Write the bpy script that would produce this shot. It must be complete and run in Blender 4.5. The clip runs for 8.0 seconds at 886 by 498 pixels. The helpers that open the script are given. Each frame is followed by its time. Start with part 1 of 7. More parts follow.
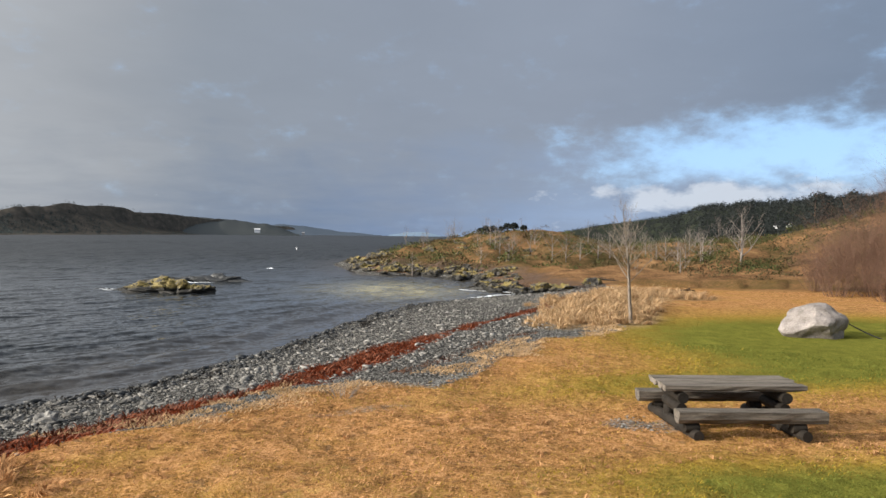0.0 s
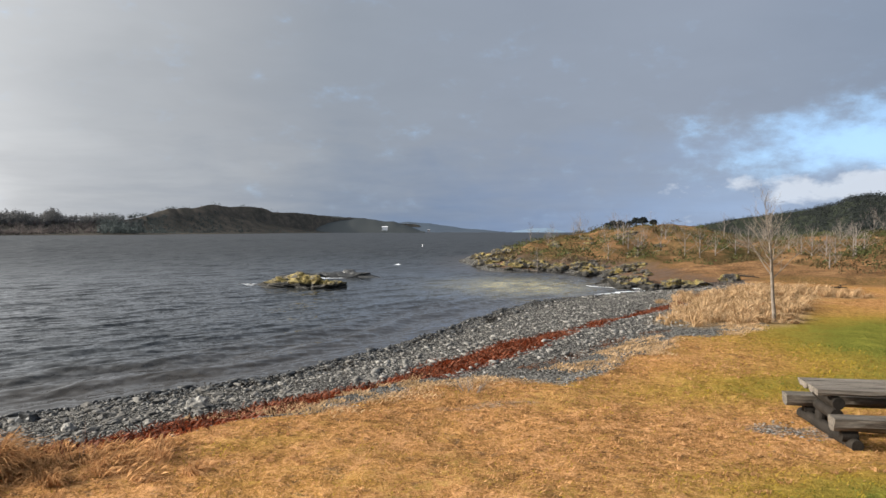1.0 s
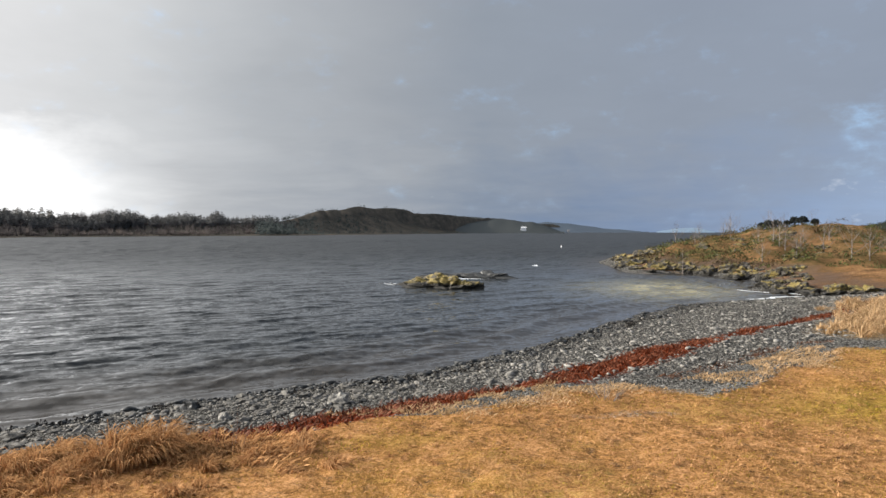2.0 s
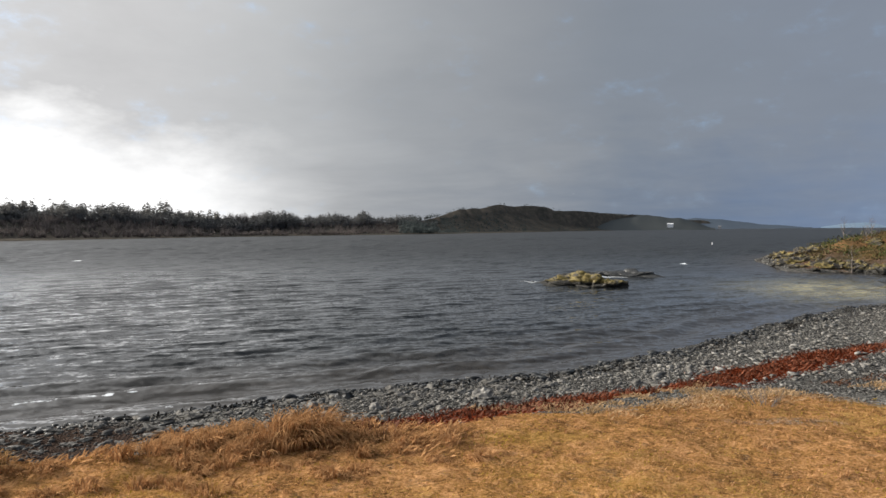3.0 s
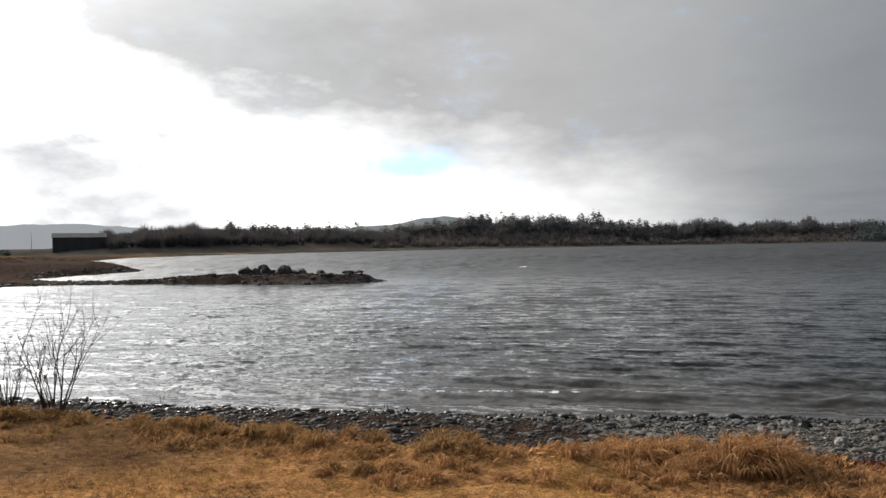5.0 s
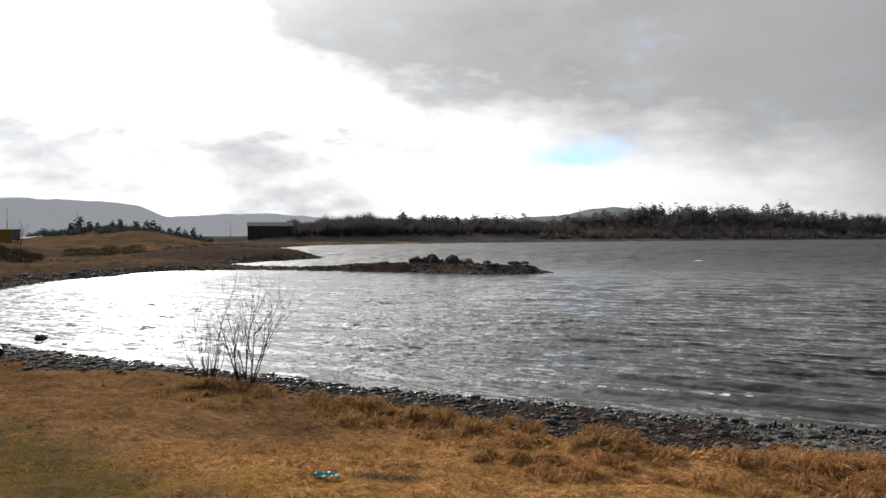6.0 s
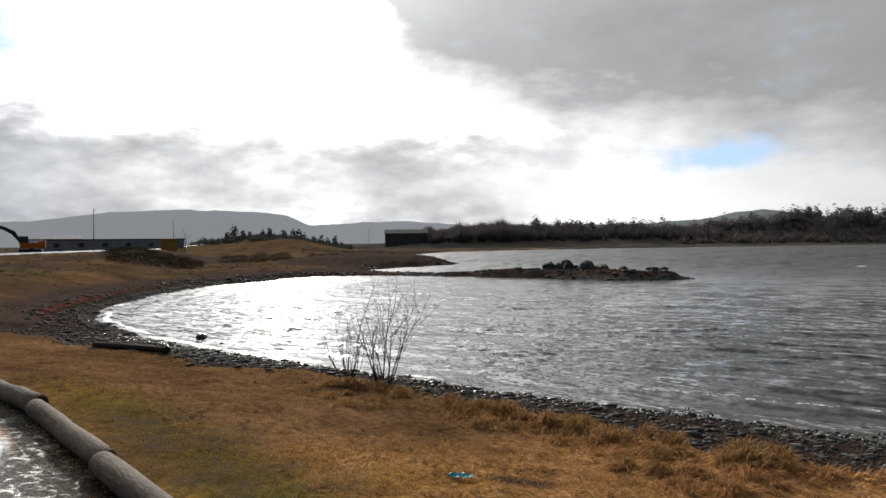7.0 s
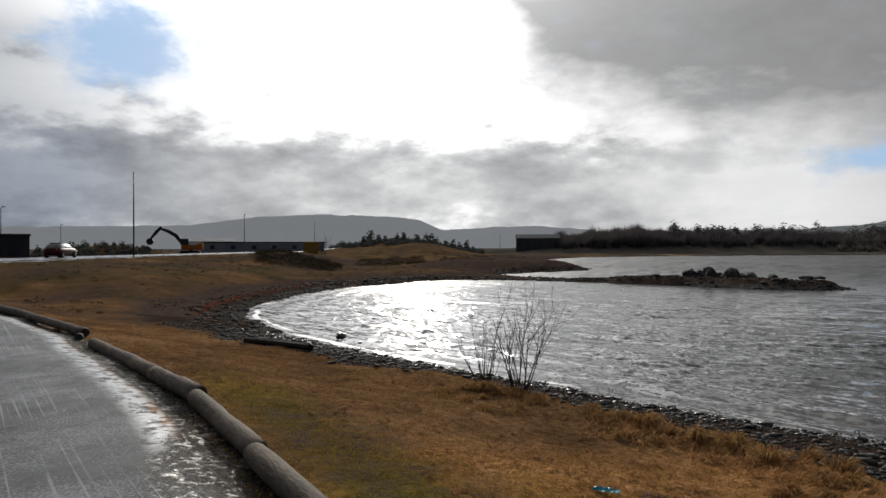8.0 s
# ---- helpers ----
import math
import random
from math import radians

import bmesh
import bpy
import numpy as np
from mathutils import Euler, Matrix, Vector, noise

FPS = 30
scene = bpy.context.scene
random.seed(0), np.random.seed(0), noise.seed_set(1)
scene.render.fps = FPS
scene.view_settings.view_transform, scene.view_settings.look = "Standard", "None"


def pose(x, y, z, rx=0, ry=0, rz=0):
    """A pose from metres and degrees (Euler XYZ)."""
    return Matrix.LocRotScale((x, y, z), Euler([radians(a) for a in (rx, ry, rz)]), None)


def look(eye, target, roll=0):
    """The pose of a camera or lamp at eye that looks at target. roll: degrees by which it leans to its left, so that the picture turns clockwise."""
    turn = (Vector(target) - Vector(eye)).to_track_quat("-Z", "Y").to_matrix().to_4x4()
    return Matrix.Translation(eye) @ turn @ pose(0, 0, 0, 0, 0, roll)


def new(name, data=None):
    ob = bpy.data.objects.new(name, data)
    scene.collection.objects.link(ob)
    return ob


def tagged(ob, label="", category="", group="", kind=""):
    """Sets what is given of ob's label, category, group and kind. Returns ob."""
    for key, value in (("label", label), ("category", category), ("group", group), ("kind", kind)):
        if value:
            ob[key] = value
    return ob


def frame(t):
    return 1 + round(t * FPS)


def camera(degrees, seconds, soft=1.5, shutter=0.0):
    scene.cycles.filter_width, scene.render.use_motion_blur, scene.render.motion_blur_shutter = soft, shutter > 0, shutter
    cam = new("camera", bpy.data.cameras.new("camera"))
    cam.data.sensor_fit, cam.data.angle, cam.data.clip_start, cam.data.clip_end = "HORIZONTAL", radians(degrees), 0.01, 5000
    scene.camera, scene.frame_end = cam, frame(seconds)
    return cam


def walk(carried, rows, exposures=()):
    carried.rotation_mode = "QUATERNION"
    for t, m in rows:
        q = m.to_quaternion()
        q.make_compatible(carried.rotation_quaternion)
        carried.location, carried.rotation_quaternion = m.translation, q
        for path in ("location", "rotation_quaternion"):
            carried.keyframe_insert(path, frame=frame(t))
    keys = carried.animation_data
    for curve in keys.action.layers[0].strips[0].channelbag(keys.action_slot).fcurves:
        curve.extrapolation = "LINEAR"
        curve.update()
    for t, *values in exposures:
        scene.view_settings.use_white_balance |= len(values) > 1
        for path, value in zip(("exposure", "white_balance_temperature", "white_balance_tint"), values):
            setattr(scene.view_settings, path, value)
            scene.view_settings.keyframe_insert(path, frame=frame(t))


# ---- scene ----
def aim(x, y, z, yaw, pitch, roll):
    """Camera pose from a heading to the left of +y, a pitch upwards and a lean to the left, in degrees."""
    return pose(x, y, z, 0, 0, yaw) @ pose(0, 0, 0, 90 + pitch) @ pose(0, 0, 0, 0, 0, roll)


PATH = [
    (0, aim(0.002, -0.001, 3.598, 0.00, -1.05, 0.70)),
    (0.5, aim(-0.083, 0.022, 3.582, 4.54, -1.29, 0.57)),
    (1, aim(-0.054, 0.093, 3.562, 10.04, -1.41, 0.14)),
    (1.5, aim(-0.095, 0.244, 3.531, 15.41, -1.37, -0.12)),
    (1.7, aim(-0.057, 0.228, 3.558, 17.70, -1.37, -0.21)),
    (2.8, aim(0.085, 0.002, 3.655, 30.54, -1.51, 0.16)),
    (3, aim(0.040, 0.010, 3.611, 32.60, -1.51, -0.46)),
    (3.5, aim(0.017, -0.027, 3.610, 36.96, -2.07, -0.97)),
    (4, aim(-0.093, 0.021, 3.633, 43.26, -1.87, -1.32)),
    (4.5, aim(-0.175, -0.116, 3.642, 54.29, -1.50, -0.37)),
    (5, aim(-0.293, 0.004, 3.603, 66.38, -0.47, -0.74)),
    (5.2, aim(-0.359, -0.008, 3.646, 69.42, -0.88, -0.38)),
    (6.5, aim(-0.001, 0.094, 3.629, 85.54, -0.62, -0.46)),
    (7, aim(-0.117, 0.068, 3.606, 90.64, -0.55, -0.59)),
    (7.5, aim(-0.201, 0.002, 3.592, 96.20, -0.51, -0.58)),
    (8, aim(-0.284, -0.088, 3.578, 101.21, -0.10, -0.10)),
]

cam = camera(64.2, 8.0)
walk(cam, PATH, exposures=[(0, 0.46), (1.0, 0.54), (1.5, 0.58), (3.0, 0.14), (3.5, 0.05), (4.5, -0.12), (5.2, -0.2), (6.5, -0.45), (7.0, -0.62), (8.0, -1.1)])

# ---- world and sun ----
SUN_AZ, SUN_EL = 105.5, 19.0    # to the left of +y, and above the horizon, in degrees


def lin(r, g, b, k=1.0):
    """A linear colour from 8-bit display values."""
    return tuple(k * ((c / 255 / 12.92) if c <= 10 else ((c / 255 + 0.055) / 1.055) ** 2.4) for c in (r, g, b)) + (1.0,)


class Nodes:
    """Short names for building node trees."""

    def __init__(self, tree):
        self.tree = tree
        tree.nodes.clear()

    def add(self, kind, **inputs):
        n = self.tree.nodes.new(kind)
        for k, v in inputs.items():
            self.put(n.inputs[k.replace("_", " ")], v)
        return n

    def put(self, socket, v):
        if isinstance(v, bpy.types.NodeSocket):
            self.tree.links.new(v, socket)
        else:
            socket.default_value = v

    def math(self, op, a, b=0.0, c=0.0, clamp=False):
        n = self.tree.nodes.new("ShaderNodeMath")
        n.operation, n.use_clamp = op, clamp
        for i, v in enumerate((a, b, c)):
            self.put(n.inputs[i], v)
        return n.outputs[0]

    def mix(self, fac, a, b, blend="MIX"):
        n = self.tree.nodes.new("ShaderNodeMix")
        n.data_type, n.blend_type = "RGBA", blend
        self.put(n.inputs[0], fac), self.put(n.inputs[6], a), self.put(n.inputs[7], b)
        return n.outputs[2]

    def ramp(self, fac, stops, smooth=False):
        n = self.tree.nodes.new("ShaderNodeValToRGB")
        n.color_ramp.interpolation = "B_SPLINE" if smooth else "LINEAR"
        el = n.color_ramp.elements
        while len(el) < len(stops):
            el.new(0.5)
        for e, (p, c) in zip(el, stops):
            e.position, e.color = p, c if hasattr(c, "__len__") else (c, c, c, 1)
        self.put(n.inputs[0], fac)
        return n.outputs[0]

    def noise(self, scale, detail=4.0, rough=0.55, vec=None, dist=0.0):
        n = self.tree.nodes.new("ShaderNodeTexNoise")
        n.inputs["Scale"].default_value, n.inputs["Detail"].default_value = scale, detail
        n.inputs["Roughness"].default_value, n.inputs["Distortion"].default_value = rough, dist
        if vec is not None:
            self.put(n.inputs["Vector"], vec)
        return n.outputs["Fac"]

    def voronoi(self, scale, vec=None, out="Distance", feature="F1"):
        n = self.tree.nodes.new("ShaderNodeTexVoronoi")
        n.feature = feature
        n.inputs["Scale"].default_value = scale
        if vec is not None:
            self.put(n.inputs["Vector"], vec)
        return n.outputs[out]

    def coords(self, sx=1.0, sy=1.0, sz=1.0, turn=0.0, out="Object"):
        t = self.tree.nodes.new("ShaderNodeTexCoord").outputs[out]
        m = self.tree.nodes.new("ShaderNodeMapping")
        m.vector_type = "TEXTURE"
        m.inputs["Scale"].default_value, m.inputs["Rotation"].default_value = (1 / sx, 1 / sy, 1 / sz), (0, 0, radians(turn))
        self.put(m.inputs["Vector"], t)
        return m.outputs[0]

    def attr(self, name):
        n = self.tree.nodes.new("ShaderNodeAttribute")
        n.attribute_name = name
        s = self.tree.nodes.new("ShaderNodeSeparateColor")
        self.put(s.inputs[0], n.outputs["Color"])
        return s.outputs[0], s.outputs[1], s.outputs[2]

    def bump(self, height, strength=0.5, distance=0.05, normal=None):
        n = self.tree.nodes.new("ShaderNodeBump")
        n.inputs["Strength"].default_value, n.inputs["Distance"].default_value = strength, distance
        self.put(n.inputs["Height"], height)
        if normal is not None:
            self.put(n.inputs["Normal"], normal)
        return n.outputs[0]


def build_world():
    world = bpy.data.worlds.new("sky")
    scene.world = world
    world.use_nodes = True
    w = Nodes(world.node_tree)
    co = w.tree.nodes.new("ShaderNodeTexCoord").outputs["Generated"]
    sep = w.add("ShaderNodeSeparateXYZ", Vector=co)
    x, y, z = sep.outputs
    az = w.math("MULTIPLY", w.math("ARCTAN2", w.math("MULTIPLY", x, -1.0), y), 180 / math.pi)
    el = w.math("MULTIPLY", w.math("ARCSINE", z), 180 / math.pi)
    sky = w.tree.nodes.new("ShaderNodeTexSky")
    sky.sky_type, sky.sun_disc = "NISHITA", False
    sky.sun_elevation, sky.sun_rotation = radians(SUN_EL), radians(-SUN_AZ)
    clear = w.mix(1.0, sky.outputs[0], (0.13, 0.13, 0.13, 1), "MULTIPLY")
    # cloud sheet seen in perspective
    flat = w.math("ADD", w.math("MAXIMUM", z, 0.0), 0.11)
    sheet = w.add("ShaderNodeCombineXYZ", X=w.math("DIVIDE", x, flat), Y=w.math("DIVIDE", y, flat), Z=0.0).outputs[0]
    wide = w.noise(0.55, 5.0, 0.55, sheet, 0.3)
    fine = w.noise(2.3, 7.0, 0.58, sheet, 0.4)
    heap = w.noise(1.0, 9.0, 0.58, w.add("ShaderNodeCombineXYZ", X=w.math("MULTIPLY", az, 0.15), Y=w.math("MULTIPLY", el, 0.33), Z=3.7).outputs[0], 0.0)

    def at(deg):
        return (deg + 60) / 240

    def band(stops):
        return [(at(d), c) for d, c in stops]

    sway = w.math("MULTIPLY", w.math("SUBTRACT", wide, 0.5), 1.0)
    place = w.math("DIVIDE", w.math("ADD", w.math("ADD", az, w.math("MULTIPLY", sway, 14.0)), 60.0), 240.0)
    plain = w.math("DIVIDE", w.math("ADD", az, 60.0), 240.0)
    # the heavy sheet overhead, and the pale sky under its edge
    high = w.ramp(place, band([(-60, lin(130, 144, 164)), (-32, lin(120, 134, 154)), (-12, lin(136, 146, 162)), (5, lin(135, 144, 158)), (18, lin(138, 146, 157)), (26, lin(152, 157, 164)),
                               (34, lin(166, 170, 175)), (45, lin(196, 198, 200)), (58, lin(212, 212, 213)), (72, lin(218, 218, 219)), (82, lin(228, 229, 230)), (90, lin(242, 242, 243)), (97, lin(255, 255, 255, 1.2))]))
    low = w.ramp(place, band([(-60, lin(160, 176, 200)), (-30, lin(164, 180, 204)), (-12, lin(146, 168, 200)), (2, lin(118, 139, 171)), (12, lin(105, 125, 154)), (22, lin(118, 132, 151)),
                              (32, lin(146, 152, 161)), (40, lin(178, 180, 183)), (52, lin(250, 250, 250, 1.3)), (64, lin(255, 255, 255, 1.5)), (77, lin(255, 255, 255, 2.0)), (90, lin(255, 255, 255, 2.6)), (112, lin(255, 255, 255, 2.6)), (119, lin(255, 255, 255, 2.2)), (128, lin(250, 252, 255, 1.6)), (142, lin(190, 200, 214))]))
    rim = w.math("MULTIPLY", w.ramp(plain, band([(-60, 0.16), (36, 0.06), (45, 0.13), (50, 0.2), (58, 0.27), (70, 0.335), (81, 0.39), (88, 0.43), (93, 0.5), (96, 0.64), (98, 0.84), (101, 1.0)])), 25.0)
    soft = w.ramp(plain, band([(20, 0.09), (45, 0.12), (60, 0.15), (85, 0.13), (95, 0.11)]))
    lift = w.math("ADD", w.math("ADD", w.math("MULTIPLY", w.math("SUBTRACT", fine, 0.5), 2.5), w.math("MULTIPLY", w.math("SUBTRACT", heap, 0.5), 11.0)), w.math("MULTIPLY", sway, 6.0))
    over = w.math("ADD", 0.5, w.math("MULTIPLY", w.math("ADD", w.math("SUBTRACT", el, rim), lift), soft), clamp=True)
    # unseen sky above the view, opened up round the sun to brighten the water
    thin = w.math("MULTIPLY", w.math("DIVIDE", w.math("SUBTRACT", el, 19.0), 5.0, clamp=True), w.math("EXPONENT", w.math("MULTIPLY", w.math("POWER", w.math("DIVIDE", w.math("SUBTRACT", az, 100.0), 36.0), 2.0), -1.0)))
    over = w.math("MULTIPLY", over, w.math("SUBTRACT", 1.0, thin))
    low = w.mix(1.0, low, w.ramp(fine, [(0.3, 0.97), (0.7, 1.03)]), "MULTIPLY")
    high = w.mix(1.0, high, w.ramp(w.math("ADD", w.math("MULTIPLY", fine, 0.5), w.math("MULTIPLY", wide, 0.5)), [(0.3, 0.955), (0.7, 1.045)]), "MULTIPLY")
    folds = w.math("ADD", 1.0, w.math("MULTIPLY", w.math("DIVIDE", w.math("SUBTRACT", az, 45.0), 25.0, clamp=True), w.math("MULTIPLY", w.math("SUBTRACT", heap, 0.5), 0.5)))
    high = w.mix(1.0, high, w.add("ShaderNodeCombineColor", Red=folds, Green=folds, Blue=folds).outputs[0], "MULTIPLY")
    # broken grey heaps low down on the bright side
    side = w.math("DIVIDE", w.math("SUBTRACT", az, 74.0), 14.0, clamp=True)
    belt = w.math("EXPONENT", w.math("MULTIPLY", w.math("POWER", w.math("DIVIDE", w.math("SUBTRACT", el, 4.6), 3.6), 2.0), -1.0))
    west = w.math("DIVIDE", w.math("SUBTRACT", az, 112.0), 18.0, clamp=True)
    grey = w.math("MULTIPLY", w.ramp(w.math("ADD", heap, w.math("MULTIPLY", belt, w.math("ADD", 0.37, w.math("MULTIPLY", west, 0.1)))), [(0.55, 0.0), (0.7, 1.0)], True), side)
    grey = w.math("MULTIPLY", grey, w.math("SUBTRACT", 1.0, w.math("DIVIDE", w.math("SUBTRACT", el, 13.0), 4.0, clamp=True)))
    gloom = w.ramp(west, [(0.0, lin(255, 255, 255)), (0.6, lin(230, 234, 240)), (1.0, lin(190, 202, 220))])
    low = w.mix(w.math("MULTIPLY", grey, 0.86), low, w.mix(1.0, gloom, w.mix(w.ramp(heap, [(0.4, 0.0), (0.7, 1.0)]), lin(248, 249, 250, 1.3), lin(184, 187, 193)), "MULTIPLY"))
    cloud = w.mix(over, low, high)

    def spot(a, e, ra, re):
        da = w.math("DIVIDE", w.math("SUBTRACT", az, a), ra)
        de = w.math("DIVIDE", w.math("SUBTRACT", el, e), re)
        return w.math("EXPONENT", w.math("MULTIPLY", w.math("ADD", w.math("MULTIPLY", da, da), w.math("MULTIPLY", de, de)), -1.0))

    ragged = w.noise(1.0, 7.0, 0.6, w.add("ShaderNodeCombineXYZ", X=w.math("MULTIPLY", az, 0.34), Y=w.math("MULTIPLY", el, 0.6), Z=21.3).outputs[0])
    gaps = w.math("MAXIMUM", w.math("MAXIMUM", spot(-24, 6.6, 13, 2.6), spot(-46, 10, 12, 5)), w.math("MAXIMUM", spot(125.5, 15.0, 5, 3.4), w.math("MULTIPLY", spot(69.5, 6.2, 5.0, 1.3), 0.8)))
    gaps = w.math("ADD", gaps, w.math("ADD", w.math("MULTIPLY", w.math("SUBTRACT", heap, 0.5), 0.9), w.math("MULTIPLY", w.math("SUBTRACT", ragged, 0.5), 1.3)))
    cloud = w.mix(w.ramp(gaps, [(0.34, 0.0), (0.7, 1.0)], True), cloud, w.mix(0.75, clear, w.mix(w.math("DIVIDE", w.math("SUBTRACT", az, 40.0), 20.0, clamp=True), lin(160, 203, 250, 1.12), lin(172, 208, 250, 2.4))))
    # white heaps under the gap
    puffs = w.noise(1.0, 7.0, 0.6, w.add("ShaderNodeCombineXYZ", X=w.math("MULTIPLY", az, 0.3), Y=w.math("MULTIPLY", el, 0.55), Z=9.1).outputs[0])
    heaps = w.math("ADD", spot(-21, 3.3, 14, 1.5), w.math("MULTIPLY", w.math("SUBTRACT", puffs, 0.5), 2.4))
    cloud = w.mix(w.math("MULTIPLY", w.ramp(heaps, [(0.55, 0.0), (0.95, 1.0)]), 0.6), cloud, lin(218, 224, 232))
    # the sun behind thin cloud
    s = Vector((-math.sin(radians(SUN_AZ)) * math.cos(radians(SUN_EL)), math.cos(radians(SUN_AZ)) * math.cos(radians(SUN_EL)), math.sin(radians(SUN_EL))))
    dot = w.tree.nodes.new("ShaderNodeVectorMath")
    dot.operation = "DOT_PRODUCT"
    w.put(dot.inputs[0], co)
    dot.inputs[1].default_value = s
    off = w.math("MULTIPLY", w.math("ARCCOSINE", w.math("MINIMUM", dot.outputs["Value"], 1.0)), 180 / math.pi)
    g1 = w.math("EXPONENT", w.math("MULTIPLY", w.math("POWER", w.math("DIVIDE", off, 9.0), 2.0), -1.0))
    g2 = w.math("EXPONENT", w.math("MULTIPLY", w.math("POWER", w.math("DIVIDE", off, 25.0), 2.0), -1.0))
    veil = w.math("MULTIPLY", w.math("SUBTRACT", 1.0, w.math("MULTIPLY", grey, 0.85)), w.math("SUBTRACT", 1.0, w.math("MULTIPLY", over, 0.9)))
    open_sky = w.ramp(gaps, [(0.34, 0.0), (0.7, 1.0)], True)
    veil = w.math("MULTIPLY", veil, w.math("SUBTRACT", 1.0, w.math("MULTIPLY", open_sky, 0.9)))
    # glow raised with height, mostly out of view, added to brighten the water
    glow = w.math("MULTIPLY", w.math("ADD", w.math("MULTIPLY", g1, 3.0), w.math("MULTIPLY", g2, w.math("ADD", 1.2, w.math("MULTIPLY", w.math("DIVIDE", w.math("SUBTRACT", el, 15.0), 8.0, clamp=True), 6.0)))), veil)
    lit = w.mix(1.0, cloud, w.add("ShaderNodeCombineColor", Red=glow, Green=glow, Blue=glow).outputs[0], "ADD")
    bg = w.add("ShaderNodeBackground", Color=lit, Strength=0.84)
    w.put(w.tree.nodes.new("ShaderNodeOutputWorld").inputs[0], bg.outputs[0])
    lamp = bpy.data.lights.new("sun", "SUN")
    lamp.energy, lamp.angle, lamp.color = 4.6, radians(2.0), (1.0, 0.93, 0.82)
    ob = new("sun", lamp)
    ob.matrix_world = look(s * 50, (0, 0, 0))


build_world()


# ---- materials ----
def material(name):
    m = bpy.data.materials.new(name)
    m.use_nodes = True
    return m, Nodes(m.node_tree)


def finish(n, colour, rough=0.8, normal=None, metal=0.0, spec=0.4, **more):
    b = n.tree.nodes.new("ShaderNodeBsdfPrincipled")
    n.put(b.inputs["Base Color"], colour), n.put(b.inputs["Roughness"], rough)
    n.put(b.inputs["Metallic"], metal), n.put(b.inputs["Specular IOR Level"], spec)
    if normal is not None:
        n.put(b.inputs["Normal"], normal)
    for k, v in more.items():
        n.put(b.inputs[k.replace("_", " ")], v)
    n.put(n.tree.nodes.new("ShaderNodeOutputMaterial").inputs[0], b.outputs[0])
    return b


def mottled(name, dark, light, scale=3.0, rough=0.8, grain=40.0, depth=0.01, stretch=(1, 1, 1), spec=0.12, metal=0.0, vary=0.15, turn=0.0):
    """A surface of two tones with coarse patches, fine grain and a difference from piece to piece."""
    m, n = material(name)
    co = n.coords(*stretch, turn)
    a, b = n.noise(scale, 4, 0.6, co), n.noise(grain, 3, 0.65, co)
    f = n.math("ADD", n.math("MULTIPLY", a, 0.6), n.math("MULTIPLY", b, 0.4))
    col = n.ramp(f, [(0.3, (*dark, 1)), (0.7, (*light, 1))])
    isle = n.tree.nodes.new("ShaderNodeNewGeometry").outputs["Random Per Island"]
    own = n.tree.nodes.new("ShaderNodeObjectInfo").outputs["Random"]
    k = n.math("ADD", 1.0 - vary, n.math("MULTIPLY", n.math("ADD", isle, own), vary))
    col = n.mix(1.0, col, n.add("ShaderNodeCombineColor", Red=k, Green=k, Blue=k).outputs[0], "MULTIPLY")
    finish(n, col, rough, n.bump(b, 0.5, depth), metal, spec)
    return m


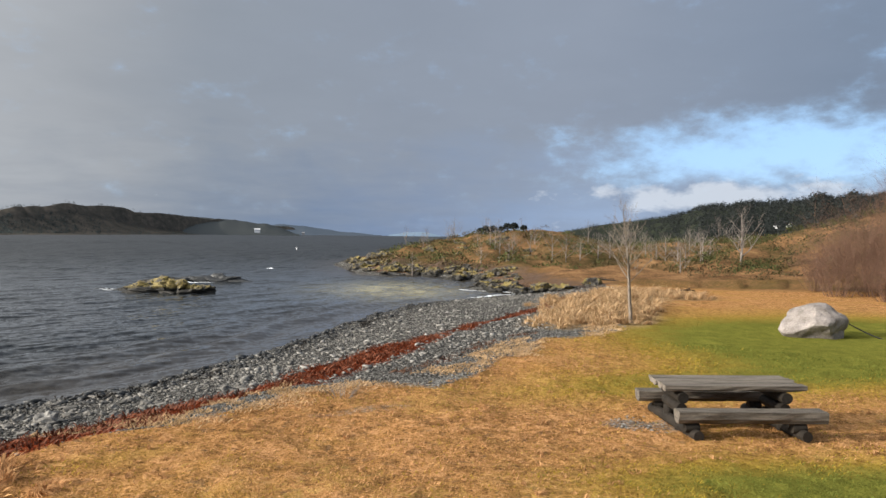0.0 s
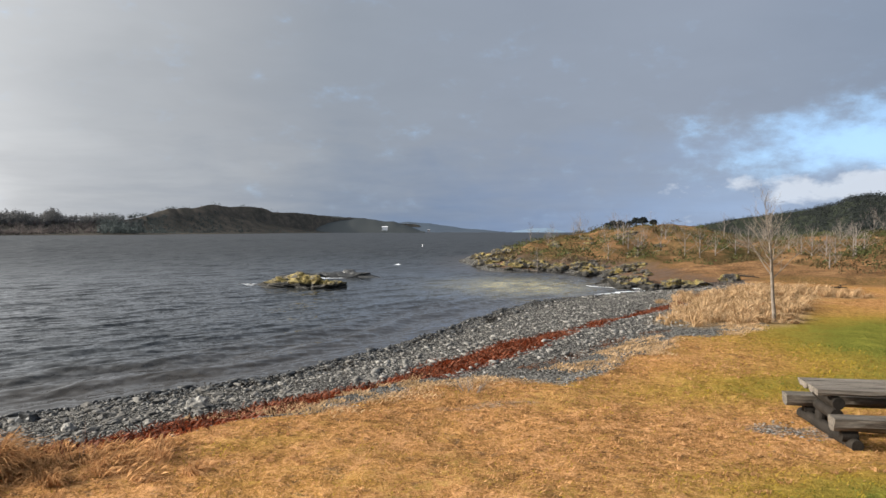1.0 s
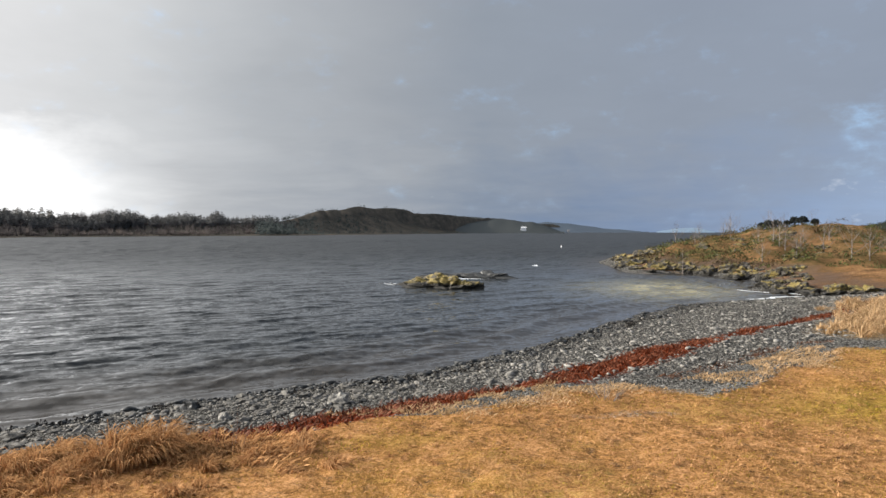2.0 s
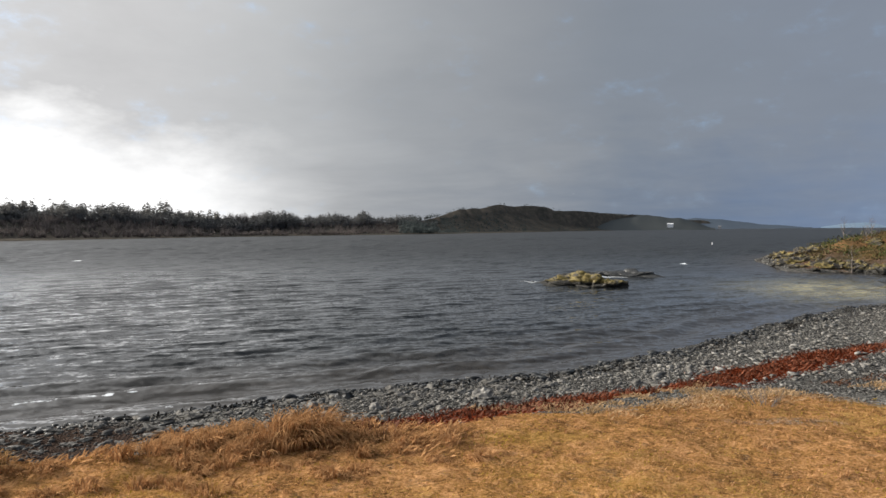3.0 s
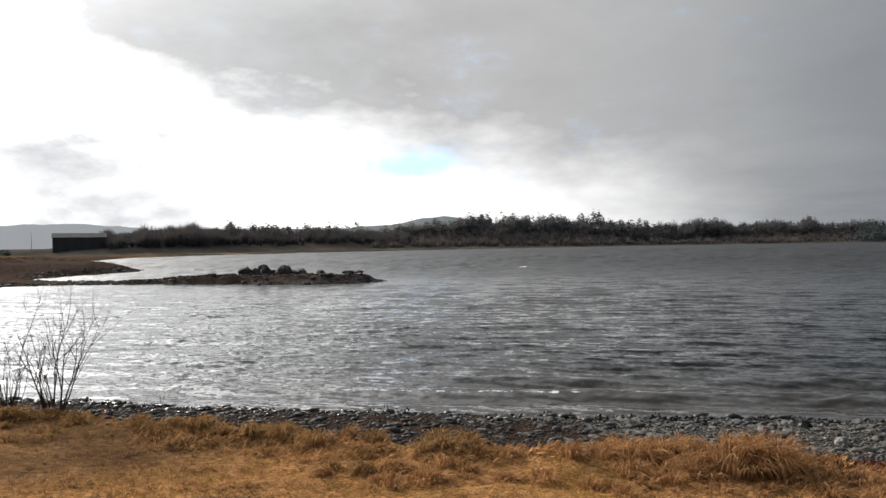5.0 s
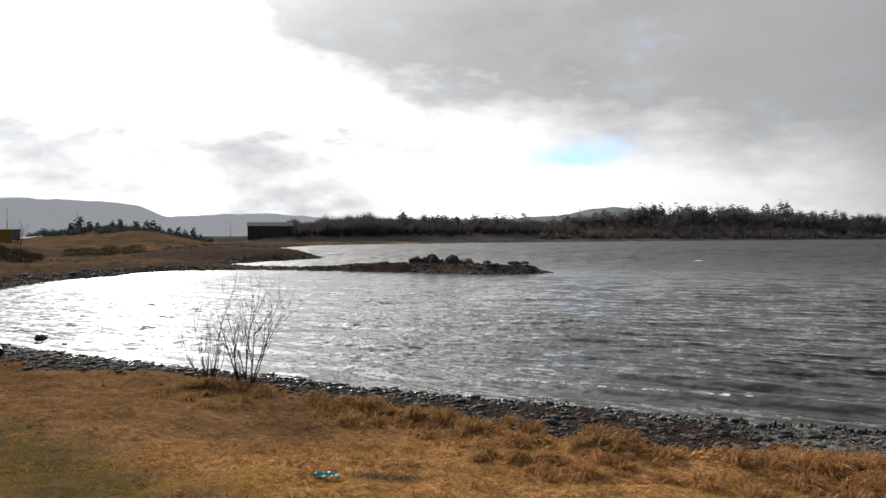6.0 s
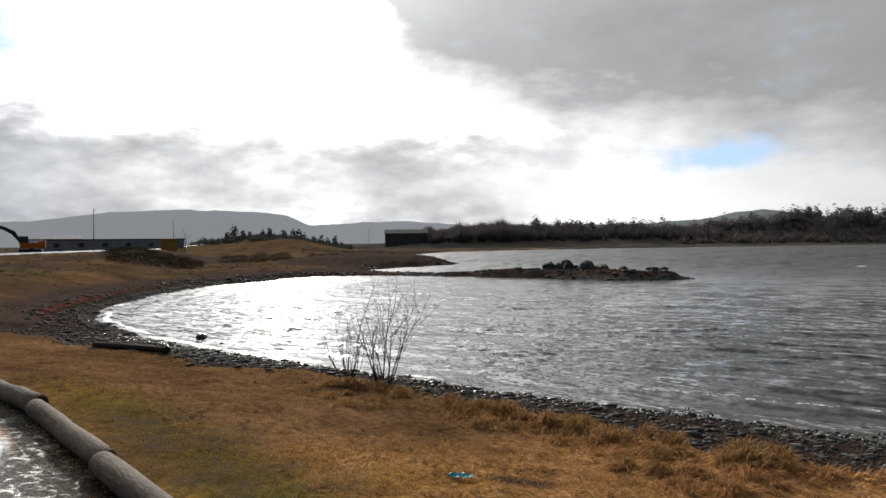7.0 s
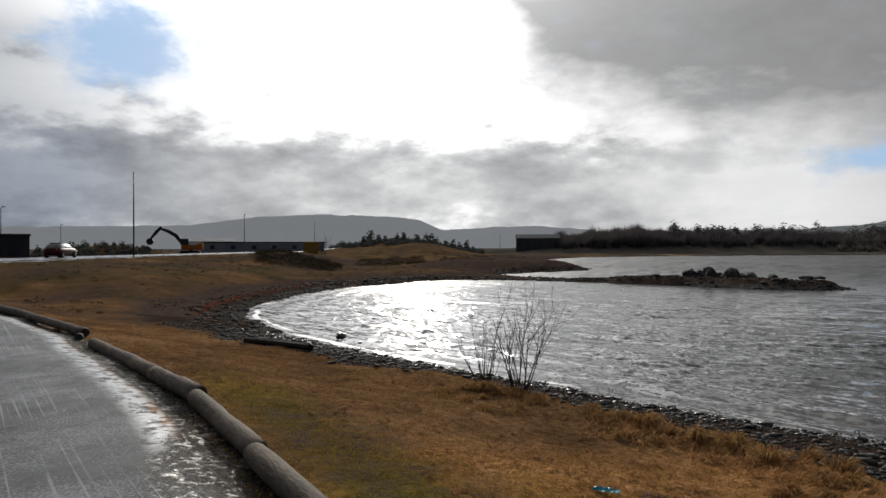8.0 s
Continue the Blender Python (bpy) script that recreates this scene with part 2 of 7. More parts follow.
def ground_material():
    m, n = material("shore_ground")
    co = n.coords()
    beach, weed, gravel = n.attr("zone_a")
    green, tall, asphalt = n.attr("zone_b")
    heath, brown, wood = n.attr("zone_c")
    soil, conifer, mire = n.attr("zone_d")
    wide, mid, fine = n.noise(0.35, 4, 0.6, co), n.noise(2.2, 5, 0.6, co), n.noise(26.0, 4, 0.7, co)
    straw_n = n.noise(9.0, 4, 0.7, n.coords(1.0, 3.0, 1.0, 30))
    tuft = n.noise(8.0, 5, 0.7, co, 0.4)
    dry = n.ramp(n.math("ADD", n.math("ADD", n.math("MULTIPLY", mid, 0.22), n.math("MULTIPLY", tuft, 0.38)), n.math("MULTIPLY", fine, 0.4)),
                 [(0.39, (0.085, 0.043, 0.018, 1)), (0.485, (0.32, 0.16, 0.056, 1)), (0.59, (0.6, 0.32, 0.145, 1))])
    dry = n.mix(n.ramp(wide, [(0.54, 0.0), (0.72, 0.3)]), dry, (0.36, 0.21, 0.03, 1))
    bare = n.noise(5.5, 5, 0.7, co, 0.5)
    dry = n.mix(n.ramp(bare, [(0.56, 0.0), (0.66, 0.75)]), dry, n.ramp(fine, [(0.35, (0.06, 0.036, 0.02, 1)), (0.65, (0.24, 0.15, 0.085, 1))]))
    dry = n.mix(n.math("MULTIPLY", n.ramp(n.noise(0.8, 4, 0.6, co), [(0.52, 0.0), (0.62, 0.5)]), n.ramp(tuft, [(0.45, 0.0), (0.6, 1.0)])), dry, (0.26, 0.19, 0.035, 1))
    moss = n.ramp(n.math("ADD", n.math("MULTIPLY", fine, 0.6), n.math("MULTIPLY", mid, 0.4)), [(0.3, (0.06, 0.07, 0.014, 1)), (0.7, (0.23, 0.215, 0.04, 1))])
    stone_v = n.voronoi(26.0, co, "Color")
    sv = n.tree.nodes.new("ShaderNodeSeparateColor")
    n.put(sv.inputs[0], stone_v)
    pebble = n.ramp(sv.outputs[0], [(0.0, (0.035, 0.033, 0.03, 1)), (0.6, (0.12, 0.115, 0.105, 1)), (1.0, (0.33, 0.315, 0.29, 1))])
    cracks = n.voronoi(26.0, co, "Distance")
    red = n.ramp(fine, [(0.3, (0.05, 0.012, 0.006, 1)), (0.7, (0.26, 0.055, 0.022, 1))])
    tallc = n.ramp(straw_n, [(0.3, (0.2, 0.125, 0.055, 1)), (0.7, (0.5, 0.345, 0.19, 1))])
    tar = n.ramp(n.math("ADD", n.math("MULTIPLY", n.noise(60.0, 2, 0.7, co), 0.5), n.math("MULTIPLY", mid, 0.5)), [(0.34, (0.04, 0.042, 0.046, 1)), (0.66, (0.17, 0.175, 0.184, 1))])
    heather = n.ramp(n.math("ADD", n.math("MULTIPLY", n.noise(0.25, 6, 0.65, co), 0.7), n.math("MULTIPLY", mid, 0.3)),
                     [(0.36, (0.05, 0.045, 0.018, 1)), (0.46, (0.1, 0.068, 0.03, 1)), (0.55, (0.18, 0.1, 0.047, 1)), (0.68, (0.32, 0.185, 0.085, 1))])
    rusty = n.ramp(n.math("ADD", n.math("MULTIPLY", n.noise(0.5, 5, 0.6, co), 0.4), n.math("ADD", n.math("MULTIPLY", tuft, 0.35), n.math("MULTIPLY", fine, 0.25))), [(0.39, (0.062, 0.036, 0.02, 1)), (0.5, (0.17, 0.094, 0.045, 1)), (0.61, (0.35, 0.2, 0.1, 1))])
    forest = n.ramp(n.noise(0.035, 8, 0.7, n.coords(1, 1, 3)), [(0.33, (0.05, 0.048, 0.04, 1)), (0.5, (0.085, 0.075, 0.062, 1)), (0.68, (0.14, 0.115, 0.09, 1))])

    def edge(v, lo=0.35, hi=0.6, amount=0.5):
        return n.ramp(n.math("ADD", v, n.math("MULTIPLY", n.math("SUBTRACT", n.math("ADD", n.math("MULTIPLY", mid, 0.6), n.math("MULTIPLY", fine, 0.4)), 0.5), amount)), [(lo, 0.0), (hi, 1.0)])

    c = dry
    rusty = n.mix(n.ramp(n.noise(2.0, 6, 0.68, co, 0.3), [(0.46, 0.0), (0.66, 0.25)]), rusty, dry)
    c = n.mix(edge(brown), c, rusty)
    c = n.mix(n.math("MULTIPLY", edge(green, 0.08, 0.4, 0.7), 0.75), c, n.ramp(tuft, [(0.35, (0.15, 0.1, 0.016, 1)), (0.65, (0.36, 0.25, 0.04, 1))]))
    c = n.mix(edge(green, 0.32, 0.7, 0.8), c, moss)
    c = n.mix(edge(heath), c, heather)
    c = n.mix(edge(wood, 0.1, 0.55, 0.5), c, forest)
    c = n.mix(conifer, c, n.ramp(n.noise(0.06, 6, 0.7, co), [(0.35, (0.014, 0.018, 0.013, 1)), (0.65, (0.042, 0.046, 0.032, 1))]))
    dark_soil = n.ramp(n.math("ADD", n.math("MULTIPLY", mid, 0.5), n.math("MULTIPLY", fine, 0.5)), [(0.35, (0.034, 0.025, 0.021, 1)), (0.65, (0.14, 0.098, 0.077, 1))])
    c = n.mix(edge(gravel, 0.35, 0.55, 1.1), c, pebble)
    litter = n.ramp(n.noise(1.4, 5, 0.65, n.coords(0.6, 1.3, 1.0, -35)), [(0.53, 0.0), (0.6, 0.85)])
    c = n.mix(edge(beach, 0.4, 0.55, 0.5), c, n.mix(n.math("MULTIPLY", litter, n.math("MULTIPLY", n.math("SUBTRACT", 1.0, beach), 1.6, clamp=True)), pebble, dry))
    c = n.mix(edge(soil, 0.3, 0.7, 1.0), c, dark_soil)
    c = n.mix(edge(tall, 0.2, 0.4), c, tallc)
    c = n.mix(edge(weed, 0.35, 0.6, 0.9), c, red)
    c = n.mix(edge(asphalt, 0.5, 0.6, 0.12), c, tar)
    mud = edge(mire, 0.3, 0.5, 0.5)
    c = n.mix(n.math("MULTIPLY", mud, 0.95), c, n.ramp(fine, [(0.35, (0.012, 0.011, 0.009, 1)), (0.65, (0.05, 0.044, 0.034, 1))]))
    frost = n.math("MULTIPLY", n.ramp(n.math("ABSOLUTE", n.math("SUBTRACT", asphalt, 0.58)), [(0.1, 1.0), (0.3, 0.0)]), n.ramp(n.noise(4.0, 8, 0.75, co, 0.6), [(0.44, 0.0), (0.53, 1.0)]))
    frost = n.math("MULTIPLY", frost, n.math("SUBTRACT", 1.0, mud))
    c = n.mix(frost, c, (0.45, 0.475, 0.5, 1))
    wear = n.ramp(n.noise(3.0, 2, 0.5, n.coords(0.06, 6.5, 1.0, 46)), [(0.6, 0.0), (0.65, 0.7)])
    c = n.mix(n.math("MULTIPLY", wear, n.math("MULTIPLY", asphalt, n.ramp(wide, [(0.35, 0.0), (0.5, 1.0)]))), c, (0.34, 0.35, 0.36, 1))
    rime = n.math("MULTIPLY", asphalt, n.ramp(n.math("ADD", n.math("MULTIPLY", n.noise(34.0, 3, 0.7, co), 0.6), n.math("MULTIPLY", n.noise(0.9, 4, 0.6, co), 0.4)), [(0.48, 0.0), (0.58, 0.55)]))
    c = n.mix(rime, c, (0.38, 0.39, 0.41, 1))
    puddle = n.math("MAXIMUM", n.math("MULTIPLY", n.ramp(n.noise(0.7, 3, 0.5, co), [(0.55, 0.0), (0.66, 0.25)]), asphalt), n.math("MULTIPLY", mud, n.ramp(n.noise(7.0, 5, 0.7, co, 0.5), [(0.53, 0.0), (0.6, 0.85)])))
    puddle = n.math("MAXIMUM", puddle, n.math("MULTIPLY", frost, 0.8))
    rough = n.math("SUBTRACT", 0.9, n.math("ADD", n.math("MULTIPLY", asphalt, 0.22), n.math("MULTIPLY", puddle, 0.5)))
    h = n.math("ADD", n.math("ADD", n.math("MULTIPLY", fine, 0.7), n.math("MULTIPLY", tuft, 1.1)), n.math("MULTIPLY", mid, 0.8))
    h = n.math("ADD", h, n.math("MULTIPLY", n.math("MULTIPLY", cracks, beach), -2.5))
    fade = n.math("SUBTRACT", 1.0, n.math("MULTIPLY", asphalt, 0.93))
    nb = n.tree.nodes.new("ShaderNodeBump")
    nb.inputs["Distance"].default_value = 0.06
    n.put(nb.inputs["Strength"], fade), n.put(nb.inputs["Height"], h)
    finish(n, c, rough, nb.outputs[0], 0.0, n.math("ADD", n.math("MULTIPLY", asphalt, 0.12), n.math("MULTIPLY", puddle, 0.4)))
    return m


def water_material():
    m, n = material("sea_water")
    # the slope of the ripples, with the wind and across it
    def slope(scale, turn, wide, detail, amount, rough=0.6, bend=0.2):
        return n.math("MULTIPLY", n.math("SUBTRACT", n.noise(scale, detail, rough, n.coords(wide, 1.0, 1.0, WAVE_AZ + turn), bend), 0.5), amount)

    def fronts(turn, wave, bend, amount):
        k = n.tree.nodes.new("ShaderNodeTexWave")
        k.wave_type, k.bands_direction, k.wave_profile = "BANDS", "Y", "SIN"
        n.put(k.inputs["Vector"], n.coords(0.5, 1.0, 1.0, WAVE_AZ + turn))
        for key, v in (("Scale", 0.314 / wave), ("Distortion", bend), ("Detail", 2.0), ("Detail Scale", 1.6), ("Detail Roughness", 0.5)):
            k.inputs[key].default_value = v
        return n.math("MULTIPLY", n.math("SUBTRACT", k.outputs["Fac"], 0.5), amount)

    shallow, foam, bank = n.attr("zone_a")
    gusts = n.math("MULTIPLY", n.ramp(n.noise(0.12, 4, 0.6, n.coords()), [(0.3, 0.65), (0.7, 1.35)]), n.math("SUBTRACT", 1.0, n.math("MULTIPLY", shallow, 0.4)))
    with_wind = n.math("MULTIPLY", n.math("ADD", n.math("ADD", n.math("ADD", fronts(7, 0.75, 5.0, 0.16), fronts(-12, 0.42, 5.0, 0.18)), n.math("ADD", fronts(2, 1.5, 4.0, 0.13), slope(1.4, -10, 0.6, 2, 0.42))), slope(4.6, 14, 0.75, 2, 0.8)), gusts)
    across = n.math("MULTIPLY", n.math("ADD", slope(1.9, 40, 0.8, 2, 0.55), slope(4.2, -60, 0.8, 2, 0.5)), gusts)
    sx, sy = -math.sin(radians(WAVE_AZ)), math.cos(radians(WAVE_AZ))
    nx = n.math("ADD", n.math("MULTIPLY", with_wind, sx), n.math("MULTIPLY", across, sy))
    ny = n.math("SUBTRACT", n.math("MULTIPLY", with_wind, sy), n.math("MULTIPLY", across, sx))
    tilt = n.tree.nodes.new("ShaderNodeVectorMath")
    n.put(tilt.inputs[0], n.tree.nodes.new("ShaderNodeNewGeometry").outputs["Normal"])
    n.put(tilt.inputs[1], n.add("ShaderNodeCombineXYZ", X=nx, Y=ny, Z=0.0).outputs[0])
    level = n.tree.nodes.new("ShaderNodeVectorMath")
    level.operation = "NORMALIZE"
    n.put(level.inputs[0], tilt.outputs[0])
    deep = (0.019, 0.021, 0.022, 1)
    c = n.mix(shallow, deep, (0.032, 0.027, 0.022, 1))
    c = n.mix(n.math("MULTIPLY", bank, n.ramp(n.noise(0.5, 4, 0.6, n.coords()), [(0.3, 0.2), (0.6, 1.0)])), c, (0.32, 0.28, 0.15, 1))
    f = n.ramp(n.math("ADD", foam, n.math("MULTIPLY", n.math("SUBTRACT", n.noise(3.0, 6, 0.7, n.coords()), 0.5), 1.1)), [(0.62, 0.0), (0.72, 1.0)])
    c = n.mix(f, c, (0.75, 0.77, 0.78, 1))
    chop = n.attr("zone_b")[0]
    finish(n, c, n.math("ADD", n.math("ADD", 0.07, n.math("MULTIPLY", chop, 0.4)), n.math("MULTIPLY", f, 0.5)), level.outputs[0], 0.0, 0.5, IOR=1.333)
    return m


WAVE_AZ = 58.0    # heading from which the waves come, to the left of +y

# ---- the lie of the land ----
NEAR_SHORE = [(2, 180), (-11.4, 103), (-8.9, 73), (-6.2, 63), (-3.3, 64.4), (0.3, 62.5), (3.3, 53.4), (1.8, 48.2), (6.5, 45), (3.3, 42.8), (-0.7, 37.6),
              (-2.3, 34.5), (-3.5, 30.6), (-4.6, 25.7), (-6, 20), (-7.5, 16), (-9, 14.2), (-11.3, 10.7), (-13.3, 6.9), (-15, 4.2), (-16.8, 1.2),
              (-19, -1.5), (-21.7, -5.1), (-25.9, -10.3), (-31.4, -15), (-36, -18.2), (-42, -20.2), (-49, -21), (-60, -21.2), (-67, -18.5), (-76, -15.5)]
FAR_SHORE = [(-77.5, -6), (-70.3, 5.8), (-63.5, 15.3), (-65.6, 23.2), (-71, 16), (-80, 1.5), (-91.5, -11.2), (-103, -5.6), (-118.6, 0.9), (-140, -9), (-180, -15.5),
             (-240, -5), (-270, 11), (-317, 77), (-379, 230), (-410, 390), (-370, 530), (-400, 750), (-450, 1100), (-580, 1900), (-640, 2450),
             (-480, 3300), (-450, 3900), (150, 3900), (60, 1500), (20, 500)]
GRASS_EDGE = [(-33.5, -26.8), (-24, -15.3), (-18.5, -7.4), (-15.9, -3.1), (-13.9, -0.8), (-11.7, 2.1), (-10.1, 3.7), (-8.8, 5.6), (-6.1, 8.3), 
    (-4.3, 10), (-3.3, 11.4), (-1.9, 13.2), (0.2, 14.9), (3.6, 20.2), (6.1, 24.5), (8.4, 30.1), (10, 36.8), (11.2, 51.3)]
WEED_LINE = [(-6.9, 8.2), (-6.4, 8.9), (-5.6, 10.0), (-4.9, 11.3), (-4.2, 12.8), (-3.4, 14.5), (-2.4, 16.9), (-1.3, 19.8), (0.3, 23.5), (2.7, 28.3), (4.5, 31.5), 
    (6.8, 37.1)]
LOG_LINE = [(-3.95, -0.77), (-7.25, -3.5), (-9.44, -5.47), (-11.97, -8.1), (-15.0, -11.4), (-16.3, -12.7), (-19.0, -16.2), (-22.3, -20.8), (-26.5, -27.0)]
ROAD_LINE = [(-10, -36), (-51, -48), (-84, -58), (-143, -71), (-220, -85), (-330, -95)]
ROAD_Z = 2.6
# skyline: heading, rise in degrees, distance of the ridge, height of the trees on it
RIDGE = [(-60, 3.6, 700, 9), (-32, 3.6, 700, 9), (-26, 3.0, 700, 9), (-20, 2.48, 720, 6), (-17.5, 1.78, 900, 5), (-12, 0.95, 1300, 5), (-9, 0.35, 1600, 4), (-4, 0.0, 2600, 0)]
RIDGE_W = [(9, 0.1, 3000, 2), (16.3, 1.0, 2200, 2), (22, 1.62, 1500, 2.6), (27.6, 2.1, 1150, 3), (31, 1.95, 930, 3.4), (34.0, 1.1, 800, 5), (34.8, 1.08, 800, 8),
           (40, 1.42, 700, 9), (45, 1.42, 660, 9), (47, 1.4, 640, 9), (49, 1.3, 620, 9), (54, 1.9, 580, 10), (64, 1.95, 510, 10), (70, 1.5, 470, 8), (79, 1.2, 410, 7),
           (83, 1.35, 385, 7), (86, 1.5, 365, 8), (90, 1.5, 350, 8), (92, 1.05, 345, 6), (94, 0.6, 345, 4), (97, 0.2, 360, 3), (101, 0.2, 400, 3)]


def rounded(line, k=3, closed=False):
    """A smooth run through the points of a line."""
    p = np.array(line, float)
    q = np.vstack([p[-1:], p, p[:2]]) if closed else np.vstack([2 * p[0] - p[1], p, 2 * p[-1] - p[-2]])
    out = []
    for i in range(1, len(q) - 2):
        a, b, c, d = q[i - 1: i + 3]
        for t in np.arange(k) / k:
            out.append(0.5 * (2 * b + (c - a) * t + (2 * a - 5 * b + 4 * c - d) * t * t + (3 * b - a - 3 * c + d) * t ** 3))
    if not closed:
        out.append(p[-1])
    return np.array(out)


def run_distance(x, y, line, closed=False):
    """Distance to a line, and the share of its length at the nearest place."""
    p = np.vstack([line, line[:1]]) if closed else np.asarray(line, float)
    best, where = np.full(x.shape, 1e18), np.zeros(x.shape)
    for i in range(len(p) - 1):
        (ax, ay), (bx, by) = p[i], p[i + 1]
        dx, dy = bx - ax, by - ay
        t = np.clip(((x - ax) * dx + (y - ay) * dy) / (dx * dx + dy * dy + 1e-12), 0, 1)
        d = (x - ax - t * dx) ** 2 + (y - ay - t * dy) ** 2
        near = d < best
        best, where = np.where(near, d, best), np.where(near, (i + t) / (len(p) - 1), where)
    return np.sqrt(best), where


def inside(x, y, ring):
    hit = np.zeros(x.shape, bool)
    for (ax, ay), (bx, by) in zip(ring, np.roll(ring, -1, 0)):
        if ay != by:
            hit ^= ((ay > y) != (by > y)) & (x < (bx - ax) * (y - ay) / (by - ay) + ax)
    return hit


def value_noise(x, y, seed=0):
    ix, iy = np.floor(x).astype(np.int64), np.floor(y).astype(np.int64)
    fx, fy = x - ix, y - iy
    fx, fy = fx * fx * (3 - 2 * fx), fy * fy * (3 - 2 * fy)

    def h(a, b):
        v = (a * 374761393 + b * 668265263 + seed * 974711) & 0xFFFFFFFF
        v = ((v ^ (v >> 13)) * 1274126177) & 0xFFFFFFFF
        return ((v ^ (v >> 16)) & 0xFFFF) / 65535.0

    return (h(ix, iy) * (1 - fx) + h(ix + 1, iy) * fx) * (1 - fy) + (h(ix, iy + 1) * (1 - fx) + h(ix + 1, iy + 1) * fx) * fy


def fbm(x, y, scale, octaves=4, seed=0):
    """Noise about nought, between about -0.5 and 0.5."""
    v, a, total = 0, 1.0, 0
    for o in range(octaves):
        v, total = v + a * (value_noise(x * scale, y * scale, seed + o) - 0.5), total + a
        a, scale = a * 0.5, scale * 2.03
    return v / total * 1.6


def step(v, lo, hi):
    t = np.clip((v - lo) / (hi - lo), 0, 1)
    return t * t * (3 - 2 * t)


def hump(x, y, cx, cy, rx, ry=None, turn=0.0):
    c, s = math.cos(radians(turn)), math.sin(radians(turn))
    u, v = (x - cx) * c + (y - cy) * s, -(x - cx) * s + (y - cy) * c
    return np.exp(-(u / rx) ** 2 - (v / (ry or rx)) ** 2)


WATER_RING = rounded(NEAR_SHORE + FAR_SHORE, 3, True)
EDGE = rounded(GRASS_EDGE, 3)
LAWN_RING = np.vstack([EDGE, [(400, 46), (400, -200), (-30, -200)]])
WEED_INNER = [(-0.9, 15.6), (-0.4, 16.5), (0.6, 18.5), (1.6, 20.5), (2.9, 22.4)]
WEED, LOGS, ROAD = rounded(WEED_LINE, 3), rounded(LOG_LINE, 3), rounded(ROAD_LINE, 3)
PARK_RING = np.vstack([LOGS, [(-24, -31), (-10, -36), (20, -28), (9, -3)]])


def weed_width(x, y):
    return np.clip(1.7 * value_noise(x * 0.6, y * 0.6, 61) - 0.15, 0.12, 0.9) * (0.5 + 0.5 * step(y, 8.6, 10.5)) * (1 - 0.35 * step(y, 17, 26))


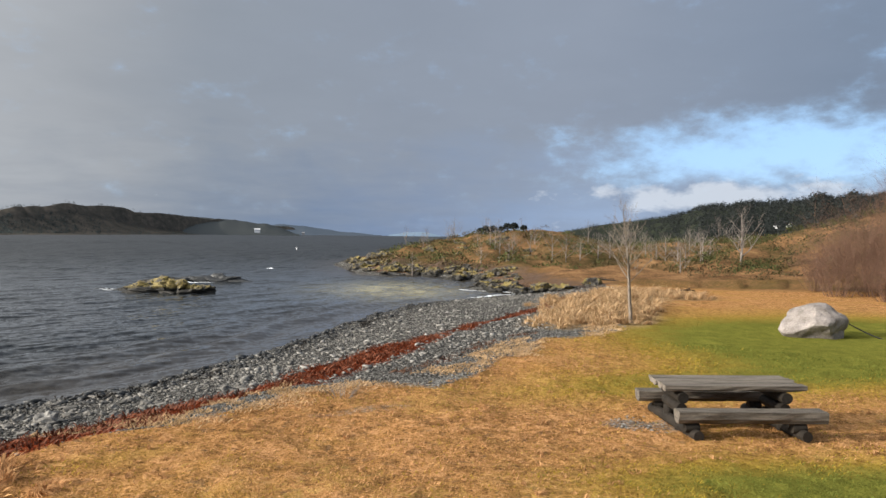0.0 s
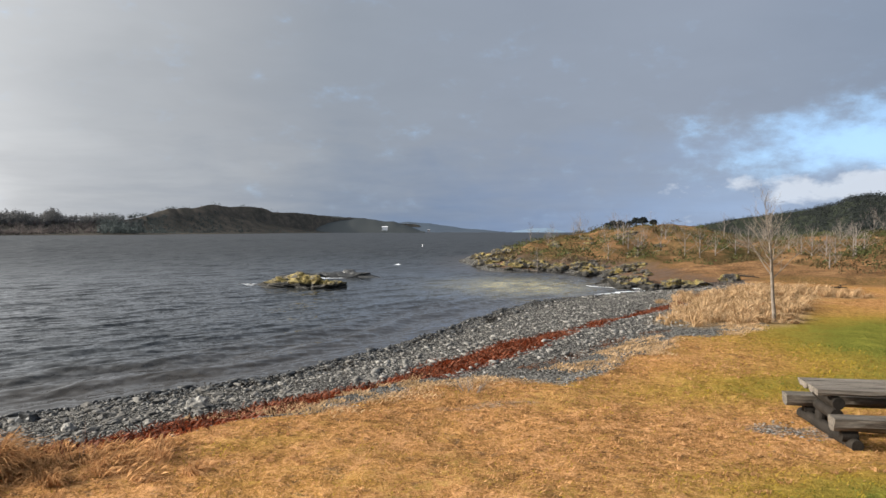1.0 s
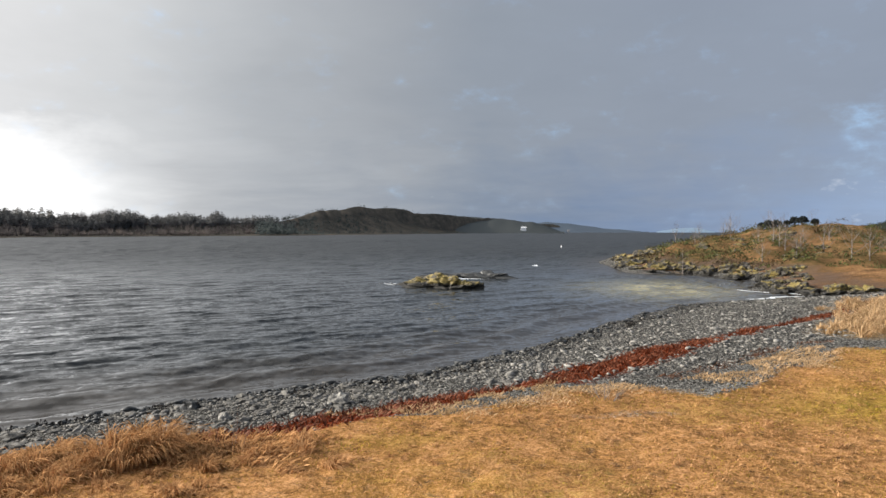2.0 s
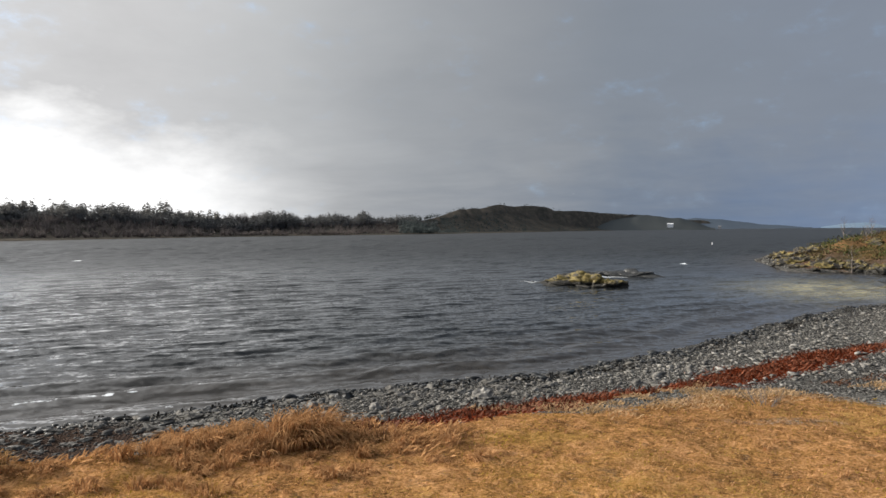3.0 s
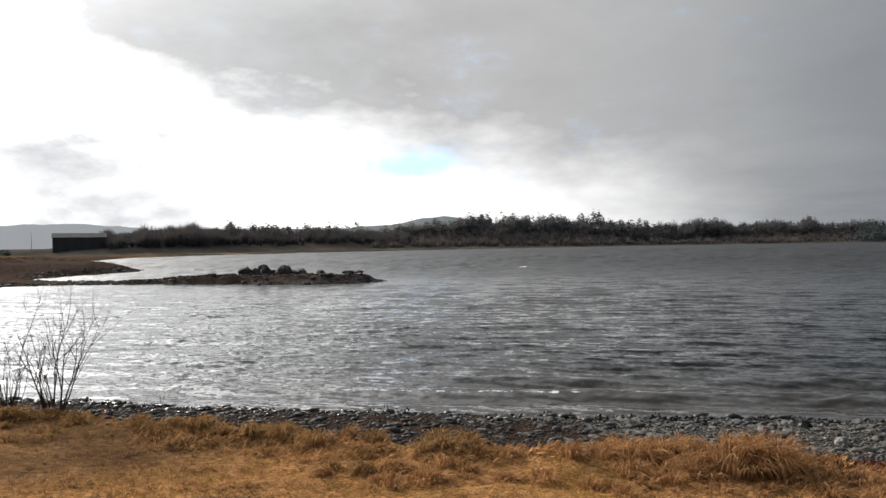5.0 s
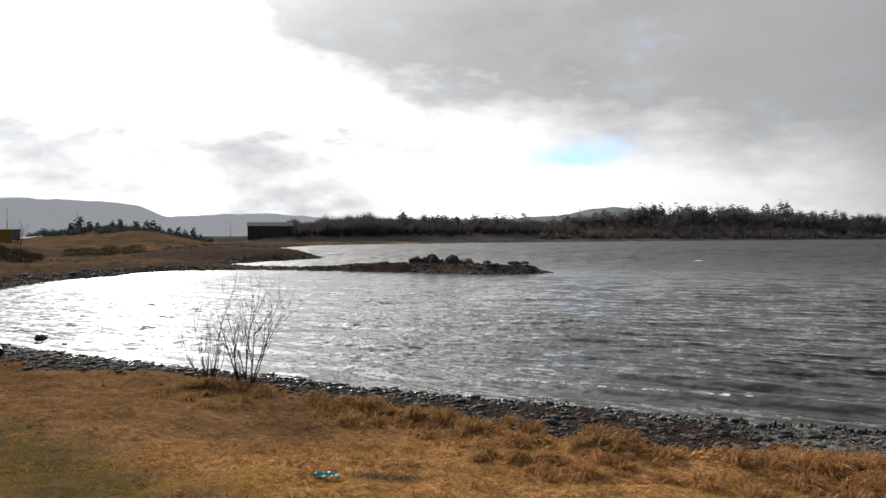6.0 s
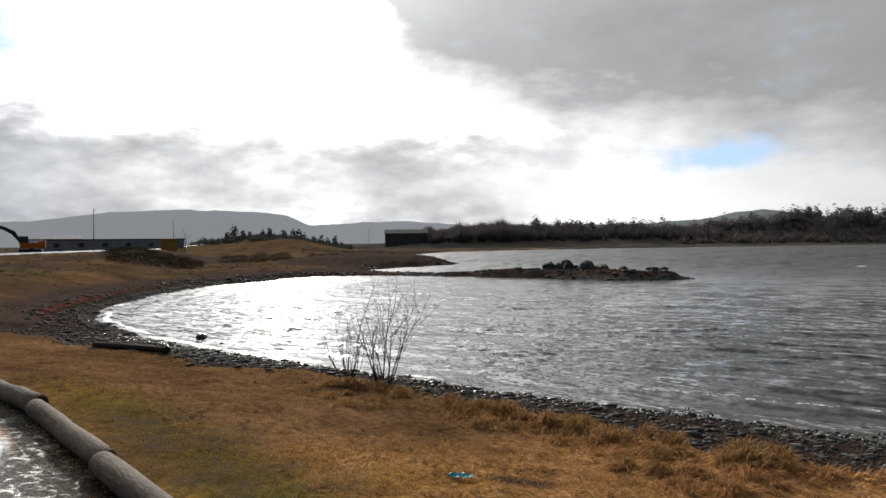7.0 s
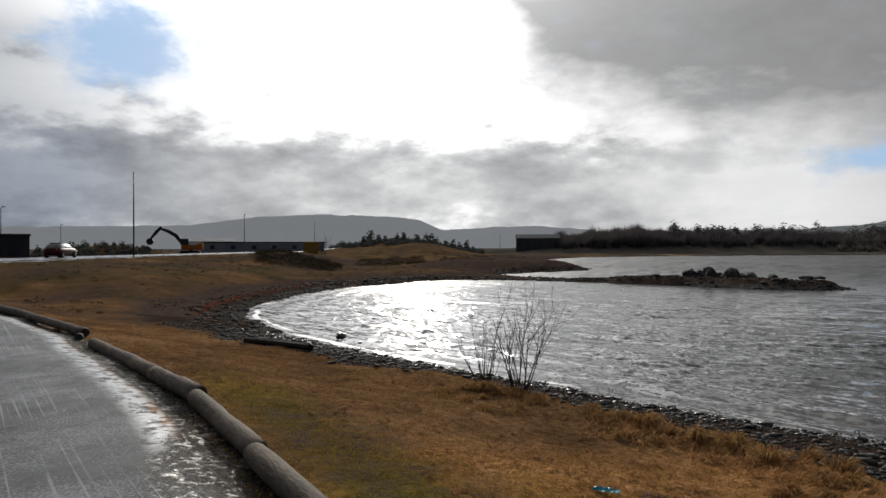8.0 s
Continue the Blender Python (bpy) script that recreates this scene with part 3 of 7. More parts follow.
def survey(x, y):
    """Height of the ground and what covers it, at arrays of places."""
    x, y = np.asarray(x, float), np.asarray(y, float)
    r, az = np.hypot(x, y), np.degrees(np.arctan2(-x, y))
    s, _ = run_distance(x, y, WATER_RING, True)
    s = np.where(inside(x, y, WATER_RING), -s, s)
    s = s + fbm(x, y, 0.5, 3, 5) * np.clip(r / 60, 0.35, 2.0)
    g, _ = run_distance(x, y, EDGE)
    lawn = inside(x, y, LAWN_RING)
    g = np.where(lawn, g, -g) + fbm(x, y, 0.7, 3, 9) * 1.0
    near = (x > -29) & (y < 46) & (y > -34)
    up = np.clip(s, 0, None)
    pd, _ = run_distance(x, y, LOGS)
    park = inside(x, y, PARK_RING)
    plot = np.maximum(0.42 + 1.38 * np.exp(-((r / 6.2) ** 2)), 1.42 * np.exp(-((pd / 6.0) ** 2)))
    z = np.where(near, np.where(g < 0, 0.7 * (up / np.maximum(up - g, 0.1)) ** 0.9, 0.7 + (plot - 0.7) * (1 - np.exp(-np.maximum(g, 0) / 3))), 0.8 * np.clip(up / 7, 0, 1) ** 0.8)
    z = np.where(s < 0, np.maximum(0.3 * s - 0.02, -4.0), z)
    inland = step(s, 3, 14)
    z = z + 0.10 * fbm(x, y, 0.35, 3, 21) * step(s, 1, 6) + 0.05 * fbm(x, y, 1.7, 3, 22) * step(s, 0, 2)
    z = z + 0.045 * fbm(x, y, 2.6, 3, 23) * step(g, 0.1, 0.8) * near * (1 - step(r, 25, 40)) * ~park
    # hump under the viewer, the headland and the hillside beyond the lawn
    head = step(y, 50, 125) * step(s, 1, 22) * (1 - step(y, 260, 500)) * step(x, -40, 0) * (1 - 0.8 * step(-az, 9, 15))
    z = z + head * (2.9 + 2.6 * fbm(x, y, 0.045, 4, 31)) + step(y, 46, 60) * step(s, 0, 5) * np.clip(fbm(x, y, 0.22, 4, 33), -0.3, 0.6) * 1.5 * (r < 400)
    z = z + 5.6 * hump(x, y, 51, 66, 19, 16, -25) + 3.0 * hump(x, y, 60, 40, 18, 14) + 1.2 * hump(x, y, 22, 92, 40, 20)
    # road on its bank, mounds beyond the cove
    rd, _ = run_distance(x, y, ROAD)
    bank = ROAD_Z - np.clip(rd - 4.5, 0, None) * 0.085 + 0.25 * fbm(x, y, 0.15, 3, 41)
    west = step(s, 1, 9) * step(-x, 24, 45)
    z = np.where(rd < 4.6, ROAD_Z - 0.02, np.where(west > 0, np.maximum(z, bank * west), z))
    z = z + west * (1.5 * hump(x, y, -98, -44, 16, 5, 20) + 1.0 * hump(x, y, -122, -50, 14, 5, 10) + 3.6 * hump(x, y, -196, -46, 26, 14) + 1.2 * hump(x, y, -150, -34, 24, 9))
    z = z + west * 3.6 * hump(x, y, -137, -101, 13, 7, -36)
    z = z + west * 5.0 * hump(x, y, -256, -64, 42, 20, 10)
    z = z + 0.4 * step(s, 0.2, 1.8) * (x < -58) * step(x, -80, -72) * (y > -9) - 0.22 * step(s, 0.2, 1.8) * step(-x, 72, 80) * (x > -95) * step(y, -12, -8)
    z = z + 0.9 * step(s, 1.0, 5.0) * step(-x, 96, 104) * (x > -200) * step(y, -30, -18) * (y < 8)
    # wooded ridges
    for table in (RIDGE, RIDGE_W):
        t = np.array(table)
        e, d, h = (np.interp(az, t[:, 0], t[:, i]) for i in (1, 2, 3))
        top = np.maximum(3.6 + d * np.tan(np.radians(e)) - 0.85 * h, 1.0)
        span = np.clip(np.minimum((az - t[0, 0]) / 3, (t[-1, 0] - az) / 3), 0, 1)
        rise = step(r, d * np.where(az > 45, 0.8, 0.6), d) * step(s, 0, np.clip(0.12 * d, 45, 200)) if table is RIDGE_W else step(r, d * 0.3, d)
        shape = np.where(r < d, rise, 1 - 0.5 * step(r, d, d * 1.6))
        z = np.where((s > 0) & (r > 150), np.maximum(z, z * 0 + (top + 0.006 * d * fbm(x, y, 0.012, 3, 51)) * shape * span), z)
    # parking place behind the logs
    pd = np.where(park, run_distance(x, y, PARK_RING, True)[0], -pd)
    z = np.where(park & (r > 2), z * (1 - step(pd, 0, 1.2)) + 1.45 * step(pd, 0, 1.2), z)
    wd, along = run_distance(x, y, WEED)
    zone = {
        "beach": np.where(near, step(-g, -0.1, 0.5), step(-s, np.where(y > 46, -1.8, -2.6), np.where(y > 46, -0.6, -1.2))) * (r < 400),
        "weed": np.exp(-(wd / weed_width(x, y)) ** 2) * (r < 60) + 0.46 * np.exp(-(run_distance(x, y, WEED_INNER)[0] / 0.3) ** 2) * step(value_noise(x * 1.1, y * 1.1, 62), 0.3, 0.6) + step(-s, -3.4, -2.2) * step(s, 0.8, 2.2) * step(-x, 25, 33) * (x > -62) * (r < 120) * 0.5,
        "gravel": (0.55 * hump(x, y, 3.3, 11.7, 1.2, 0.6) + 0.42 * hump(x, y, -1.4, 11.8, 1.5, 0.4, 30) + 0.55 * np.exp(-((g + 0.15) / 0.5) ** 2) * step(y, 9.5, 12) * (1 - step(y, 23, 27)) * (0.5 + 0.9 * value_noise(x * 0.7, y * 0.7, 13))) * near,
        "green": 0.95 * hump(x, y, 11.5, 20.5, 6.0, 5.2, -10) + 0.8 * hump(x, y, 18, 24, 8, 6) + 0.95 * hump(x, y, 5.6, 8.5, 3.4, 1.5, 4) + 0.45 * hump(x, y, 5.4, 15.2, 5, 1.4, 20)
        + 0.4 * hump(x, y, -6.3, -1.6, 1.6, 0.8, 40) + 0.42 * hump(x, y, -9.6, -4.3, 4.0, 0.8, 43) + 0.2 * hump(x, y, -4.3, 9.1, 1.3, 0.4, 40),
        "tall": 0.9 * hump(x, y, 5.6, 26.5, 2.2, 3.6, -25) + 0.8 * hump(x, y, 7.2, 33, 2.8, 3.6, -20) + 0.7 * hump(x, y, 11, 37, 3.5, 2.2) + 0.45 * hump(x, y, -301, 14, 4, 24) + 0.4 * hump(x, y, -295, 40, 5, 16),
        "asphalt": np.maximum(step(pd, -0.15, 1.4) * park, (rd < 4.5) * 1.0),
        "heath": step(y + 0.15 * x, 41, 50) * step(s, 1.2, 4) * (1 - step(r, 190, 260)) * (x > -60) * (1 - 0.85 * hump(x, y, 17, 53, 17, 9)) + step(-x, 25, 38) * step(s, 1.5, 4) * (r < 420) * (y < 30) * (0.4 + 0.5 * value_noise(x * 0.12, y * 0.2, 17)),
        "brown": np.clip(0.5 * step(-x, 5, 13) + 0.42 * step(-x, 6, 12) * step(-y, -2.5, 2), 0, 1) * (r < 420) * (y < 14) + 0.9 * hump(x, y, 17, 53, 17, 9),
        # second term: darker patches on the bank, put in for its unlit slope
        "wood": np.maximum(step(r, 240, 330), 0.3 * step(-x, 26, 42) * step(s, 1.2, 3) * (y < 30) * (0.35 + 0.65 * value_noise(x * 0.15, y * 0.25, 18))),
    }
    zone["conifer"] = step(-az, 4, 9) * step(r, 150, 210) * (az > -100)
    zone["mud"] = park * (0.9 * np.exp(-((pd - 0.25) / 0.3) ** 2) + 1.1 * hump(x, y, -6.25, -3.5, 1.5, 0.5, 42))
    zone["soil"] = 0.62 * step(y, 40, 46) * step(s, 0.3, 1.0) * (1 - step(s, 3.5, 7)) * (x > -30) * (r < 200) + step(-x, 19, 26) * (x > -250) * (y < 26) * np.maximum(np.maximum(0.95 * step(s, 0.8, 1.6) * (1 - step(s, 3.0, 6 + 4 * value_noise(x * 0.2, y * 0.2, 19))), 0.9 * step(-x, 86, 96) * step(y, -30, -20)), 0.75 * value_noise(x * 0.09, y * 0.25, 20)) + 0.8 * near * step(-g, 0.0, 0.5) * step(-y, -8.5, -6.0) * step(-x, 5, 9) * (x > -19) + 0.8 * hump(x, y, -98, -44, 15, 6, 20) + 0.6 * hump(x, y, -124, -40, 15, 7) + 0.62 * hump(x, y, -8.2, -3.0, 5.0, 1.5, 44) + 0.9 * hump(x, y, -8.05, 0.85, 0.3, 0.45)
    return z, s, g, zone


def height(x, y):
    return float(survey(np.array([x]), np.array([y]))[0][0])


# ---- helpers for things ----
def mesh_object(name, verts, faces, mat, parent=None, label="", smooth=False):
    me = bpy.data.meshes.new(name)
    me.from_pydata([tuple(v) for v in verts], [], faces)
    if mat:
        me.materials.append(mat)
    if smooth:
        me.shade_smooth()
    ob = new(name, me)
    if parent:
        ob.parent = parent
    return tagged(ob, label)


def part(name, bm, mat, parent=None, label="", smooth=False):
    """Links a bmesh as one mesh object under a thing or a part."""
    me = bpy.data.meshes.new(name)
    bmesh.ops.recalc_face_normals(bm, faces=bm.faces)
    bm.to_mesh(me)
    bm.free()
    me.materials.append(mat)
    if smooth:
        me.shade_smooth()
    ob = new(name, me)
    if parent:
        ob.parent = parent
    return tagged(ob, label)


def thing(name, m, label, category, group="", kind=""):
    ob = new(name)
    ob.empty_display_size = 0.2
    ob.matrix_world = m
    return tagged(ob, label, category, group, kind)


def polar_sheet(name, radii, heads, fn, mat):
    """A sheet of rings round the origin, closed in heading; fn gives heights, zones and where the sheet is needed."""
    R, A = np.meshgrid(radii, np.radians(heads), indexing="ij")
    x, y = (-R * np.sin(A)).ravel(), (R * np.cos(A)).ravel()
    z, zones, need = fn(x, y)
    nr, na = R.shape
    i, j = np.meshgrid(np.arange(nr - 1), np.arange(na), indexing="ij")
    k = (j + 1) % na
    quads = np.stack([i * na + j, i * na + k, (i + 1) * na + k, (i + 1) * na + j], -1).reshape(-1, 4)[:, ::-1]
    quads = quads[need[quads].any(1)]
    hub = len(x)
    fan = np.stack([np.full(na, hub), (np.arange(na) + 1) % na, np.arange(na)], 1)[:, ::-1]
    if not need[:na].any():
        fan = fan[:0]
    co = np.vstack([np.stack([x, y, z], 1), [[0, 0, z[:na].mean()]]])
    used = np.unique(np.concatenate([quads.ravel(), fan.ravel()]))
    index = np.zeros(hub + 1, np.int64)
    index[used] = np.arange(len(used))
    quads, fan = index[quads], index[fan]
    me = bpy.data.meshes.new(name)
    me.vertices.add(len(used))
    me.vertices.foreach_set("co", co[used].ravel().astype(np.float32))
    me.loops.add(quads.size + fan.size)
    me.loops.foreach_set("vertex_index", np.concatenate([quads.ravel(), fan.ravel()]).astype(np.int32))
    me.polygons.add(len(quads) + len(fan))
    starts = np.concatenate([np.arange(len(quads)) * 4, quads.size + np.arange(len(fan)) * 3])
    me.polygons.foreach_set("loop_start", starts.astype(np.int32))
    me.update(calc_edges=True)
    me.validate()
    me.shade_smooth()
    for key, three in zones.items():
        a = me.color_attributes.new(key, "FLOAT_COLOR", "POINT")
        c = np.zeros((hub + 1, 4), np.float32)
        c[:, 3] = 1.0
        for n_, v in enumerate(three):
            c[:hub, n_] = np.clip(v, 0, 1)
        a.data.foreach_set("color", c[used].ravel())
    me.materials.append(mat)
    return new(name, me)


def headings(fine):
    return np.concatenate([np.arange(-40, 142, fine), np.arange(142, 320, 2.0)])


def ground_fn(x, y):
    z, s, g, q = survey(x, y)
    return z, {"zone_a": (q["beach"], q["weed"], q["gravel"]), "zone_b": (q["green"], q["tall"], q["asphalt"]), "zone_c": (q["heath"], q["brown"], q["wood"]), "zone_d": (q["soil"], q["conifer"], q["mud"])}, s > -30


WATER_STEP = 0.005    # spacing of the water's rings, as a share of their radius


def water_fn(x, y):
    """Short-crested wind waves: a sum of many small ones near by, longer and longer ones with distance."""
    r, az = np.hypot(x, y), np.degrees(np.arctan2(-x, y))
    z = np.zeros_like(x)
    rng = np.random.RandomState(4)
    s, _ = run_distance(x, y, WATER_RING, True)
    s = np.where(inside(x, y, WATER_RING), s, -s) - fbm(x, y, 0.5, 3, 5) * np.clip(r / 60, 0.35, 2.0)
    gust = 0.6 + 0.8 * value_noise(x * 0.07, y * 0.11, 33)
    wx, wy = x + 1.6 * fbm(x, y, 0.16, 2, 34), y + 1.6 * fbm(x, y, 0.16, 2, 35)
    count = 64
    for k in range(count):
        wl = 0.3 * 11.0 ** (k / (count - 1))
        a = radians(WAVE_AZ + rng.normal(0, 16))
        ph = (wx * -math.sin(a) + wy * math.cos(a)) * 2 * math.pi / wl + rng.uniform(0, 6.3)
        fine = step(wl / (r * WATER_STEP), 2.6, 5.0) * (1 - step(r, 60, 190))
        z += fine * WAVE_SLOPE * 1.41 / math.sqrt(count) * wl / 6.28 * (np.sin(ph) - 0.24 * np.cos(2 * ph)) * (gust if wl > 1.1 else 0.5 + 0.5 * gust) * (0.5 if wl > 1.3 else 1.0)
    u = np.log(np.maximum(r, 1))
    far = 0.6 * fbm(u * 42, az * 0.85, 1.0, 2, 36) + 0.16 * fbm(u * 20, az * 0.4, 1.0, 1, 37)
    z += step(r, 32, 110) * (1 - 0.65 * step(r, 120, 500)) * FAR_SLOPE * r / 42 * far * (0.6 + 0.8 * value_noise(u * 3, az * 0.12, 38))
    calm = 1 - 0.6 * (1 - step(s, 0.5, 8)) - 0.5 * hump(x, y, -2, 46, 9, 9)
    # low swells that steepen along the beach
    swell = np.sin(2 * math.pi * (s + 0.5 * fbm(x, y, 0.25, 2, 39)) / 1.9 + 1.0)
    z = z * step(s, -0.3, 2.0) * calm + 0.075 * swell * step(s, 0.2, 1.6) * (1 - step(s, 3.5, 7)) * (r < 60) * np.where(x < -17, 0.45, 1.0) * (0.4 + 0.8 * value_noise(x * 0.2, y * 0.2, 40))
    shallow = 1 - step(s, 0.5, 7)
    foam = 1.3 * hump(x, y, -21.0, 44.4, 1.3, 0.5, -10) + 1.1 * hump(x, y, -18.2, 51.6, 2.4, 0.6) + (r < 48) * 1.05 * np.exp(-((s - 0.5) / 0.22) ** 2) * step(value_noise(x * 0.3, y * 0.3, 7), 0.25, 0.65) * step(value_noise(x * 0.06, y * 0.06, 9), 0.2, 0.5) + (r < 60) * 0.62 * np.exp(-((s - 2.1) / 0.2) ** 2) * step(value_noise(x * 0.2, y * 0.2, 8), 0.6, 0.85)
    foam = foam + 0.95 * step(value_noise(u * 30, az * 0.5, 41) * value_noise(u * 9, az * 0.3, 42), 0.8, 0.86) * (r > 60) * (r < 220)
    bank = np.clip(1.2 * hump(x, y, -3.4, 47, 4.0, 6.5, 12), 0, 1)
    return z, {"zone_a": (shallow, foam, bank), "zone_b": (step(u, 3.55, 5.0) * (1 - 0.7 * hump(x, y, -48, -10, 26, 16)),)}, s > -2.5


WAVE_SLOPE, FAR_SLOPE = 0.2, 0.2
ground = tagged(polar_sheet("ground", np.concatenate([np.geomspace(1.4, 5, 66)[:-1], np.geomspace(5, 17, 140)[:-1], np.geomspace(17, 4600, 245)]), headings(0.4), ground_fn, ground_material()), "dry winter grass, pebble beach and heath sloping to the sea", "ground", kind="structure")
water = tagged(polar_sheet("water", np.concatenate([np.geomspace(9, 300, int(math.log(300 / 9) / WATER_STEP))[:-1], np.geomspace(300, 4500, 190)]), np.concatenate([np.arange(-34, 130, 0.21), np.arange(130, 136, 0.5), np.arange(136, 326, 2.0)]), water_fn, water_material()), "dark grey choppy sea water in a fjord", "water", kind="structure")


# ---- shaping helpers ----
rng = random.Random(7)


def at(az, d, up=None):
    """A place at a heading to the left of +y and a distance from the viewer, on the ground or at the height given."""
    x, y = -d * math.sin(radians(az)), d * math.cos(radians(az))
    return Vector((x, y, height(x, y) if up is None else up))


def tube(bm, points, radii, sides=8, caps=True, lumpy=0.0):
    """A tapered tube along points."""
    pts = [Vector(p) for p in points]
    rings = []
    for i, p in enumerate(pts):
        way = (pts[min(i + 1, len(pts) - 1)] - pts[max(i - 1, 0)]).normalized()
        q = way.to_track_quat("Z", "Y")
        r = radii[i] if hasattr(radii, "__len__") else radii
        rings.append([bm.verts.new(p + q @ Vector((math.cos(a), math.sin(a), 0)) * r * (1 + lumpy * rng.uniform(-1, 1)))
                      for a in (2 * math.pi * k / sides for k in range(sides))])
    for a, b in zip(rings, rings[1:]):
        for k in range(sides):
            bm.faces.new((a[k], a[(k + 1) % sides], b[(k + 1) % sides], b[k]))
    if caps:
        bm.faces.new(rings[0][::-1])
        bm.faces.new(rings[-1])
    return bm


def box(bm, lo, hi, bevel=0.0, m=None):
    """A box between two corners, with its edges taken off."""
    made = bmesh.ops.create_cube(bm, size=1.0)["verts"]
    lo, hi = Vector(lo), Vector(hi)
    for v in made:
        v.co = Vector((lo[i] + (v.co[i] + 0.5) * (hi[i] - lo[i]) for i in range(3)))
    if bevel:
        edges = list({e for v in made for e in v.link_edges})
        made = bmesh.ops.bevel(bm, geom=edges, offset=bevel, segments=2, affect="EDGES", profile=0.6)["verts"]
    if m is not None:
        bmesh.ops.transform(bm, matrix=m, verts=list(made))
    return bm


def rock(bm, centre, size, seed, detail=2, edge=0.32, sink=0.3):
    """A rough stone of the given half axes, flattened where it lies."""
    r = random.Random(seed)
    made = bmesh.ops.create_icosphere(bm, subdivisions=detail, radius=1.0)["verts"]
    cuts = [(Vector((r.gauss(0, 1), r.gauss(0, 1), r.gauss(0, 0.8))).normalized(), r.uniform(0.62, 0.9)) for _ in range(9)]
    off, turn = Vector((r.uniform(-50, 50), r.uniform(-50, 50), r.uniform(-50, 50))), r.uniform(0, 6.28)
    for v in made:
        p = v.co.copy()
        for n_, d in cuts:
            over = p.dot(n_) - d
            if over > 0:
                p -= n_ * over
        p *= 1 + edge * (noise.noise(p * 1.7 + off)) * 0.7 + edge * 0.25 * noise.noise(p * 5.0 + off)
        p.z = max(p.z, -sink)
        p = Vector((p.x * math.cos(turn) - p.y * math.sin(turn), p.x * math.sin(turn) + p.y * math.cos(turn), p.z))
        v.co = Vector(centre) + Vector((p.x * size[0], p.y * size[1], p.z * size[2]))
    return bm


def twigs(bm, start, way, length, radius, depth, spread=0.6, lift=0.25, sides=4, kids=4, r=rng):
    """A limb that forks into thinner ones."""
    pts, p, d = [Vector(start)], Vector(start), Vector(way).normalized()
    n_ = 4 if depth > 0 else 3
    for i in range(n_):
        d = (d + Vector((r.gauss(0, 0.11), r.gauss(0, 0.11), lift * 0.3 + r.gauss(0, 0.06)))).normalized()
        p = p + d * length / n_
        pts.append(p.copy())
    tube(bm, pts, [radius * (1 - 0.72 * i / n_) for i in range(n_ + 1)], sides if radius > 0.02 else 3, False)
    if depth > 0:
        for k in range(kids):
            f = r.uniform(0.25, 0.98)
            i = min(int(f * n_), n_ - 1)
            q = pts[i].lerp(pts[i + 1], f * n_ - i)
            side = Vector((r.gauss(0, 1), r.gauss(0, 1), r.gauss(0, 0.5) + lift)).normalized()
            twigs(bm, q, (d * 0.7 + side * spread).normalized(), length * r.uniform(0.42, 0.62), radius * 0.42, depth - 1, spread, lift, 4, kids, r)


def bare_tree(name, place, tall, girth, seed, mat, label, category="tree", group="", first=0.3, limbs=16, depth=2, lean=(0, 0), reach=0.45, kids=4):
    """A leafless tree: a tapered trunk and a crown of forking limbs."""
    r = random.Random(seed)
    t = thing(name, Matrix.Translation(place), label, category, group)
    bm = bmesh.new()
    pts = [Vector((lean[0] * f + r.gauss(0, 0.012) * tall * f, lean[1] * f + r.gauss(0, 0.012) * tall * f, tall * f - 0.05)) for f in (0, 0.08, 0.2, 0.35, 0.5, 0.65, 0.8, 0.92, 1.0)]
    tube(bm, pts, [girth * k for k in (1.25, 1, 0.92, 0.82, 0.66, 0.5, 0.33, 0.18, 0.06)], 9, True, 0.04)
    part("trunk", bm, mat, t, smooth=True)
    bm = bmesh.new()
    for k in range(limbs):
        f = first + (0.97 - first) * (k + r.random()) / limbs
        i = min(int(f * 8), 7)
        base = pts[0].lerp(pts[-1], f)
        base = Vector((lean[0] * f, lean[1] * f, tall * f - 0.05))
        a = k * 2.4 + r.uniform(-0.4, 0.4)
        up = 0.55 + 0.9 * f
        twigs(bm, base, (math.cos(a), math.sin(a), up), tall * reach * (1.15 - f) * r.uniform(0.8, 1.2) + 0.05 * tall, girth * 0.42 * (1.15 - f), depth, 0.7, 0.3, 4, kids, r)
    part("crown", bm, mat, t)
    return t


def bush(name, place, wide, tall, seed, mat, label, stems=16, depth=2, kids=4, group="", thick=0.012, category="bush", spread=0.45):
    """A leafless many-stemmed shrub."""
    r = random.Random(seed)
    t = thing(name, Matrix.Translation(place), label, category, group)
    for _ in range(stems):
        bm = bmesh.new()
        a, out = r.uniform(0, 6.28), r.random() ** 0.6
        twigs(bm, (math.cos(a) * wide * 0.22 * out, math.sin(a) * wide * 0.22 * out, -0.04), (math.cos(a) * out * wide / tall * 0.75, math.sin(a) * out * wide / tall * 0.75, 1), tall * r.uniform(0.55, 1.05), thick * r.uniform(0.6, 1.1), depth, spread, 0.2, 4, kids, r)
        part("stem", bm, mat, t)
    return t


def flecks(verts, faces, centre, wide, tall, count, size, r, flat=0.0):
    """Many small leaves over a dome."""
    for _ in range(count):
        d = Vector((r.gauss(0, 1), r.gauss(0, 1), abs(r.gauss(0, 1)))).normalized() * r.uniform(0.62, 1.0)
        c = Vector((centre[0] + d.x * wide, centre[1] + d.y * wide, centre[2] + d.z * tall))
        a, b = Vector((r.gauss(0, 1), r.gauss(0, 1), r.gauss(0, 1 - flat))).normalized() * size, Vector((r.gauss(0, 1), r.gauss(0, 1), r.gauss(0, 1 - flat))).normalized() * size
        i = len(verts)
        verts += [c - a * 0.6, c + a * 0.6 + b * 0.2, c + b]
        faces.append((i, i + 1, i + 2))


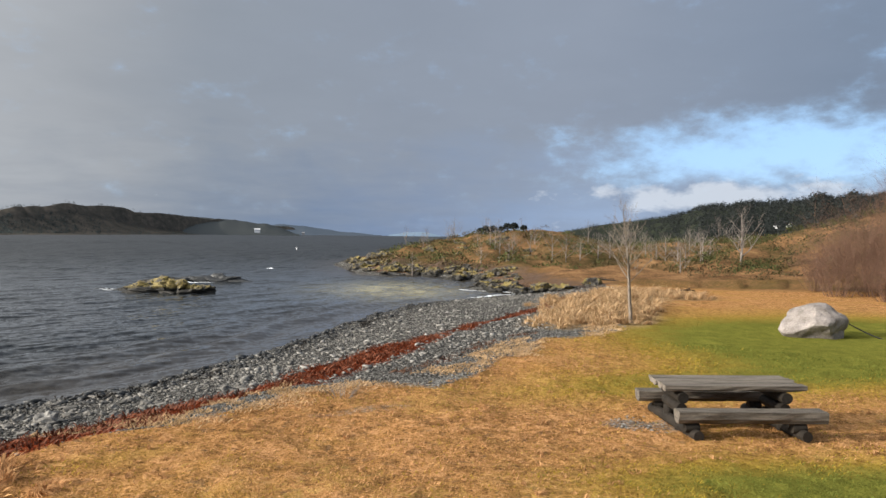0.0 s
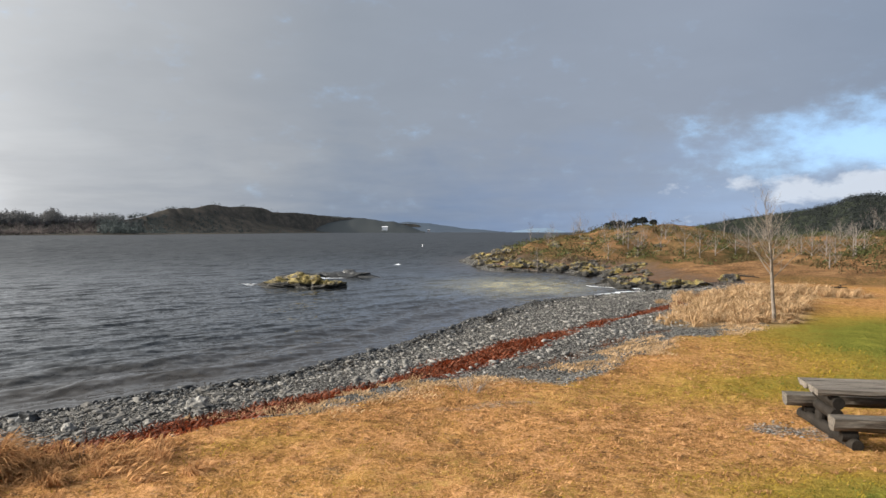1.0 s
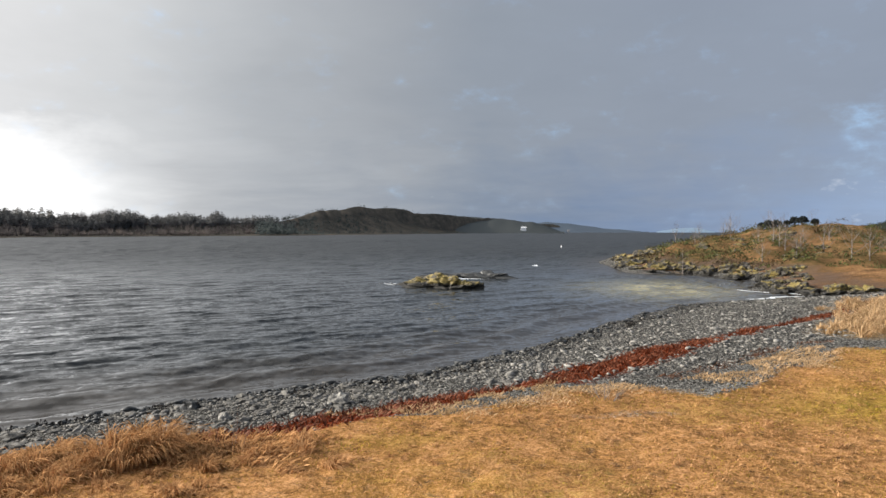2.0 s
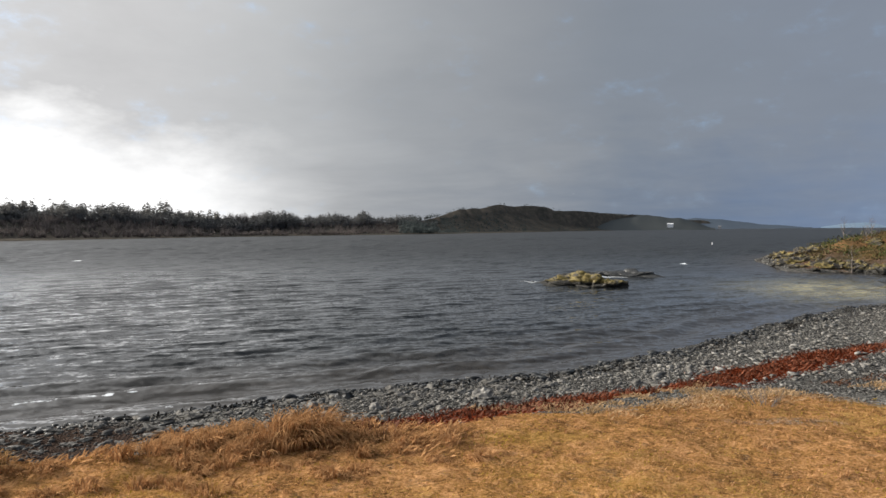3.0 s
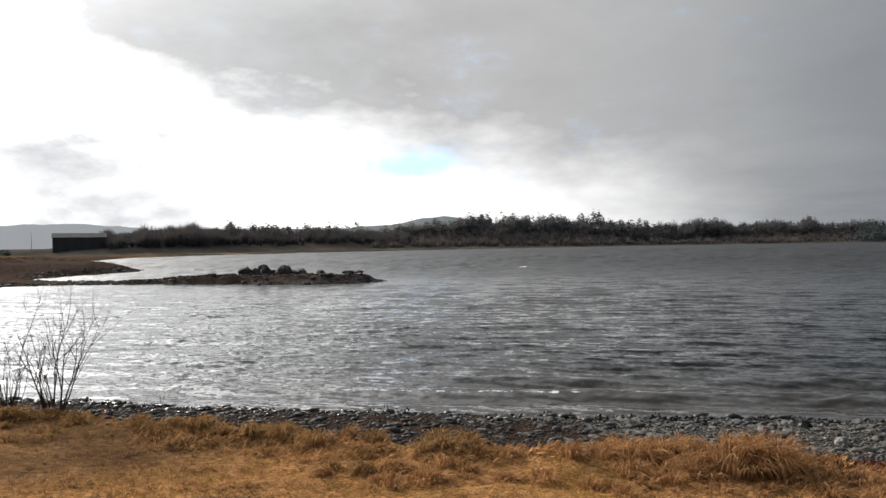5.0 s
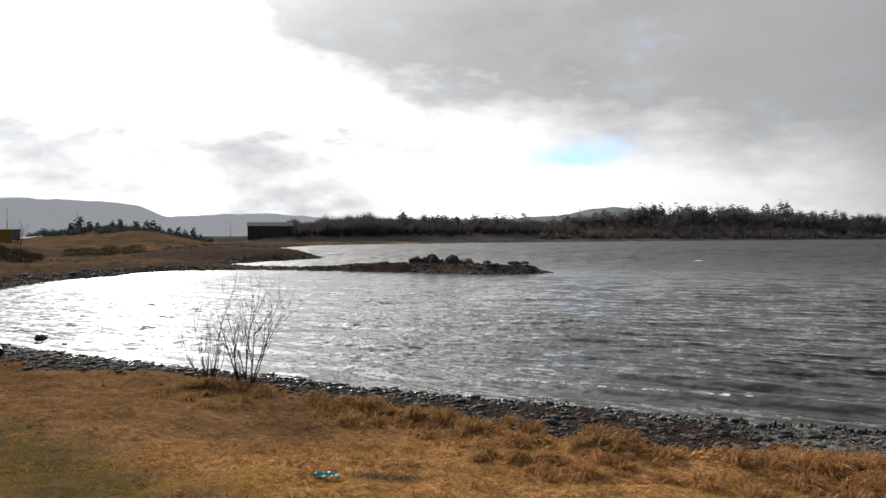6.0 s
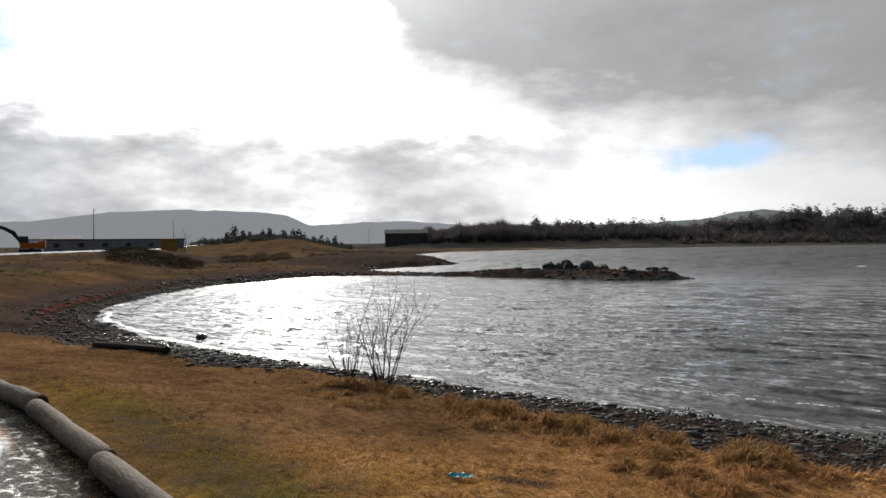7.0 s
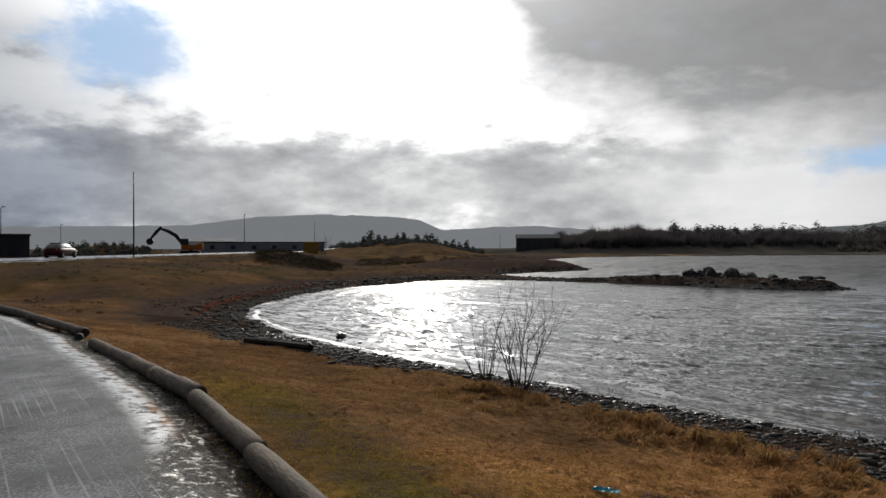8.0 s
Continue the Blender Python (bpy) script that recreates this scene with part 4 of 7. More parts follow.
def blades(verts, faces, place, count, length, spread, lay, r, wide=0.006, lead=(0, 0)):
    """Bent grass blades rising from round a place."""
    for _ in range(count):
        a, q = r.uniform(0, 6.28), r.random() ** 0.5 * spread
        bx, by = place[0] + math.cos(a) * q, place[1] + math.sin(a) * q
        l = length * r.uniform(0.6, 1.25)
        t = r.uniform(0, 6.28)
        dx, dy = math.cos(t) * lay + lead[0], math.sin(t) * lay + lead[1]
        w_ = (-math.sin(t) * wide, math.cos(t) * wide)
        i = len(verts)
        z = place[2]
        verts += [(bx - w_[0], by - w_[1], z - 0.02), (bx + w_[0], by + w_[1], z - 0.02),
                  (bx + dx * l * 0.4 + w_[0] * 0.7, by + dy * l * 0.4 + w_[1] * 0.7, z + l * (1 - 0.35 * lay) * 0.62), (bx + dx * l, by + dy * l, z + l * max(0.12, 1 - 0.75 * lay))]
        faces += [(i, i + 1, i + 2), (i, i + 2, i + 3)]


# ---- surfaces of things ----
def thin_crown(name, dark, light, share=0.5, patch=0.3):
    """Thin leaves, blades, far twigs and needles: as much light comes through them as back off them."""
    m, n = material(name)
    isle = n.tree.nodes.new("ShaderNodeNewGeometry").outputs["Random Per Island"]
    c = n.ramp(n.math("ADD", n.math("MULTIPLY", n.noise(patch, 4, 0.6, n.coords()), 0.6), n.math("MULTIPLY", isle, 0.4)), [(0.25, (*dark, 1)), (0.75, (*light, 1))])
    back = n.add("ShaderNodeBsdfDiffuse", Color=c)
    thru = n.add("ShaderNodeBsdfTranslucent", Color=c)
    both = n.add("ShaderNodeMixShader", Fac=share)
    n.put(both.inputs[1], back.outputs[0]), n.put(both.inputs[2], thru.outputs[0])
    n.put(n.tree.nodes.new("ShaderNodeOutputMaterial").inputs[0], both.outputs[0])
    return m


WOOD_GREY = mottled("weathered_wood", (0.03, 0.027, 0.023), (0.125, 0.112, 0.098), 2.2, 0.85, 30, 0.012, (1, 1, 6))
WOOD_LONG = mottled("weathered_plank", (0.012, 0.01, 0.008), (0.29, 0.248, 0.202), 3.2, 0.85, 24, 0.02, (0.4, 9, 9))
WOOD_BENCH = mottled("damp_bench_wood", (0.012, 0.01, 0.008), (0.2, 0.172, 0.14), 3.4, 0.85, 28, 0.025, (0.5, 8, 8))
WOOD_DARK = mottled("dark_wet_wood", (0.007, 0.006, 0.005), (0.034, 0.028, 0.022), 3, 0.7, 30, 0.01)
LOG_SKIN = mottled("barked_log", (0.035, 0.027, 0.02), (0.23, 0.18, 0.135), 2.0, 0.8, 12, 0.03, (0.6, 2.6, 2.6), turn=43.0)
LOG_END = mottled("sawn_log_end", (0.02, 0.015, 0.011), (0.08, 0.058, 0.04), 5, 0.8, 50, 0.006)
BARK_PALE = mottled("pale_bark", (0.075, 0.06, 0.046), (0.29, 0.24, 0.192), 6, 0.85, 40, 0.008)
BARK_BROWN = mottled("brown_twigs", (0.07, 0.042, 0.03), (0.19, 0.11, 0.075), 4, 0.85, 30, 0.005, vary=0.3)
BARK_GREY = mottled("grey_twigs", (0.10, 0.085, 0.075), (0.27, 0.23, 0.2), 4, 0.85, 30, 0.005, vary=0.3)
BARK_DARK = mottled("dark_twigs", (0.03, 0.025, 0.02), (0.09, 0.075, 0.06), 4, 0.85, 30, 0.005, vary=0.3)
STONE_PALE = mottled("pale_granite", (0.08, 0.068, 0.057), (0.37, 0.325, 0.295), 2.6, 0.85, 22, 0.06)
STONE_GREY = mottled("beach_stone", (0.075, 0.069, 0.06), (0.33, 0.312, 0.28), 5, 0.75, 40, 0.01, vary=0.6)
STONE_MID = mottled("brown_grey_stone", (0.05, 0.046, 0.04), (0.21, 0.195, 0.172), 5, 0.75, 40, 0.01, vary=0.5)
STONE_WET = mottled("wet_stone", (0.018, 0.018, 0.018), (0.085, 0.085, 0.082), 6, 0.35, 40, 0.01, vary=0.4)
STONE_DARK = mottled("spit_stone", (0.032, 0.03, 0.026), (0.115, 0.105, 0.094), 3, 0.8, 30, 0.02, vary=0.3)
WEED_BROWN = mottled("old_seaweed", (0.03, 0.015, 0.009), (0.14, 0.068, 0.036), 5, 0.7, 40, 0.004, vary=0.5)
WEED_RED = mottled("dried_seaweed", (0.055, 0.019, 0.01), (0.29, 0.094, 0.044), 5, 0.7, 40, 0.004, vary=0.5)
# needles paler and greyer than pine: haze of the distance put into their colour
HAZED_NEEDLES = thin_crown("hazed_needles", (0.16, 0.157, 0.147), (0.26, 0.25, 0.232), 0.42)
# one bare wood in two tones: darker where backlit, paler for haze elsewhere
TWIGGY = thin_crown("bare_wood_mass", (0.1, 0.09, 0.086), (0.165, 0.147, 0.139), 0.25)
TWIGGY_PALE = thin_crown("paler_bare_wood_mass", (0.13, 0.111, 0.102), (0.215, 0.183, 0.166), 0.3)
HEATHER = mottled("heather_leaves", (0.028, 0.024, 0.011), (0.11, 0.075, 0.034), 0.6, 0.9, 6, 0.01, vary=0.4)
JUNIPER = mottled("juniper_leaves", (0.022, 0.028, 0.01), (0.088, 0.092, 0.03), 0.6, 0.9, 6, 0.01, vary=0.4)
STRAW = thin_crown("straw_blades", (0.22, 0.112, 0.045), (0.63, 0.355, 0.165), 0.28, 1.2)
STRAW_PALE = thin_crown("pale_straw_blades", (0.3, 0.19, 0.09), (0.68, 0.47, 0.27), 0.4, 1.2)
STRAW_MID = thin_crown("fading_straw_blades", (0.19, 0.105, 0.042), (0.55, 0.33, 0.145), 0.28, 1.2)
STRAW_BROWN = thin_crown("brown_grass_blades", (0.17, 0.1, 0.054), (0.48, 0.29, 0.15), 0.3, 1.2)
GRASS_YELLOW = thin_crown("yellow_green_blades", (0.2, 0.135, 0.018), (0.44, 0.31, 0.045), 0.35, 1.2)
GRASS_GREEN = thin_crown("green_grass_blades", (0.06, 0.08, 0.014), (0.2, 0.21, 0.045), 0.35, 1.2)
METAL_GREY = mottled("galvanised_steel", (0.2, 0.2, 0.2), (0.32, 0.32, 0.32), 2, 0.5, 30, 0.002, metal=0.6)
METAL_DARK = mottled("dark_steel", (0.02, 0.02, 0.02), (0.05, 0.05, 0.05), 2, 0.5, 30, 0.002)
YELLOW = mottled("yellow_paint", (0.22, 0.115, 0.02), (0.36, 0.2, 0.04), 1.5, 0.5, 20, 0.002)
ORANGE = mottled("orange_paint", (0.35, 0.1, 0.015), (0.5, 0.17, 0.03), 1.5, 0.5, 20, 0.002)
WALL_DARK = mottled("dark_cladding", (0.025, 0.025, 0.028), (0.06, 0.06, 0.065), 0.5, 0.7, 6, 0.01, (1, 1, 0.2))
WALL_GREY = mottled("grey_cladding", (0.16, 0.16, 0.17), (0.28, 0.28, 0.29), 0.4, 0.7, 6, 0.01, (1, 1, 0.2))
WALL_BROWN = mottled("brown_boarding", (0.045, 0.04, 0.036), (0.1, 0.09, 0.08), 0.5, 0.8, 6, 0.01, (1, 1, 0.2))
WALL_WHITE = mottled("white_paint", (0.6, 0.6, 0.6), (0.8, 0.8, 0.8), 0.5, 0.6, 6, 0.01)
ROOF_DARK = mottled("dark_roof", (0.03, 0.03, 0.03), (0.07, 0.068, 0.066), 0.6, 0.7, 6, 0.01)
CAR_RED = mottled("dark_red_car_paint", (0.06, 0.01, 0.009), (0.09, 0.014, 0.012), 1, 0.5, 20, 0.0, spec=0.25)
GLASS_DARK = mottled("car_glass", (0.01, 0.012, 0.014), (0.02, 0.022, 0.025), 1, 0.15, 20, 0.0, spec=0.35)
RUBBER = mottled("rubber", (0.012, 0.012, 0.012), (0.03, 0.03, 0.03), 8, 0.8, 30, 0.002)
TEAL = mottled("teal_plastic", (0.01, 0.16, 0.2), (0.03, 0.3, 0.34), 8, 0.4, 30, 0.002)


def ledge_material(name, golden):
    """Shore rock: black below the tide, grey above, with yellow lichen and weed on top."""
    m, n = material(name)
    co = n.coords()
    a, b = n.noise(1.3, 6, 0.65, co), n.noise(14, 4, 0.65, co)
    z = n.add("ShaderNodeSeparateXYZ", Vector=n.tree.nodes.new("ShaderNodeNewGeometry").outputs["Position"]).outputs[2]
    tide = n.math("ADD", z, n.math("MULTIPLY", n.math("SUBTRACT", a, 0.5), 0.7))
    grey = n.ramp(b, [(0.3, (0.016, 0.015, 0.013, 1)), (0.7, (0.105, 0.092, 0.076, 1))])
    gold = n.ramp(b, [(0.3, (0.055, 0.042, 0.018, 1)), (0.7, (0.3, 0.225, 0.06, 1))])
    c = n.mix(n.ramp(n.math("ADD", n.math("MULTIPLY", a, 0.7), n.math("MULTIPLY", b, 0.3)), [(golden, 0.0), (golden + 0.08, 1.0)]), grey, gold)
    c = n.mix(n.ramp(tide, [(0.26, 0.0), (0.42, 1.0)]), n.ramp(b, [(0.3, (0.012, 0.011, 0.01, 1)), (0.7, (0.05, 0.045, 0.035, 1))]), c)
    finish(n, c, 0.7, n.bump(b, 0.8, 0.05), 0.0, 0.3)
    return m


LEDGE = ledge_material("shore_rock", 0.475)
ISLET = ledge_material("weedy_islet_rock", 0.44)


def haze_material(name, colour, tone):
    """Far mountains seen through moist air: a plain backdrop, the haze before it put in as emission."""
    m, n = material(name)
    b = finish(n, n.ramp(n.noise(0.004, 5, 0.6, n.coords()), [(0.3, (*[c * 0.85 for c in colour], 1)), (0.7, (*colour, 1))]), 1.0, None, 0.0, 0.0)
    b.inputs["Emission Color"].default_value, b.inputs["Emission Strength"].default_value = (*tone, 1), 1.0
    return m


# ---- distant mountains ----
def mountain(name, table, dist, mat, label, seed):
    """A far range: heading and rise in degrees along its crest."""
    t = np.array(table, float)
    az = np.arange(t[0, 0], t[-1, 0], 0.25)
    el = np.interp(az, t[:, 0], t[:, 1]) + 0.10 * np.array([noise.fractal(Vector((a * 0.4, seed, 0)), 0.8, 2.0, 5) for a in az])
    verts, faces = [], []
    for a, e in zip(az, el):
        for k, f in enumerate((0.0, 0.35, 0.7, 0.92, 1.0, 0.6)):
            d = dist * (0.72 + 0.28 * f if k < 5 else 1.12)
            ridge = 3.6 + dist * math.tan(radians(max(e, 0.02)))
            h = ridge * f + ridge * 0.06 * noise.noise(Vector((a * 0.9, f * 4, seed))) * (f < 0.95)
            verts.append((-d * math.sin(radians(a)), d * math.cos(radians(a)), h - (6 if k == 0 else 0)))
    for i in range(len(az) - 1):
        for k in range(5):
            faces.append((i * 6 + k, i * 6 + k + 1, i * 6 + k + 7, i * 6 + k + 6))
    return tagged(mesh_object(name, verts, faces, mat, smooth=True), label, "backdrop", kind="structure")


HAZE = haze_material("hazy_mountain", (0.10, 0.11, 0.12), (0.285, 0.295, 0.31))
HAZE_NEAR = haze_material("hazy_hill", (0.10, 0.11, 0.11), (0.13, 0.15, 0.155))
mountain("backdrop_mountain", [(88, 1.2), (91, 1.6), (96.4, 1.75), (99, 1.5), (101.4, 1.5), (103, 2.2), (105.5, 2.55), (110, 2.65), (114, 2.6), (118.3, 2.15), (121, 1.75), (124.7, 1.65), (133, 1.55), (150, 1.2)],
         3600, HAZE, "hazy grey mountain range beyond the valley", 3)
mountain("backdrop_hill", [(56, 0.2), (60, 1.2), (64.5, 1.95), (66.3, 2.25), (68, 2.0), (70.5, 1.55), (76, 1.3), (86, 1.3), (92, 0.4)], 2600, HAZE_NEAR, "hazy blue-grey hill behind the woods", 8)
# these shores glow bluer with distance: haze put into colour and emission
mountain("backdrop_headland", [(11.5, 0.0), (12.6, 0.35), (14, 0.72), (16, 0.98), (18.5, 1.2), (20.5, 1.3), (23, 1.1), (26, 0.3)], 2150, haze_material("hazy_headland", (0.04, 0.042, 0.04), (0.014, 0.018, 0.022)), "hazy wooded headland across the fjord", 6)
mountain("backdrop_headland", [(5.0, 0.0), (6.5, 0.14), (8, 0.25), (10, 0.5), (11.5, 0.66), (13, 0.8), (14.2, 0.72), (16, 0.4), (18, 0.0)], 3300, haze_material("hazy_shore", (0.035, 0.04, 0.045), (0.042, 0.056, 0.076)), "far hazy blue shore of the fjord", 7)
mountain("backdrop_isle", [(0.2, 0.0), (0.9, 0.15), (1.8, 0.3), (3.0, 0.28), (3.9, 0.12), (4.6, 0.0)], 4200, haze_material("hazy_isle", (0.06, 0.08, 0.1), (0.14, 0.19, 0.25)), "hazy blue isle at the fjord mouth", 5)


def fast_mesh(name, co, tris, mat, label, category, smooth=False, kind="stuff"):
    """One mesh from arrays of places and triangles."""
    me = bpy.data.meshes.new(name)
    co, tris = np.asarray(co, np.float32).reshape(-1, 3), np.asarray(tris, np.int32).reshape(-1, 3)
    me.vertices.add(len(co)), me.vertices.foreach_set("co", co.ravel())
    me.loops.add(tris.size), me.loops.foreach_set("vertex_index", tris.ravel())
    me.polygons.add(len(tris)), me.polygons.foreach_set("loop_start", np.arange(0, tris.size, 3, dtype=np.int32))
    me.update(calc_edges=True)
    if smooth:
        me.shade_smooth()
    me.materials.append(mat)
    return tagged(new(name, me), label, category, kind=kind)


# ---- far woods ----
def crowns(name, x, y, z, h, w_, mat, label, seed, per=30, size=0.17, jitter=0.22, low=0.2, category="wood", kind="stuff"):
    """Far trees in one mesh: ragged domes of small sprays that face outwards and up."""
    q = np.random.RandomState(seed)
    n = len(x)
    i = np.repeat(np.arange(n), per)
    d = q.normal(0, 1, (n * per, 3))
    d[:, 2] = np.abs(d[:, 2]) * 1.1
    d /= np.linalg.norm(d, axis=1)[:, None]
    ang, lobe = np.arctan2(d[:, 1], d[:, 0]), q.uniform(0, 6.3, n)[i]
    reach = q.uniform(0.6, 1.05, n * per) * (1 + 0.28 * np.sin(3 * ang + lobe) + 0.15 * np.sin(5 * ang - lobe))
    foot = np.stack([x, y, z], 1)[i]
    c = foot + np.stack([d[:, 0] * w_[i] * reach, d[:, 1] * w_[i] * reach, h[i] * (low + (1 - low) * d[:, 2] * np.minimum(reach, 1.05))], 1)
    up = d * [1, 1, 0.8] + [0, 0, 0.45] + q.normal(0, jitter, d.shape)
    up /= np.linalg.norm(up, axis=1)[:, None]
    a = np.cross(up, q.normal(0, 1, d.shape))
    a /= np.linalg.norm(a, axis=1)[:, None]
    b = np.cross(up, a)
    s_ = (size * h[i] * q.uniform(0.55, 1.4, n * per))[:, None]
    v = np.stack([c - a * s_ * 0.6 - b * s_ * 0.4, c + a * s_ * 0.6 - b * s_ * 0.3, c + b * s_ * 0.8], 1)
    return fast_mesh(name, v, np.arange(n * per * 3).reshape(-1, 3), mat, label, category, kind=kind)


def brooms(name, x, y, z, h, w_, mat, label, seed, per=46, thick=0.16, category="wood", kind="stuff"):
    """Far leafless trees in one mesh: thin limbs that fan out of a trunk into a domed crown."""
    q = np.random.RandomState(seed)
    n = len(x)
    i = np.repeat(np.arange(n), per)
    d = q.normal(0, 1, (n * per, 3))
    d[:, 2] = np.abs(d[:, 2]) * 1.2
    d /= np.linalg.norm(d, axis=1)[:, None]
    foot = np.stack([x, y, z], 1)[i]
    low = q.uniform(0.0, 0.5, n * per) ** 1.3
    a = foot + np.stack([d[:, 0] * w_[i] * 0.3 * low, d[:, 1] * w_[i] * 0.3 * low, h[i] * low], 1)
    reach = q.uniform(0.75, 1.05, n * per)
    b = foot + np.stack([d[:, 0] * w_[i] * reach, d[:, 1] * w_[i] * reach, h[i] * (0.35 + 0.65 * d[:, 2] * reach)], 1)
    turn = q.uniform(0, 6.3, n * per)
    side = np.stack([np.cos(turn), np.sin(turn), 0 * turn], 1) * (thick * q.uniform(0.6, 1.4, n * per))[:, None]
    v = np.stack([a - side, a + side, b], 1)
    return fast_mesh(name, v, np.arange(n * per * 3).reshape(-1, 3), mat, label, category, kind=kind)


def far_wood(name, az0, az1, count, seed, label, mat, table=RIDGE_W, span=(0.97, 1.03), tall=(0.6, 1.0), slim=(0.28, 0.45), shape=crowns, **more):
    """Many far trees on a ridge, between two shares of its distance."""
    q = np.random.RandomState(seed)
    t = np.array(table)
    a = q.uniform(az0, az1, count)
    d = np.interp(a, t[:, 0], t[:, 2]) * q.uniform(*span, count)
    x, y = -d * np.sin(np.radians(a)), d * np.cos(np.radians(a))
    z, s, _, _ = survey(x, y)
    grow = 0.55 + 0.75 * value_noise(a * 1.0, a * 0, seed) + 0.35 * value_noise(a * 4.0, a * 0, seed + 1)
    h = q.uniform(*tall, count) * np.interp(a, t[:, 0], t[:, 3]) * grow
    on = s > 5
    return shape(name, x[on], y[on], z[on] - 0.05 * h[on], h[on], (h * q.uniform(*slim, count))[on], mat, label, seed + 7, **more)


def ragged_tree(verts, faces, px, py, pz, h, w_, r):
    """A small far pine: sprays over a dome, facing outwards."""
    for _ in range(64):
        d = Vector((r.gauss(0, 1), r.gauss(0, 1), abs(r.gauss(0, 1)))).normalized()
        k = r.uniform(0.5, 1.05)
        c = Vector((px + d.x * w_ * k, py + d.y * w_ * k, pz + h * (0.15 + 0.85 * d.z * k)))
        n_ = (d + Vector((r.gauss(0, 0.4), r.gauss(0, 0.4), 0.4 + r.gauss(0, 0.4)))).normalized()
        a = n_.orthogonal().normalized() * h * r.uniform(0.08, 0.18)
        b = n_.cross(a)
        i = len(verts)
        verts += [c - a - b * 0.5, c + a - b * 0.5, c + b]
        faces.append((i, i + 1, i + 2))


# FAR_HILL, CREST and FAR_GREEN: haze put into the greyed, evened leaf colour
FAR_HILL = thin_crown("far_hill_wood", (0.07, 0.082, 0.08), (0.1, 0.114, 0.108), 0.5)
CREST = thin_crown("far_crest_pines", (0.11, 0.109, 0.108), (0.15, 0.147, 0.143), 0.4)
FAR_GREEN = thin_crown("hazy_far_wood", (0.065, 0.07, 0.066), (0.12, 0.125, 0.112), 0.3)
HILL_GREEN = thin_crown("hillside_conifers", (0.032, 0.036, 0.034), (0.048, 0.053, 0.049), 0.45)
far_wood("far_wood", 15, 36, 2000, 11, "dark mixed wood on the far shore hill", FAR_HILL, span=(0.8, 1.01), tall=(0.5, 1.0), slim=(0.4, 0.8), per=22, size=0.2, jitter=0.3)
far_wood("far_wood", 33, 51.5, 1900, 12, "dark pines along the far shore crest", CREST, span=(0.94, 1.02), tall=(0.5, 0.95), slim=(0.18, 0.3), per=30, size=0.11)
far_wood("far_wood", 51, 70, 1500, 13, "dense dark pine wood across the bay", HAZED_NEEDLES, span=(0.955, 1.02), tall=(0.45, 0.85), slim=(0.18, 0.3), per=34, size=0.12)
far_wood("pine_wood", 50, 70, 150, 18, "tall dark pines standing out of the wood across the bay", HAZED_NEEDLES, span=(0.985, 1.02), tall=(0.85, 1.1), slim=(0.14, 0.24), per=34, size=0.12)
far_wood("bare_wood", 34, 72, 1300, 16, "bare brown birch wood below the pines across the bay", TWIGGY_PALE, span=(0.86, 0.97), tall=(0.3, 0.6), slim=(0.5, 0.8), shape=brooms, per=26, thick=0.22)
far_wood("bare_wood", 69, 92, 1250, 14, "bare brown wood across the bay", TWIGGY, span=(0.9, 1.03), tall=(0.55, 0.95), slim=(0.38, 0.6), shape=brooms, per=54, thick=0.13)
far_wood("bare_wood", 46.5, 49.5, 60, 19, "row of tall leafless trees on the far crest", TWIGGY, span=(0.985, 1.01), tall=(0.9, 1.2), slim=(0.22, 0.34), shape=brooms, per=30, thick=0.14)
far_wood("pine_wood", 69, 84, 260, 17, "dark pines among the bare wood across the bay", HAZED_NEEDLES, span=(0.97, 1.02), tall=(0.6, 1.05), slim=(0.25, 0.4), per=34, size=0.15)
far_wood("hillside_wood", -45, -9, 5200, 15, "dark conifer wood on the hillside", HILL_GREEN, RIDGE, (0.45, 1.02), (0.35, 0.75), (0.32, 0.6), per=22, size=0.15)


def sward(name, x, y, z, length, lay, wide, mat, label, seed, lead=(0, 0), category="grass"):
    """Grass blades, one at each place, in one mesh."""
    q = np.random.RandomState(seed)
    n = len(x)
    t = q.uniform(0, 2 * np.pi, n)
    l = length * q.uniform(0.6, 1.3, n)
    lay = lay * q.uniform(0.5, 1.2, n)
    dx, dy = np.cos(t) * lay + lead[0], np.sin(t) * lay + lead[1]
    wx, wy = -np.sin(t) * wide, np.cos(t) * wide
    up = np.maximum(0.12, 1 - 0.75 * lay)
    base = np.stack([x, y, z - 0.015], 1)
    v = np.stack([base - np.stack([wx, wy, 0 * wx], 1), base + np.stack([wx, wy, 0 * wx], 1),
                  base + np.stack([dx * l * 0.45 + wx * 0.8, dy * l * 0.45 + wy * 0.8, l * up * 0.7], 1), base + np.stack([dx * l, dy * l, l * up], 1)], 1)
    i = np.arange(n)[:, None] * 4
    return fast_mesh(name, v, np.concatenate([i + [0, 1, 2], i + [0, 2, 3]], 1), mat, label, category)


